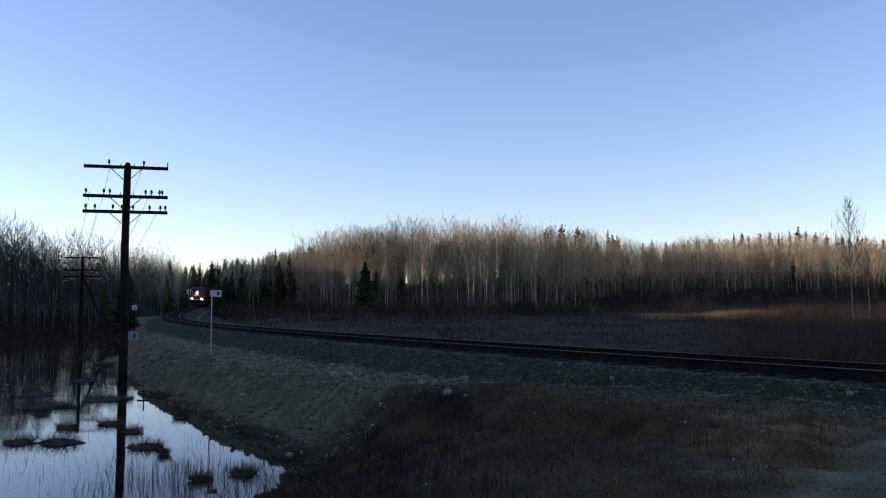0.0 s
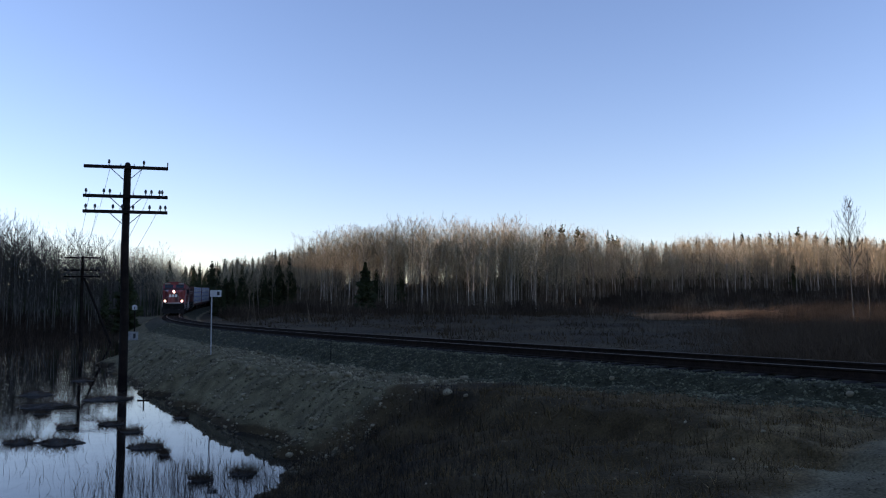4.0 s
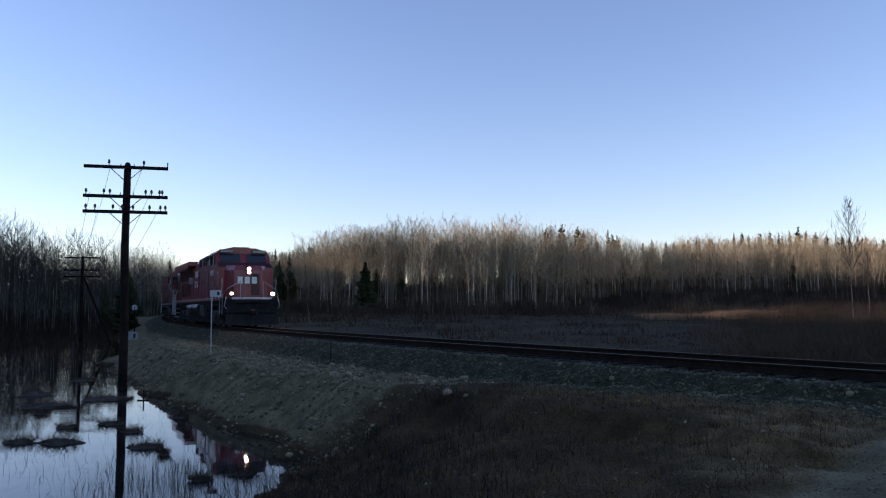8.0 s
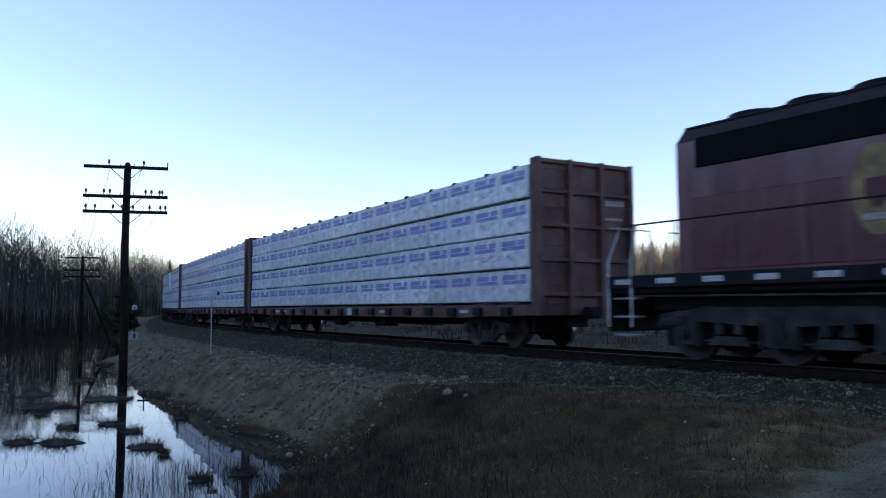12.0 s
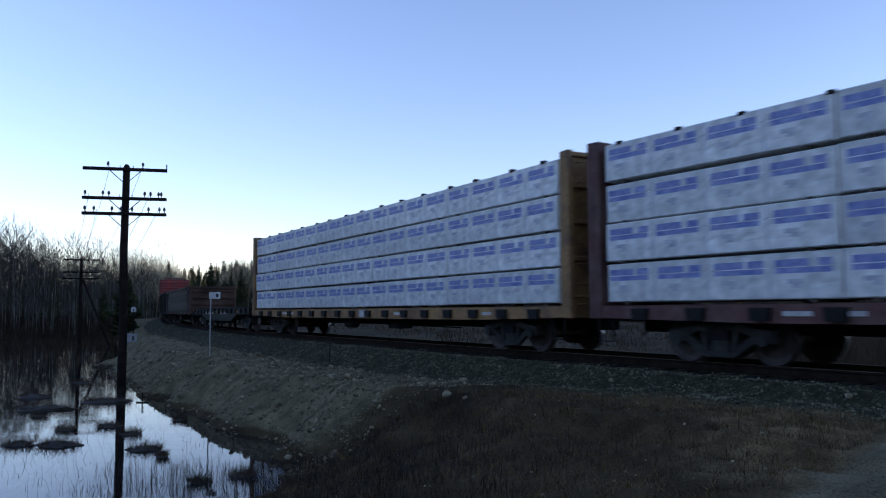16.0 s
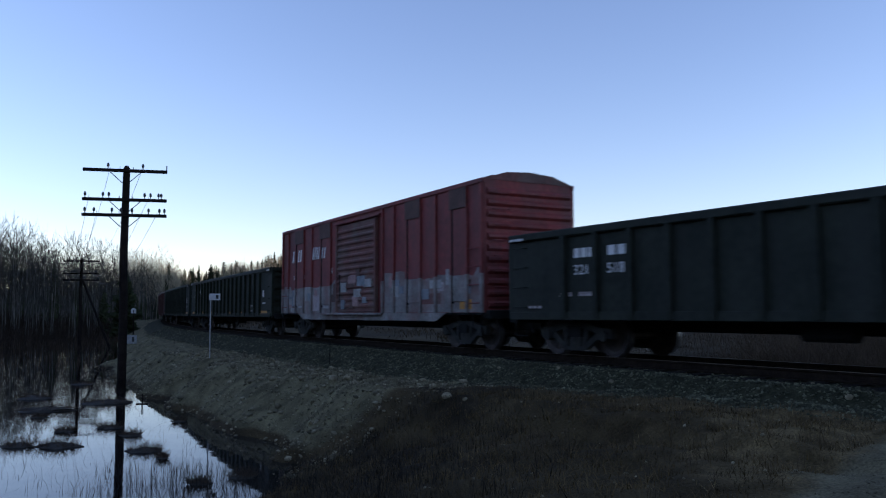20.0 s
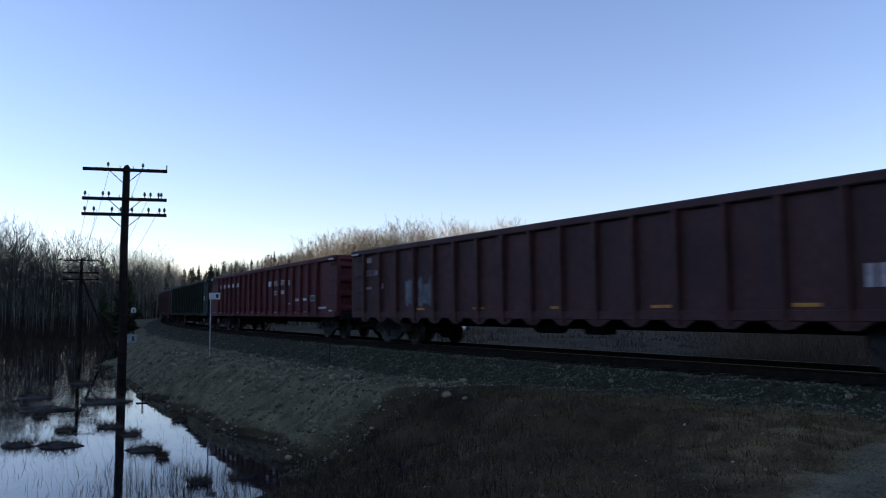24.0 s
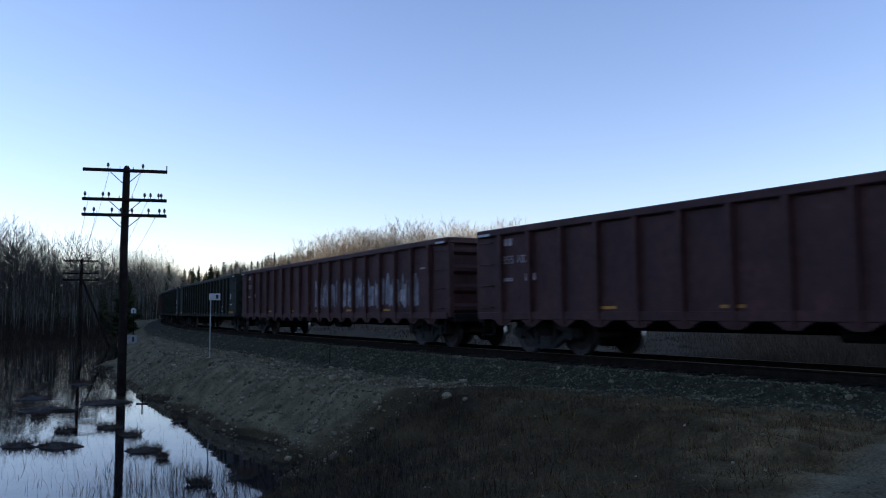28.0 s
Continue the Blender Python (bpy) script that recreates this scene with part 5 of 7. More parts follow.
def side_frame_mesh():
    """A cast freight side frame, seen from its outer side."""
    bm = bmesh.new()
    for sgn in (1, -1):
        side_prism(bm, [(sgn * 1.12, 0.40), (sgn * 1.12, 0.60), (sgn * 0.72, 0.64), (sgn * 0.40, 0.72), (0, 0.74), (0, 0.62), (sgn * 0.38, 0.60), (sgn * 0.68, 0.50), (sgn * 0.74, 0.38)], -0.07, 0.07)
        side_prism(bm, [(sgn * 0.76, 0.42), (sgn * 0.66, 0.52), (sgn * 0.26, 0.22), (0, 0.20), (0, 0.12), (sgn * 0.32, 0.13)], -0.06, 0.06)
        side_prism(bm, [(sgn * 0.30, 0.62), (sgn * 0.38, 0.62), (sgn * 0.33, 0.2), (sgn * 0.25, 0.2)], -0.06, 0.06)
        rod(bm, (sgn * 0.89, -0.12, 0.455), (sgn * 0.89, 0.12, 0.455), 0.12, n=14)
        rod(bm, (sgn * 0.12, 0, 0.2), (sgn * 0.12, 0, 0.5), 0.075, n=10)
    rod(bm, (0, 0.02, 0.2), (0, 0.02, 0.5), 0.08, n=10)
    return mesh_of("side_frame", bm, M_TRUCKGREY)


def bolster_mesh():
    bm = bmesh.new()
    side_prism(bm, [(-0.2, 0.42), (0.2, 0.42), (0.2, 0.66), (-0.2, 0.66)], -1.12, 1.12)
    rod(bm, (0, 0, 0.64), (0, 0, 0.80), 0.2, n=14)
    for sgn in (1, -1):
        box(bm, sgn * 0.38 - 0.03, sgn * 0.38 + 0.03, -0.85, 0.85, 0.3, 0.44, 0.01)
    return mesh_of("truck", bm, M_UNDER)


R_FREIGHT, R_LOCO = 0.455, 0.53
MESH_WHEELS, MESH_LOCOWHEELS = wheelset_mesh(R_FREIGHT), wheelset_mesh(R_LOCO)
MESH_FRAME, MESH_BOLSTER = side_frame_mesh(), bolster_mesh()
WHEELS = []   # wheelset, its place in the truck, radius, owner


def freight_truck(car, x):
    t = inst("truck", MESH_BOLSTER, car, pose(x, 0, 0))
    for side in (1, -1):
        inst("side_frame", MESH_FRAME, t, pose(0, side * 1.02, 0, 0, 0, 0 if side > 0 else 180))
    for k in (-0.89, 0.89):
        w = inst("wheelset", MESH_WHEELS, t, pose(k, 0, R_FREIGHT))
        WHEELS.append((w, Vector((k, 0, R_FREIGHT)), R_FREIGHT, car))
    return t


def loco_frame_mesh():
    bm = bmesh.new()
    side_prism(bm, [(-2.55, 0.62), (-2.45, 0.86), (-1.5, 0.98), (1.5, 0.98), (2.45, 0.86), (2.55, 0.62), (2.15, 0.56), (1.55, 0.72), (0.5, 0.66), (-0.5, 0.66), (-1.55, 0.72), (-2.15, 0.56)], -0.08, 0.08)
    for k in (-1.95, 0, 1.95):
        side_prism(bm, [(k - 0.3, 0.72), (k + 0.3, 0.72), (k + 0.24, 0.30), (k - 0.24, 0.30)], -0.07, 0.09)
        rod(bm, (k, -0.17, 0.53), (k, 0.17, 0.53), 0.15, n=16)
        box(bm, k - 0.1, k + 0.1, -0.15, 0.15, 0.66, 0.84, 0.015)
    for k in (-0.98, 0.98):
        for d in (-0.2, 0.2):
            rod(bm, (k + d, 0, 0.5), (k + d, 0, 0.86), 0.085, n=10)
        side_prism(bm, [(k - 0.42, 0.3), (k + 0.42, 0.3), (k + 0.3, 0.46), (k - 0.3, 0.46)], -0.05, 0.05)
    for k in (-1.95, 0, 1.95):
        rod(bm, (k, -0.22, 0.53), (k, 0.22, 0.53), 0.085, n=12)
        box(bm, k - 0.34, k - 0.29, -0.1, 0.11, 0.26, 0.74, 0.01)
        box(bm, k + 0.29, k + 0.34, -0.1, 0.11, 0.26, 0.74, 0.01)
    for k in (-1.45, 0.5, 1.45):
        rod(bm, (k - 0.2, 0.12, 0.9), (k + 0.2, 0.12, 0.9), 0.1, n=12)
        rod(bm, (k + 0.2, 0.12, 0.88), (k + 0.5, 0.1, 0.5), 0.025, n=6)
    rod(bm, (-2.3, 0.1, 0.36), (2.3, 0.1, 0.36), 0.025, n=6)
    for k in (-2.35, 2.35):
        rod(bm, (k, -0.1, 0.7), (k - 0.45 * (1 if k > 0 else -1), -0.1, 0.7), 0.1, n=12)
    return mesh_of("side_frame", bm, M_TRUCKGREY)


def loco_truck_core():
    bm = bmesh.new()
    box(bm, -2.4, 2.4, -0.5, 0.5, 0.45, 0.85, 0.03)
    for k in (-1.95, 0, 1.95):
        rod(bm, (k + 0.55, -0.55, 0.5), (k + 0.55, 0.55, 0.5), 0.33, n=14)
    rod(bm, (0, 0, 0.8), (0, 0, 1.15), 0.4, n=16)
    return mesh_of("truck", bm, M_UNDER)


MESH_LFRAME, MESH_LCORE = loco_frame_mesh(), loco_truck_core()


def loco_truck(car, x):
    t = inst("truck", MESH_LCORE, car, pose(x, 0, 0))
    for side in (1, -1):
        inst("side_frame", MESH_LFRAME, t, pose(0, side * 1.1, 0, 0, 0, 0 if side < 0 else 180))
    for k in (-1.95, 0, 1.95):
        w = inst("wheelset", MESH_LOCOWHEELS, t, pose(k, 0, R_LOCO))
        WHEELS.append((w, Vector((k, 0, R_LOCO)), R_LOCO, car))
    return t


def coupler_mesh():
    bm = bmesh.new()
    box(bm, -0.7, 0.0, -0.09, 0.09, 0.78, 0.95, 0.02)
    side_prism(bm, [(0, 0.72), (0.22, 0.74), (0.30, 0.80), (0.30, 0.94), (0.22, 1.0), (0, 1.0)], -0.16, 0.06)
    rod(bm, (0.24, 0.1, 0.72), (0.24, 0.1, 1.0), 0.06, n=10)
    rod(bm, (-0.2, -0.25, 0.8), (0.15, -0.32, 0.42), 0.028, n=8)
    return mesh_of("coupler", bm, M_UNDER)


MESH_COUPLER = coupler_mesh()


def couplers(car, xe):
    inst("coupler", MESH_COUPLER, car, pose(xe, 0, 0))
    inst("coupler", MESH_COUPLER, car, pose(-xe, 0, 0, 0, 0, 180))


TRAIN = []   # thing, place of its middle on the line at 15 s, distance between trucks
# ---------------------------------------------------------------- leading locomotive
def lens_front(bm):
    """Only the front of a lamp gives light; its rim is dark."""
    for f in bm.faces:
        f.normal_update()
        f.material_index = 1 if f.normal.x > 0.9 else 0
    return bm


def lead_loco():
    c = thing("locomotive", "bright red six-axle diesel freight locomotive, leading unit with lit headlights", "locomotive", group="locomotives of the train")
    W = 1.52
    bx("frame", -11.15, 10.35, -1.45, 1.45, 1.36, 1.60, M_UNDER, c, 0.03)
    bx("walkway", -11.15, 9.2, -W, W, 1.58, 1.66, M_REDDARK, c, 0.01)
    bx("side_sill", -11.15, 9.2, -W - 0.012, -W + 0.02, 1.50, 1.72, M_RED, c, 0.006)
    bx("side_sill", -11.15, 9.2, W - 0.02, W + 0.012, 1.50, 1.72, M_RED, c, 0.006)
    # long hood, engine section
    bm = bmesh.new()
    prism(bm, [(-1.02, 1.66), (1.02, 1.66), (1.02, 4.2), (0.86, 4.37), (-0.86, 4.37), (-1.02, 4.2)], -3.7, 1.3)
    part("engine_hood", bm, M_RED, c)
    # radiator section under its wings
    bm = bmesh.new()
    prism(bm, [(-1.02, 1.66), (1.02, 1.66), (1.02, 3.15), (1.22, 3.90), (-1.22, 3.90), (-1.02, 3.15)], -10.9, -3.7)
    part("radiator_hood", bm, M_RED, c)
    bm = bmesh.new()
    side_prism(bm, [(-11.3, 3.95), (-11.2, 3.88), (-4.4, 3.86), (-3.75, 4.10), (-3.75, 4.36), (-11.3, 4.36)], -W, W)
    wing = part("radiator_wing", bm, M_RED, c)
    bx("radiator_grille", -10.9, -4.2, -1.4, 1.4, 4.36, 4.42, M_GRILLE, wing, 0.02)
    for side in (1, -1):
        bm = bmesh.new()
        for k in range(2):
            x = -10.7 + k * 3.35
            vs = [bm.verts.new(v) for v in ((x, side * 1.04, 3.22), (x + 3.1, side * 1.04, 3.22), (x + 3.1, side * 1.215, 3.84), (x, side * 1.215, 3.84))]
            bm.faces.new(vs)
        part("radiator_screen", bm, M_REDDARK, c)
    # doors of the hood
    door = bmesh.new()
    box(door, -0.30, 0.30, -0.012, 0.012, 0, 1.25, 0.01)
    dm = mesh_of("hood_door", door, M_RED)
    for k in range(8):
        inst("hood_door", dm, c, pose(-3.25 + k * 0.63, -1.03, 1.76))
    slot = bmesh.new()
    box(slot, -0.13, 0.13, -0.012, 0.012, 0, 1.0, 0.006)
    sm = mesh_of("louvre_door", slot, M_GRILLE)
    for k in range(8):
        inst("louvre_door", sm, c, pose(-10.5 + k * 0.66, -1.03, 1.95))
    for k in range(12):
        bx("panel_seam", -3.55 + k * 0.41, -3.53 + k * 0.41, -1.032, -1.0, 3.15, 4.18, M_REDDARK, c, 0.004)
    bx("hood_belt", -3.7, 1.3, -1.05, -1.0, 3.06, 3.11, M_REDDARK, c, 0.006)
    bx("filter_box", -5.6, -5.15, -1.2, -1.0, 2.85, 3.3, M_NUMBOARD, c)
    bx("exhaust_stack", -1.9, -1.0, -0.35, 0.35, 4.28, 4.44, M_UNDER, c, 0.03)
    bx("roof_hatch", 0.0, 1.0, -0.6, 0.6, 4.28, 4.36, M_REDDARK, c, 0.02)
    # wide electrical section behind the cab
    bm = bmesh.new()
    prism(bm, [(-W, 1.66), (W, 1.66), (W, 4.20), (1.1, 4.45), (-1.1, 4.45), (-W, 4.20)], 1.3, 5.3)
    part("electrical_cabinet", bm, M_RED, c)
    for x0, x1, z0, z1 in ((1.5, 2.5, 3.72, 4.12), (3.25, 3.85, 3.7, 4.2), (4.1, 4.62, 3.7, 4.2), (4.75, 5.15, 3.95, 4.18)):
        bx("air_intake", x0, x1, -W - 0.02, -W + 0.02, z0, z1, M_GRILLE, c, 0.006)
    for x0, x1 in ((1.75, 2.6), (2.68, 3.75), (3.85, 5.15)):
        bx("cabinet_door", x0, x1, -W - 0.022, -W + 0.01, 2.1 if x0 < 3 else 1.85, 3.38, M_RED, c, 0.012)
    bx("cabinet_ledge", 1.35, 6.1, -W - 0.05, -W + 0.01, 3.42, 3.47, M_REDDARK, c, 0.006)
    for x in (1.32, 2.64, 3.8, 5.22):
        bx("cabinet_post", x - 0.035, x + 0.035, -W - 0.03, -W + 0.01, 1.75, 3.42, M_REDDARK, c, 0.006)
    for x in (2.0, 3.2, 4.5):
        bx("door_latch", x - 0.03, x + 0.03, -W - 0.05, -W, 2.6, 2.75, M_UNDER, c, 0.006)
    bx("cab_seam", 5.28, 5.33, -W - 0.012, -W, 1.75, 4.2, M_REDDARK, c, 0.004)
    for k in range(6):
        bx("louvre", 6.0, 7.4, -W - 0.025, -W, 2.3 + k * 0.07, 2.335 + k * 0.07, M_REDDARK, c, 0.004)
    for k in range(5):
        bx("louvre", 3.95, 4.95, -W - 0.035, -W, 2.3 + k * 0.09, 2.34 + k * 0.09, M_REDDARK, c, 0.004)
    # cab
    bm = bmesh.new()
    side_prism(bm, [(5.3, 1.66), (8.75, 1.66), (8.75, 3.40), (8.05, 3.70), (7.65, 4.28), (5.3, 4.28)], -W, W)
    cab = part("cab", bm, M_RED, c)
    bm = bmesh.new()
    prism(bm, [(-W - 0.01, 4.24), (W + 0.01, 4.24), (W - 0.12, 4.40), (0.75, 4.58), (-0.75, 4.58), (-W + 0.12, 4.40)], 5.28, 7.72)
    part("cab_roof", bm, M_RED, cab)
    bx("roof_vent", 5.9, 7.2, -0.5, 0.5, 4.58, 4.67, M_REDDARK, cab, 0.03)
    for side in (1, -1):
        bx("cab_window", 5.75, 7.45, side * W - 0.02, side * W + 0.02, 3.60, 4.20, M_CABGLASS, cab, 0.01)
        for x in (5.75, 6.55, 7.05, 7.45):
            bx("window_frame", x - 0.03, x + 0.03, side * W - 0.03, side * W + 0.03, 3.56, 4.24, M_STEPW if x == 7.05 else M_REDDARK, cab, 0.006)
        bx("window_sill", 5.7, 7.5, side * W - 0.04, side * W + 0.04, 3.54, 3.59, M_REDDARK, cab, 0.006)
        # windscreens on the slope
        bm = bmesh.new()
        y0, y1 = (0.18, 1.32) if side > 0 else (-1.32, -0.18)
        vs = [bm.verts.new(v) for v in ((8.035, y0, 3.74), (8.035, y1, 3.74), (7.70, y1, 4.22), (7.70, y0, 4.22))]
        bm.faces.new(vs)
        vs2 = [bm.verts.new(v.co + Vector((0.02, 0, 0.015))) for v in vs]
        bm.faces.new(vs2)
        for i in range(4):
            bm.faces.new((vs[i], vs[(i + 1) % 4], vs2[(i + 1) % 4], vs2[i]))
        part("windscreen", bm, M_CABGLASS, cab)
        board = bx("number_board", 7.58, 7.83, side * 0.92 - 0.42, side * 0.92 + 0.42, 4.27, 4.47, M_REDDARK, cab, 0.02)
        bx("number_plate", 7.82, 7.85, side * 0.92 - 0.36, side * 0.92 + 0.36, 4.30, 4.44, M_NUMBOARD, board, 0.005)
    bx("mirror", 6.2, 6.32, -W - 0.16, -W - 0.10, 3.62, 3.95, M_STEPW, cab, 0.01)
    # nose
    bm = bmesh.new()
    bot = [(8.6, -1.32), (8.6, 1.32), (9.55, 0.82), (9.55, -0.82)]
    ring = []
    for z, k, s in ((1.66, 1.0, 0.0), (3.2, 0.98, -0.03), (3.48, 0.86, -0.22)):
        ring.append([bm.verts.new((x + (s if x > 9 else 0), y * k, z)) for x, y in bot])
    for p, q in zip(ring, ring[1:]):
        for i in range(4):
            bm.faces.new((p[i], p[(i + 1) % 4], q[(i + 1) % 4], q[i]))
    bm.faces.new(ring[-1])
    bm.faces.new(ring[0][::-1])
    bmesh.ops.recalc_face_normals(bm, faces=bm.faces)
    nose = part("nose", bm, M_RED, c)
    bx("nose_door", 9.49, 9.56, 0.12, 0.62, 1.8, 3.0, M_REDDARK, nose, 0.01)
    bx("door_window", 9.50, 9.575, 0.22, 0.52, 2.75, 2.98, M_CABGLASS, nose, 0.01)
    hl = bx("headlight_housing", 9.38, 9.60, -0.16, 0.16, 2.95, 3.42, M_REDDARK, nose, 0.04)
    for z in (3.08, 3.29):
        bm = bmesh.new()
        rod(bm, (9.57, 0, z), (9.606, 0, z), 0.072, n=18)
        part("headlight", lens_front(bm), [M_UNDER, M_LAMP], hl, "lit headlight")
    face_bars(nose, 9.575, -0.68, 0.5, 2.45, 2.83, M_LETTER, 3)
    # front platform, plow, steps
    bx("front_platform", 9.2, 10.45, -1.5, 1.5, 1.52, 1.64, M_UNDER, c, 0.02)
    bx("pilot_plate", 10.38, 10.5, -1.5, 1.5, 0.78, 1.60, M_UNDER, c, 0.03)
    bx("platform_edge", 10.45, 10.52, -1.1, 1.1, 1.55, 1.66, M_STEPW, c, 0.01)
    bx("anticlimber", 10.48, 10.68, -0.9, 0.9, 1.36, 1.54, M_UNDER, c, 0.02)
    bm = bmesh.new()
    side_prism(bm, [(10.4, 0.16), (10.8, 0.16), (10.66, 0.45), (10.5, 0.76), (10.4, 0.76)], -1.4, 1.4)
    part("snow_plow", bm, M_UNDER, c)
    for side in (1, -1):
        bm = bmesh.new()
        rod(bm, (10.48, side * 1.12, 1.86), (10.516, side * 1.12, 1.86), 0.072, n=18)
        part("ditch_light", lens_front(bm), [M_UNDER, M_LAMP], c, "lit ditch light")
        bx("ditch_light_box", 10.3, 10.51, side * 1.12 - 0.14, side * 1.12 + 0.14, 1.70, 2.02, M_REDDARK, c, 0.03)
        for k, z in enumerate((0.42, 0.78, 1.14)):
            bx("step", 9.35, 10.0, side * 1.5 - 0.22 * side - 0.14, side * 1.5 - 0.22 * side + 0.14, z, z + 0.05, M_STEPW, c, 0.006)
        bx("step_side", 10.0, 10.05, side * 1.25 - 0.27, side * 1.25 + 0.27, 0.40, 1.56, M_UNDER, c, 0.01)
        bx("step_side", 9.28, 9.33, side * 1.25 - 0.27, side * 1.25 + 0.27, 0.40, 1.56, M_UNDER, c, 0.01)
        y = side * 1.53
        grab(c, [(9.3, y, 0.75), (9.3, y, 1.75), (9.7, side * 1.5, 2.25), (9.72, side * 1.5, 2.72)], 0.022)
        grab(c, [(10.05, y, 0.75), (10.07, y, 1.8), (10.3, side * 1.3, 2.15), (10.42, side * 0.62, 2.55)], 0.022)
        grab(c, [(10.42, side * 0.62, 2.55), (10.42, side * 0.62, 1.6)], 0.02)
        grab(c, [(10.52, side * 1.4, 1.7), (10.62, side * 1.52, 1.2), (10.6, side * 1.4, 1.05)], 0.018)
        # side handrail with stanchions
        zt = 2.72
        xs = [-10.95, -9.3, -7.6, -6.2, -4.9, -3.6, -2.3, -1.0, 0.3, 1.2]
        grab(c, [(xs[0], y, zt)] + [(x, y, zt) for x in xs[1:]] + [(1.6, y, 3.0), (1.7, y, 3.42)], 0.017, M_UNDER if side < 0 else None)
        for x in xs:
            grab(c, [(x, y, 1.66), (x, y, zt)], 0.018, M_REDDARK, "stanchion")
        for k in range(4):
            bx("rear_step", -11.1, -10.55, side * 1.5 - 0.22 * side - 0.14, side * 1.5 - 0.22 * side + 0.14, 0.42 + 0.32 * k, 0.46 + 0.32 * k, M_STEPW, c, 0.006)
        grab(c, [(-11.13, y, 0.6), (-11.13, y, 2.6), (-10.95, y, 2.72)], 0.022, M_STEPW)
        grab(c, [(-10.5, y, 0.6), (-10.5, y, 2.0)], 0.022, M_STEPW)
    bx("rear_plate", -11.23, -11.13, -1.5, 1.5, 0.8, 1.62, M_UNDER, c, 0.03)
    for k in range(21):
        x = -10.9 + k * 0.98
        if x < 8.9:
            bx("reflector_strip", x, x + 0.36, -W - 0.018, -W - 0.008, 1.585, 1.685, M_REFLECT, c, 0.002)
    # fuel tank and reservoirs
    bm = bmesh.new()
    prism(bm, [(-1.35, 1.28), (1.35, 1.28), (1.35, 0.85), (1.05, 0.22), (-1.05, 0.22), (-1.35, 0.85)], -4.95, 3.6)
    part("fuel_tank", bm, M_TANK, c)
    for a, b in ((-3.25, -1.1), (-0.8, 1.3)):
        bm = bmesh.new()
        rod(bm, (a, -1.36, 1.08), (b, -1.36, 1.08), 0.29, n=24)
        part("air_reservoir", bm, M_TANK, c)
    bx("equipment_box", 1.45, 3.3, -1.46, -1.2, 0.62, 1.30, M_TRUCKGREY, c, 0.02)
    bx("equipment_box", -4.4, -3.4, -1.46, -1.2, 0.6, 1.34, M_TRUCKGREY, c, 0.02)
    bx("underbody", -10.3, 9.2, -0.95, 0.95, 0.96, 1.38, M_UNDER, c, 0.03)
    for x0, x1, y0, z0 in ((3.7, 4.9, -1.3, 0.98), (7.6, 8.7, -1.3, 1.0), (-5.9, -5.2, -1.3, 1.0), (-9.8, -8.9, -1.3, 1.0)):
        bx("air_duct", x0, x1, y0, -0.9, z0, 1.36, M_UNDER, c, 0.03)
    for z in (1.22, 1.30):
        grab(c, [(-10.2, -1.42, z), (-5, -1.42, z - 0.03), (3.6, -1.42, z), (9.0, -1.42, z - 0.02)], 0.02, M_TRUCKGREY, "brake_pipe")
    for x in (6.2, -7.7):
        loco_truck(c, x)
    inst("coupler", MESH_COUPLER, c, pose(10.85, 0, 0))
    inst("coupler", MESH_COUPLER, c, pose(-11.4, 0, 0, 0, 0, 180))
    # markings
    blocks(c, -3.75, 0.25, 3.22, 3.68, -1.05, M_LETTER, 8)
    blocks(c, -3.75, -0.9, 2.52, 2.95, -1.05, M_LETTER, 7)
    letters(c, "8939", 5.78, 2.99, 0.33, -W - 0.006, M_LETTER, 1.3)
    # crest: a pale shield over a golden garland
    bm = bmesh.new()
    side_prism(bm, [(8.2, 3.08), (8.3, 3.16), (8.42, 3.1), (8.54, 3.16), (8.64, 3.08), (8.6, 2.84), (8.42, 2.68), (8.24, 2.84)], -W - 0.008, -W + 0.005)
    em = part("crest_shield", bm, M_LETTEROLD, c, "pale shield crest")
    bx("crest_band", 8.27, 8.57, -W - 0.014, -W, 2.9, 2.95, M_REDDARK, em, 0.002)
    bx("crest_band", 8.33, 8.36, -W - 0.014, -W, 2.78, 3.04, M_REDDARK, em, 0.002)
    bx("crest_band", 8.47, 8.50, -W - 0.014, -W, 2.78, 3.04, M_REDDARK, em, 0.002)
    for k in range(9):
        a = radians(200 + 17.5 * k)
        bm = bmesh.new()
        box(bm, -0.05, 0.05, -0.006, 0.006, -0.07, 0.07, 0.004)
        part("garland_leaf", bm, M_YELLOWSHIELD, c).matrix_basis = pose(8.42 + 0.33 * math.cos(a), -W - 0.006, 2.66 + 0.24 * math.sin(a), 0, 90 - math.degrees(a), 0)
    bx("marker_panel", 8.05, 8.3, -W - 0.01, -W, 1.86, 2.06, M_REFLECT, c, 0.003)
    TRAIN.append((c, 95.55, 13.6))
    return c


lead_loco()


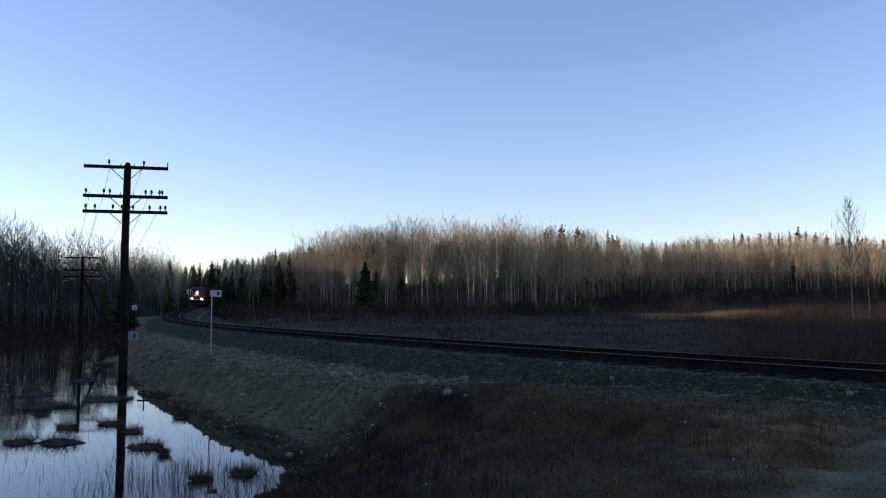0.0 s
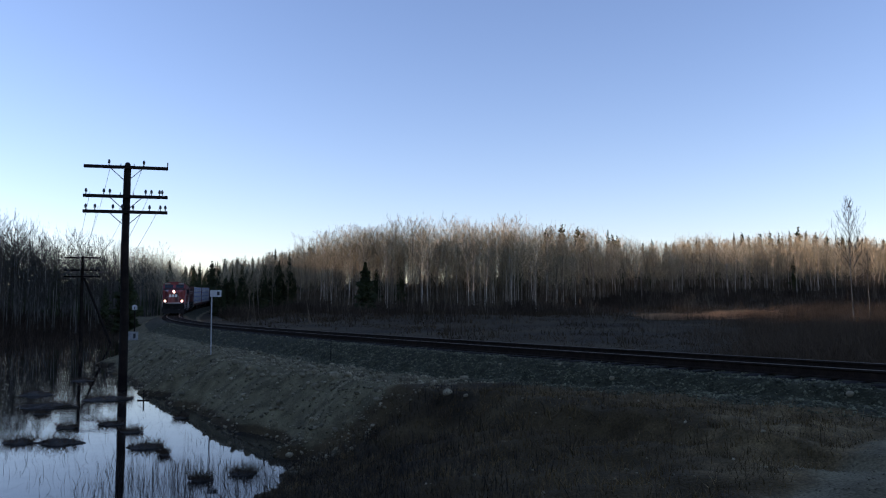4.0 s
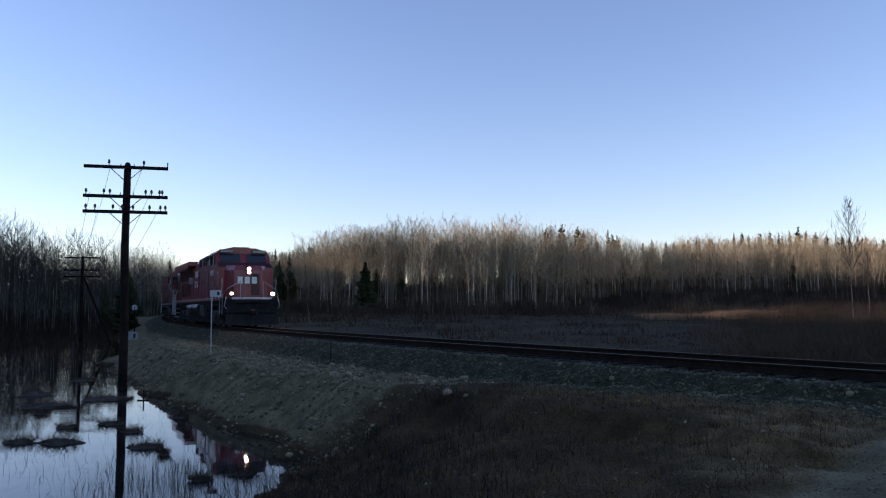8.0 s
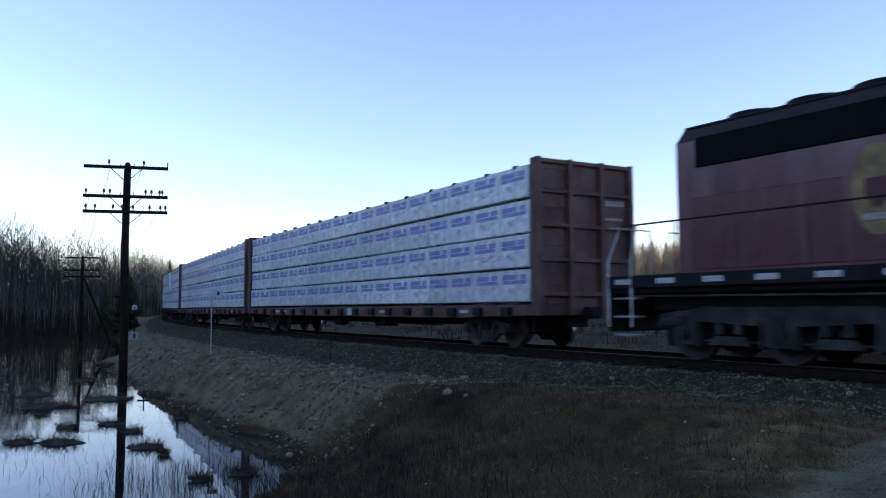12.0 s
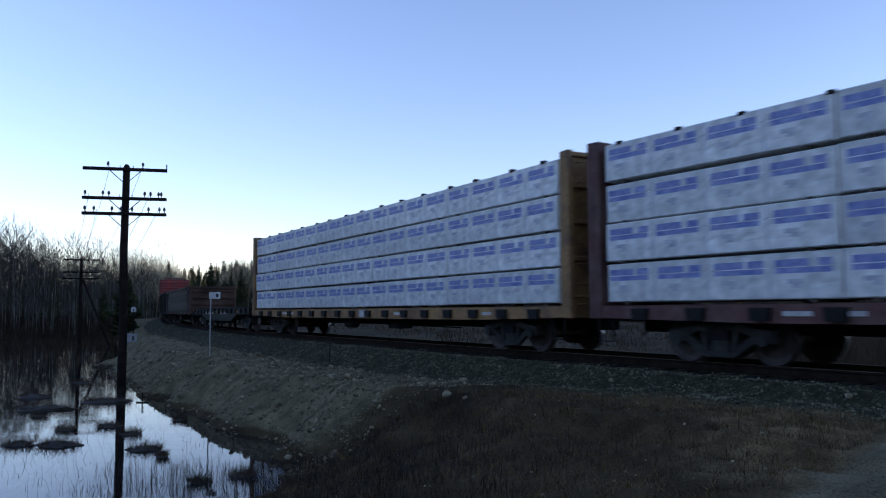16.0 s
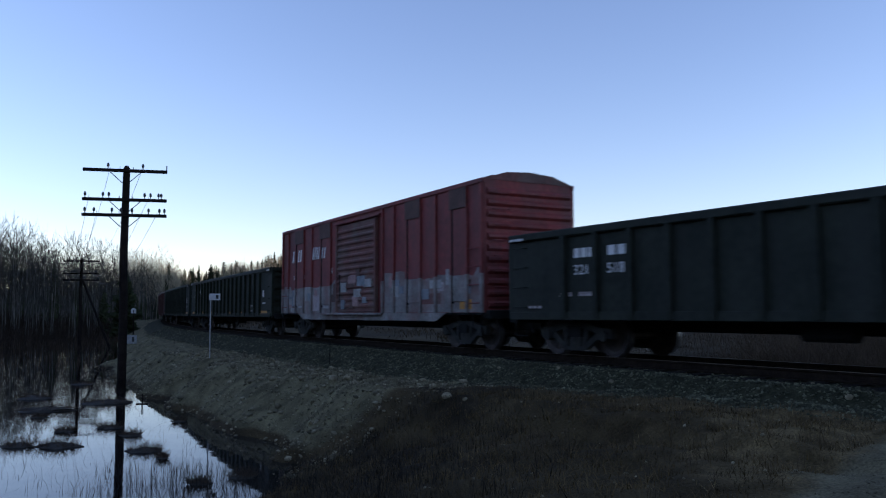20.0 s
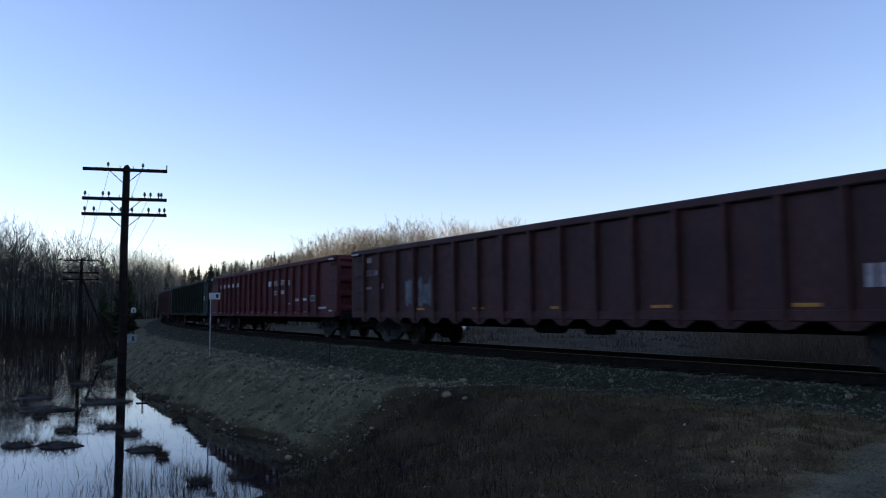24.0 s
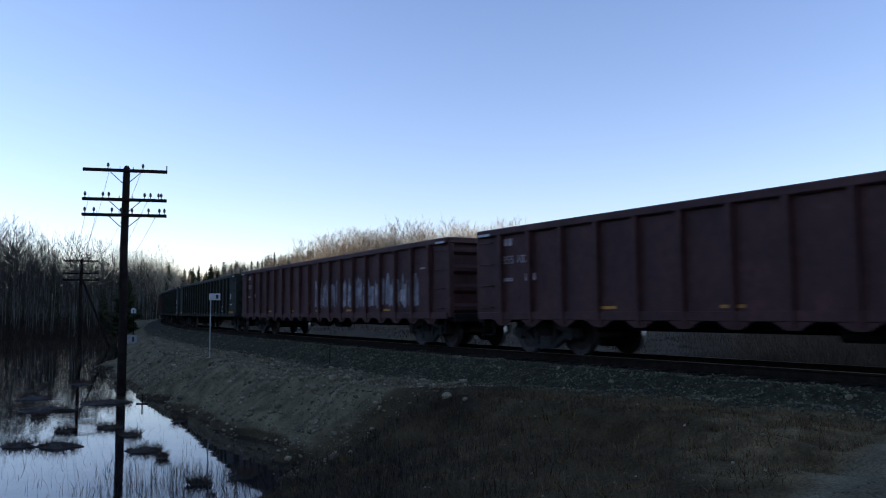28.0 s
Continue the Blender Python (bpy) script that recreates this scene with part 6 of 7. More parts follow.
# ---------------------------------------------------------------- second locomotive
def second_loco():
    c = thing("locomotive", "faded red older diesel locomotive with weathered paint, second unit", "locomotive", group="locomotives of the train")
    W = 1.50
    bx("frame", -10.1, 8.92, -1.4, 1.4, 1.25, 1.5, M_UNDER, c, 0.03)
    bx("underbody", -9.4, 8.6, -0.95, 0.95, 0.92, 1.26, M_UNDER, c, 0.03)
    grab(c, [(-9.5, -1.4, 1.2), (-4.5, -1.4, 1.16), (2.4, -1.4, 1.2), (8.0, -1.4, 1.18)], 0.02, M_TRUCKGREY, "brake_pipe")
    bx("walkway", -10.1, 7.9, -W, W, 1.48, 1.58, M_UNDER, c, 0.01)
    for y in (-W, W):
        bx("side_sill", -10.1, 7.9, y - 0.015, y + 0.015, 1.36, 1.60, M_UNDER, c, 0.006)
    H = 0.98
    bm = bmesh.new()
    prism(bm, [(-H, 1.58), (H, 1.58), (H, 4.12), (0.72, 4.42), (-0.72, 4.42), (-H, 4.12)], -8.75, 2.9)
    hood = part("long_hood", bm, M_REDOLD, c)
    bx("hood_roof", -8.75, 2.9, -0.74, 0.74, 4.40, 4.47, M_UNDER, hood, 0.02)
    for x0, x1 in ((-8.3, -4.3), (-4.0, -0.9), (1.2, 2.8)):
        for side in (1, -1):
            bx("radiator_grille", x0, x1, side * H - 0.04, side * H + 0.04, 3.60 if x0 < -5 else 3.82, 4.16, M_GRILLE, hood, 0.01)
    for x in (-7.6, -6.4, -5.2):
        bm = bmesh.new()
        rod(bm, (x, 0, 4.45), (x, 0, 4.60), 0.55, n=20)
        part("roof_fan", bm, M_UNDER, hood)
    bx("exhaust_stack", -2.3, -1.4, -0.3, 0.3, 4.45, 4.64, M_UNDER, hood, 0.03)
    bx("blower_housing", -0.9, 1.2, -0.98, 0.98, 3.9, 4.50, M_REDOLD, hood, 0.06)
    dm = bmesh.new()
    box(dm, -0.34, 0.34, -0.012, 0.012, 0, 1.35, 0.01)
    me = mesh_of("hood_door", dm, M_REDOLD)
    for k in range(14):
        inst("hood_door", me, c, pose(-8.1 + k * 0.76, -H - 0.005, 1.68))
    # cab
    bm = bmesh.new()
    prism(bm, [(-W, 1.58), (W, 1.58), (W, 3.92), (0.95, 4.36), (-0.95, 4.36), (-W, 3.92)], 2.9, 5.45)
    cab = part("cab", bm, M_REDOLD, c)
    bm = bmesh.new()
    prism(bm, [(-W - 0.05, 3.90), (-W - 0.05, 3.96), (-0.98, 4.42), (0.98, 4.42), (W + 0.05, 3.96), (W + 0.05, 3.90), (0.95, 4.34), (-0.95, 4.34)], 2.85, 5.55)
    part("cab_roof", bm, M_REDDARK, cab)
    for side in (1, -1):
        bx("cab_window", 3.85, 5.1, side * W - 0.02, side * W + 0.02, 3.12, 3.66, M_CABGLASS, cab, 0.01)
        bx("window_shade", 4.1, 4.75, side * W - 0.03, side * W + 0.03, 3.16, 3.6, M_STEPW, cab, 0.01)
        bx("window_frame", 3.8, 5.15, side * W - 0.03, side * W + 0.03, 3.66, 3.71, M_REDDARK, cab, 0.006)
        bx("window_sill", 3.75, 5.2, side * W - 0.05, side * W + 0.05, 3.05, 3.11, M_REDDARK, cab, 0.006)
        bx("front_window", 5.43, 5.48, side * 1.2 - 0.22, side * 1.2 + 0.22, 3.05, 3.8, M_CABGLASS, cab, 0.01)
        bx("front_window", 5.43, 5.48, side * 0.55 - 0.3, side * 0.55 + 0.3, 3.35, 3.75, M_CABGLASS, cab, 0.01)
        nb = bx("number_board", 5.35, 5.57, side * 0.68 - 0.42, side * 0.68 + 0.42, 3.86, 4.14, M_REDDARK, cab, 0.03)
        bx("number_plate", 5.56, 5.585, side * 0.68 - 0.34, side * 0.68 + 0.34, 3.92, 4.08, M_STEPW, nb, 0.005)
    lens = mat("unlit_lamp", (0.5, 0.5, 0.48), 0.15)
    for z in (3.93, 4.10):
        bm = bmesh.new()
        rod(bm, (5.53, 0, z), (5.59, 0, z), 0.08, n=16)
        part("headlight", bm, lens, cab, "unlit headlight")
    bm = bmesh.new()
    rod(bm, (4.8, 0, 4.40), (4.8, 0, 4.62), 0.07, n=10)
    rod(bm, (5.0, 0.15, 4.40), (5.0, 0.15, 4.55), 0.05, n=10)
    part("horn", bm, M_UNDER, cab)
    bx("cab_door", 5.45, 5.48, -1.42, -0.98, 1.6, 3.5, M_REDDARK, cab, 0.01)
    # short hood
    bm = bmesh.new()
    side_prism(bm, [(5.45, 1.58), (7.3, 1.58), (7.3, 3.18), (7.15, 3.32), (5.45, 3.38)], -0.95, 0.95)
    nose = part("short_hood", bm, M_REDOLD, c)
    bx("nose_panel", 7.29, 7.32, -0.9, 0.9, 1.7, 2.7, M_REDDARK, nose, 0.01)
    face_bars(nose, 7.335, -0.5, 0.5, 2.6, 3.0, M_LETTEROLD, 2)
    bx("battery_box", 4.9, 6.9, -W, -0.95, 1.58, 2.32, M_REDOLD, c, 0.04)
    bx("battery_box", 4.9, 6.9, 0.95, W, 1.58, 2.32, M_REDOLD, c, 0.04)
    bx("front_platform", 7.28, 9.0, -1.45, 1.45, 1.42, 1.54, M_UNDER, c, 0.02)
    bx("pilot_plate", 8.92, 9.02, -1.45, 1.45, 0.5, 1.5, M_UNDER, c, 0.03)
    bx("rear_plate", -10.2, -10.1, -1.45, 1.45, 0.5, 1.5, M_UNDER, c, 0.03)
    for side in (1, -1):
        y = side * 1.5
        for x0 in (8.0, -10.05):
            for k in range(3):
                bx("step", x0, x0 + 0.6, y - 0.22 * side - 0.13, y - 0.22 * side + 0.13, 0.42 + 0.36 * k, 0.46 + 0.36 * k, M_RAILGREY, c, 0.006)
        bx("step_well", 7.9, 7.94, y - 0.27 * side - 0.25, y - 0.27 * side + 0.25, 0.4, 1.5, M_UNDER, c, 0.01)
        grab(c, [(7.9, y, 0.6), (7.9, y, 1.7), (8.0, y, 2.05), (7.95, y, 2.55), (7.6, y, 2.62)], 0.024, M_STEPW)
        grab(c, [(8.65, y, 0.6), (8.65, y, 1.7), (8.8, y * 0.9, 2.1), (8.9, y * 0.8, 2.62)], 0.024, M_STEPW)
        grab(c, [(8.95, y * 0.5, 1.5), (8.95, y * 0.5, 2.55), (8.95, y * 0.95, 2.55), (8.95, y * 0.95, 1.5)], 0.018)
        grab(c, [(-10.1, y, 0.6), (-10.1, y, 1.9), (-9.75, y, 2.58)], 0.024, M_STEPW)
        grab(c, [(-9.5, y, 0.6), (-9.5, y, 1.9), (-9.35, y, 2.58)], 0.024, M_STEPW)
        xs = [-9.75, -8.4, -7.1, -5.8, -4.5, -3.2, -1.9, -0.6, 0.7, 2.0, 3.3]
        grab(c, [(x, y, 2.58) for x in xs], 0.017, M_UNDER)
        for x in xs:
            grab(c, [(x, y, 1.58), (x, y, 2.58)], 0.017, M_REDDARK, "stanchion")
        grab(c, [(-10.05, y * 0.2, 1.5), (-10.05, y * 0.2, 2.58), (-10.05, y, 2.58)], 0.018)
    for k in range(17):
        x = -9.9 + k * 1.05
        bx("reflector_strip", x, x + 0.42, -W - 0.026, -W - 0.016, 1.43, 1.53, M_REFLECT, c, 0.002)
    bm = bmesh.new()
    rod(bm, (-4.4, -0.62, 0.78), (2.2, -0.62, 0.78), 0.56, n=24)
    rod(bm, (-4.4, 0.62, 0.78), (2.2, 0.62, 0.78), 0.56, n=24)
    box(bm, -4.4, 2.2, -0.6, 0.6, 0.24, 1.25, 0.05)
    part("fuel_tank", bm, M_TANK, c)
    for side in (1, -1):
        bm = bmesh.new()
        rod(bm, (-4.2, side * 1.25, 1.26), (0.9, side * 1.25, 1.26), 0.15, n=16)
        part("air_reservoir", bm, M_TANK, c)
    for x in (6.3, -6.6):
        loco_truck(c, x)
    inst("coupler", MESH_COUPLER, c, pose(9.4, 0, 0))
    inst("coupler", MESH_COUPLER, c, pose(-10.35, 0, 0, 0, 0, 180))
    blocks(c, -2.9, 1.55, 3.06, 3.48, -H - 0.03, M_LETTEROLD, 8)
    blocks(c, -2.9, 0.35, 2.34, 2.74, -H - 0.03, M_LETTEROLD, 7)
    letters(c, "6601", 3.8, 2.62, 0.26, -W - 0.006, M_LETTEROLD, 1.3)
    bm = bmesh.new()
    side_prism(bm, [(-4.95 + 0.42 * math.cos(a), 2.78 + 0.72 * math.sin(a)) for a in np.linspace(0, 2 * math.pi, 20, endpoint=False)], -H - 0.028, -H + 0.01)
    em = part("worn_emblem", bm, M_YELLOWSHIELD, c, "worn golden oval emblem")
    bm = bmesh.new()
    side_prism(bm, [(-5.15, 2.95), (-4.75, 2.95), (-4.75, 2.7), (-4.95, 2.45), (-5.15, 2.7)], -H - 0.034, -H)
    part("emblem_shield", bm, M_REDDARK, em)
    for z in (2.36, 3.06):
        bx("paint_patch", -3.95, -3.15, -H - 0.024, -H, z, z + 0.44, M_PRIMER, c, 0.003, "grey primer patch")
    bx("emblem_ribbon", -5.2, -4.7, -H - 0.04, -H, 2.3, 2.4, M_LETTEROLD, em, 0.004)
    TRAIN.append((c, 73.8, 12.9))
    return c


second_loco()


# faces of both engines that look up are darker and without gloss
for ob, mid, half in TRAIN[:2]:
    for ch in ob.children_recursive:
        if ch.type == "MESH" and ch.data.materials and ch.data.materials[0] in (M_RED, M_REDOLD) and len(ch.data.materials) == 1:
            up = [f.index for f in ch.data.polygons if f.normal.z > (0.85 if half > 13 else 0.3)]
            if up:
                ch.data.materials.append(M_DARKTOP)
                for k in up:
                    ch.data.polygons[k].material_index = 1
# ---------------------------------------------------------------- loaded centre-beam flatcars
def bundle_mesh(length, variant, deep=1.24, tall=0.765):
    """A wrapped pack of boards; the print is part of the sheet over its outer face (-y)."""
    rnd = random.Random(variant * 7 + int(length * 10))
    k = max(2, int(round(length / 1.2)))
    u = length / k
    xs, zone = [-length / 2, -length / 2 + 0.02], ["edge"]
    for i in range(k):
        a = -length / 2 + i * u
        shift = rnd.uniform(-0.03, 0.03)
        for x, z in ((a + 0.10 + shift, "plain"), (a + 0.30, "text"), (a + 0.40 + shift, "mark"), (a + 0.56, "both"), (a + 0.70 + shift, "text"), (a + u - 0.34 - rnd.uniform(0, 0.12), "word"), (a + u - 0.14 + shift, "text"), (a + u - 0.02, "plain")):
            xs.append(x)
            zone.append(z)
        if i < k - 1:
            xs.append(a + u + 0.015)
            zone.append("seam")
    xs += [length / 2]
    zone += ["edge"]
    zs = [0.0, 0.02, tall * 0.24, tall * 0.33, tall * 0.43, tall * 0.55, tall * 0.67, tall * 0.69, tall * 0.85, tall - 0.02, tall]
    bm = bmesh.new()
    nx, nz = len(xs), len(zs)
    V = [[bm.verts.new((x, -deep / 2 + (0.022 if i in (0, nx - 1) or j in (0, nz - 1) else rnd.uniform(-0.006, 0.006)), z)) for j, z in enumerate(zs)] for i, x in enumerate(xs)]
    for i in range(nx - 1):
        for j in range(nz - 1):
            f = bm.faces.new((V[i][j], V[i + 1][j], V[i + 1][j + 1], V[i][j + 1]))
            z = zone[i]
            if j in (5, 7) and z in ("text", "both", "mark") or (j == 5 and z == "word"):
                f.material_index = 1
            elif (j in (2, 3) and z == "both") or (j == 3 and z == "mark") or z == "seam":
                f.material_index = 2
    back = [[bm.verts.new((x, deep / 2, z)) for z in (0, tall)] for x in (-length / 2, length / 2)]
    bm.faces.new([back[1][0], back[0][0], back[0][1], back[1][1]])
    bm.faces.new([V[i][0] for i in range(nx - 1, -1, -1)] + [back[0][0], back[1][0]])
    bm.faces.new([V[i][nz - 1] for i in range(nx)] + [back[1][1], back[0][1]])
    bm.faces.new([V[0][j] for j in range(nz)] + [back[0][1], back[0][0]])
    bm.faces.new([V[nx - 1][j] for j in range(nz - 1, -1, -1)] + [back[1][0], back[1][1]])
    return mesh_of("lumber_pack", bm, [M_WRAP, M_PRINT, M_PRINTGREY])


BUNDLES = {}
bm = bmesh.new()
box(bm, -0.05, 0.05, -0.6, 0.6, -0.05, -0.002)
MESH_SPACER = mesh_of("spacer_board", bm, M_BARKD)
bm = bmesh.new()
box(bm, -0.07, 0.07, -0.04, 0.1, -0.03, 0.045, 0.012)
MESH_CORNER = mesh_of("strap_corner", bm, M_UNDER)
SEAMS = (11.3, 6.4, 1.5, -3.55, -8.45, -11.3)


def centre_beam(mid, paint, load_gap=None, label=""):
    c = thing("centre_beam_flatcar", label, "flatcar", group="flatcars loaded with lumber")
    bm = bmesh.new()
    side_prism(bm, [(-11.5, 1.06), (-11.5, 0.82), (-8.0, 0.74), (8.0, 0.74), (11.5, 0.82), (11.5, 1.06)], -1.42, 1.42)
    part("deck", bm, paint, c)
    bx("centre_sill", -11.3, 11.3, -0.35, 0.35, 0.52, 0.86, M_UNDER, c, 0.03)
    cm = bmesh.new()
    side_prism(cm, [(-0.17, 0.78), (0.17, 0.78), (0.2, 1.0), (-0.2, 1.0)], -0.06, 0.05)
    me = mesh_of("winch", cm, M_UNDER)
    for k in range(17):
        inst("winch", me, c, pose(-10.4 + k * 1.3, -1.44, 0.0))
    for e in (1, -1):
        x0, x1 = sorted((e * 11.42, e * 11.62))
        b = bx("bulkhead", x0, x1, -1.46, 1.46, 0.8, 4.47, paint, c, 0.02)
        for y in (-1.4, -0.48, 0.48, 1.4):
            bx("bulkhead_post", *sorted((e * 11.6, e * 11.74)), y - 0.07, y + 0.07, 0.8, 4.47, paint, b, 0.015)
        for z in (1.3, 2.1, 2.9, 3.7, 4.4):
            bx("bulkhead_beam", *sorted((e * 11.6, e * 11.70)), -1.4, 1.4, z - 0.05, z + 0.05, paint, b, 0.012)
        ladder(b, e * 11.78, -0.95, 1.1, 4.2, 8, 0.5, "y", paint)
        face_bars(b, e * 11.625, 0.55, 1.25, 3.45, 3.58, M_LETTEROLD, 6)
        face_bars(b, e * 11.625, 0.6, 1.2, 3.1, 3.16, M_LETTEROLD, 4)
        grab(c, [(e * 11.5, -1.44, 0.78), (e * 11.5, -1.44, 0.35), (e * 11.1, -1.44, 0.35), (e * 11.1, -1.44, 0.78)], 0.018, M_UNDER, "sill_step")
    beam = bx("top_chord", -11.4, 11.4, -0.16, 0.16, 4.28, 4.45, paint, c, 0.02)
    for k in range(9):
        x = -10.4 + k * 2.6
        bx("centre_post", x - 0.09, x + 0.09, -0.08, 0.08, 1.0, 4.3, paint, beam, 0.012)
        if k < 8:
            for za, zb in ((2.3, 4.25), (4.25, 2.3)):
                grab(beam, [(x + 0.1, 0, za), (x + 2.5, 0, zb)], 0.07, paint, "truss_brace")
    rows = [1.13 + 0.815 * r for r in range(4)]
    seams = SEAMS if load_gap is None else [-s for s in SEAMS[::-1]]
    for side in (-1, 1):
        for i in range(5):
            for r, z in enumerate(rows):
                a, b = seams[i + 1], seams[i]
                if load_gap == i and r >= 2:
                    a = b - 2.42
                key = (round(b - a - 0.03, 3), (3 * i + 2 * r + int(mid)) % 4)
                if key not in BUNDLES:
                    BUNDLES[key] = bundle_mesh(*key)
                jit = 0.02 * math.sin(7.1 * i + 3.3 * r + side + mid)
                inst("lumber_pack", BUNDLES[key], c, pose((a + b) / 2 + jit * 0.3, side * (0.78 + jit), z + 0.3 * jit, 0.9 * math.sin(5.3 * i + 2.1 * r + mid), 0, (0 if side < 0 else 180) + 0.15 * math.sin(3.7 * i + r)))
                if side < 0:
                    for x in (a + 0.5, b - 0.5):
                        inst("spacer_board", MESH_SPACER, c, pose(x, -0.78, z))
        if side < 0:
            for k in range(16):
                x = -10.9 + 1.45 * k + 0.1 * math.sin(9.1 * k)
                if not (load_gap is not None and seams[load_gap + 1] < x < seams[load_gap] - 2.42):
                    inst("strap_corner", MESH_CORNER, c, pose(x, -1.39, rows[-1] + 0.765))
    bx("placard", 0.6, 1.05, -1.46, -1.43, 0.78, 1.02, M_STEPW, c, 0.004)
    for x, w in ((-7.4, 0.5), (-6.4, 0.35), (3.2, 0.6), (8.2, 0.4)):
        bx("reflector_strip", x, x + w, -1.435, -1.425, 0.86, 0.94, M_REFLECT, c, 0.002)
    bm = bmesh.new()
    rod(bm, (-1.6, -0.9, 0.55), (-0.9, -0.9, 0.55), 0.16, n=14)
    box(bm, 1.9, 2.7, -1.0, -0.5, 0.42, 0.7, 0.03)
    rod(bm, (-6, -0.7, 0.62), (6, -0.7, 0.5), 0.02, n=6)
    part("brake_gear", bm, M_UNDER, c)
    couplers(c, 11.72)
    for x in (8.9, -8.9):
        freight_truck(c, x)
    TRAIN.append((c, mid, 17.8))


for k in range(4):
    centre_beam(49.8 - 23.97 * k, M_CYELLOW if k == 3 else M_CBROWN, 2 if k == 2 else None,
                ("brown centre-beam flatcar stacked with white wrapped lumber", "brown centre-beam flatcar stacked with white wrapped lumber",
                 "brown centre-beam flatcar, lumber load with two packs missing", "yellow centre-beam flatcar stacked with white wrapped lumber")[k])


# ---------------------------------------------------------------- empty flatcar
def empty_flat(mid):
    c = thing("flatcar", "empty dark steel flatcar with worn markings", "flatcar")
    bm = bmesh.new()
    side_prism(bm, [(-7.9, 1.16), (-7.9, 0.86), (-5.0, 0.84), (-3.6, 0.48), (3.6, 0.48), (5.0, 0.84), (7.9, 0.86), (7.9, 1.16)], -1.4, -1.34)
    part("side_sill", bm, M_GREENBLK, c)
    bm = bmesh.new()
    side_prism(bm, [(-7.9, 1.16), (-7.9, 0.86), (-5.0, 0.84), (-3.6, 0.48), (3.6, 0.48), (5.0, 0.84), (7.9, 0.86), (7.9, 1.16)], 1.34, 1.4)
    part("side_sill", bm, M_GREENBLK, c)
    dk = bmesh.new()
    box(dk, -0.11, 0.11, -1.38, 1.38, 1.16, 1.22, 0.01)
    me = mesh_of("deck_board", dk, M_TIE)
    for k in range(68):
        inst("deck_board", me, c, pose(-7.77 + k * 0.232, 0, 0))
    bx("centre_sill", -7.8, 7.8, -0.35, 0.35, 0.5, 1.12, M_UNDER, c, 0.03)
    pk = bmesh.new()
    box(pk, -0.09, 0.09, -0.06, 0.05, 0.9, 1.14, 0.012)
    pm = mesh_of("stake_pocket", pk, M_UNDER)
    for k in range(14):
        inst("stake_pocket", pm, c, pose(-7.3 + k * 1.123, -1.43, 0))
    bars(c, -3.7, -3.2, 0.86, 0.99, -1.405, M_LETTEROLD, 2, 0.2)
    bars(c, -2.9, -2.3, 0.86, 0.99, -1.405, M_LETTEROLD, 3, 0.25)
    bars(c, -1.9, -1.1, 0.86, 0.99, -1.405, M_LETTEROLD, 3, 0.25)
    bars(c, 0.95, 1.5, 0.86, 0.99, -1.405, M_LETTEROLD, 2, 0.2)
    bars(c, 1.8, 2.6, 0.86, 0.99, -1.405, M_LETTEROLD, 4, 0.2)
    for x in (-7.6, -6.6, -5.5, -0.6, 4.9, 7.0):
        bx("reflector_strip", x, x + 0.4, -1.412, -1.402, 0.93, 1.03, M_ORANGE, c, 0.002)
    bm = bmesh.new()
    rod(bm, (7.6, -1.0, 1.2), (7.6, -1.0, 1.9), 0.03, n=8)
    bmesh.ops.create_cone(bm, cap_ends=True, segments=18, radius1=0.26, radius2=0.26, depth=0.04, matrix=pose(7.64, -1.0, 1.75, 0, 90))
    part("brake_wheel", bm, M_UNDER, c)
    couplers(c, 8.05)
    for x in (6.0, -6.0):
        freight_truck(c, x)
    TRAIN.append((c, mid, 12.0))


empty_flat(-42.7)


# ---------------------------------------------------------------- gondolas
def graffiti(parent, x0, x1, z0, z1, y, seed, n):
    """Loose sprayed blobs and strokes on the side of a car."""
    rnd = random.Random(seed)
    bm = bmesh.new()
    w = (x1 - x0) / n
    for k in range(n):
        a, b = x0 + k * w + 0.02, x0 + (k + 1) * w - 0.02 - rnd.uniform(0, 0.12) * w
        m = 7
        up = [bm.verts.new((a + (b - a) * i / m + rnd.uniform(-0.03, 0.03), y - 0.001 * (k % 3), z1 - (z1 - z0) * rnd.uniform(0.0, 0.38))) for i in range(m + 1)]
        dn = [bm.verts.new((a + (b - a) * i / m + rnd.uniform(-0.03, 0.03), y - 0.001 * (k % 3), z0 + (z1 - z0) * rnd.uniform(0.0, 0.16))) for i in range(m + 1)]
        for i in range(m):
            if rnd.random() > 0.1:
                bm.faces.new((dn[i], dn[i + 1], up[i + 1], up[i]))
    return part("graffiti", bm, M_GRAFFITI, parent, "pale sprayed graffiti")


RIBS = {}


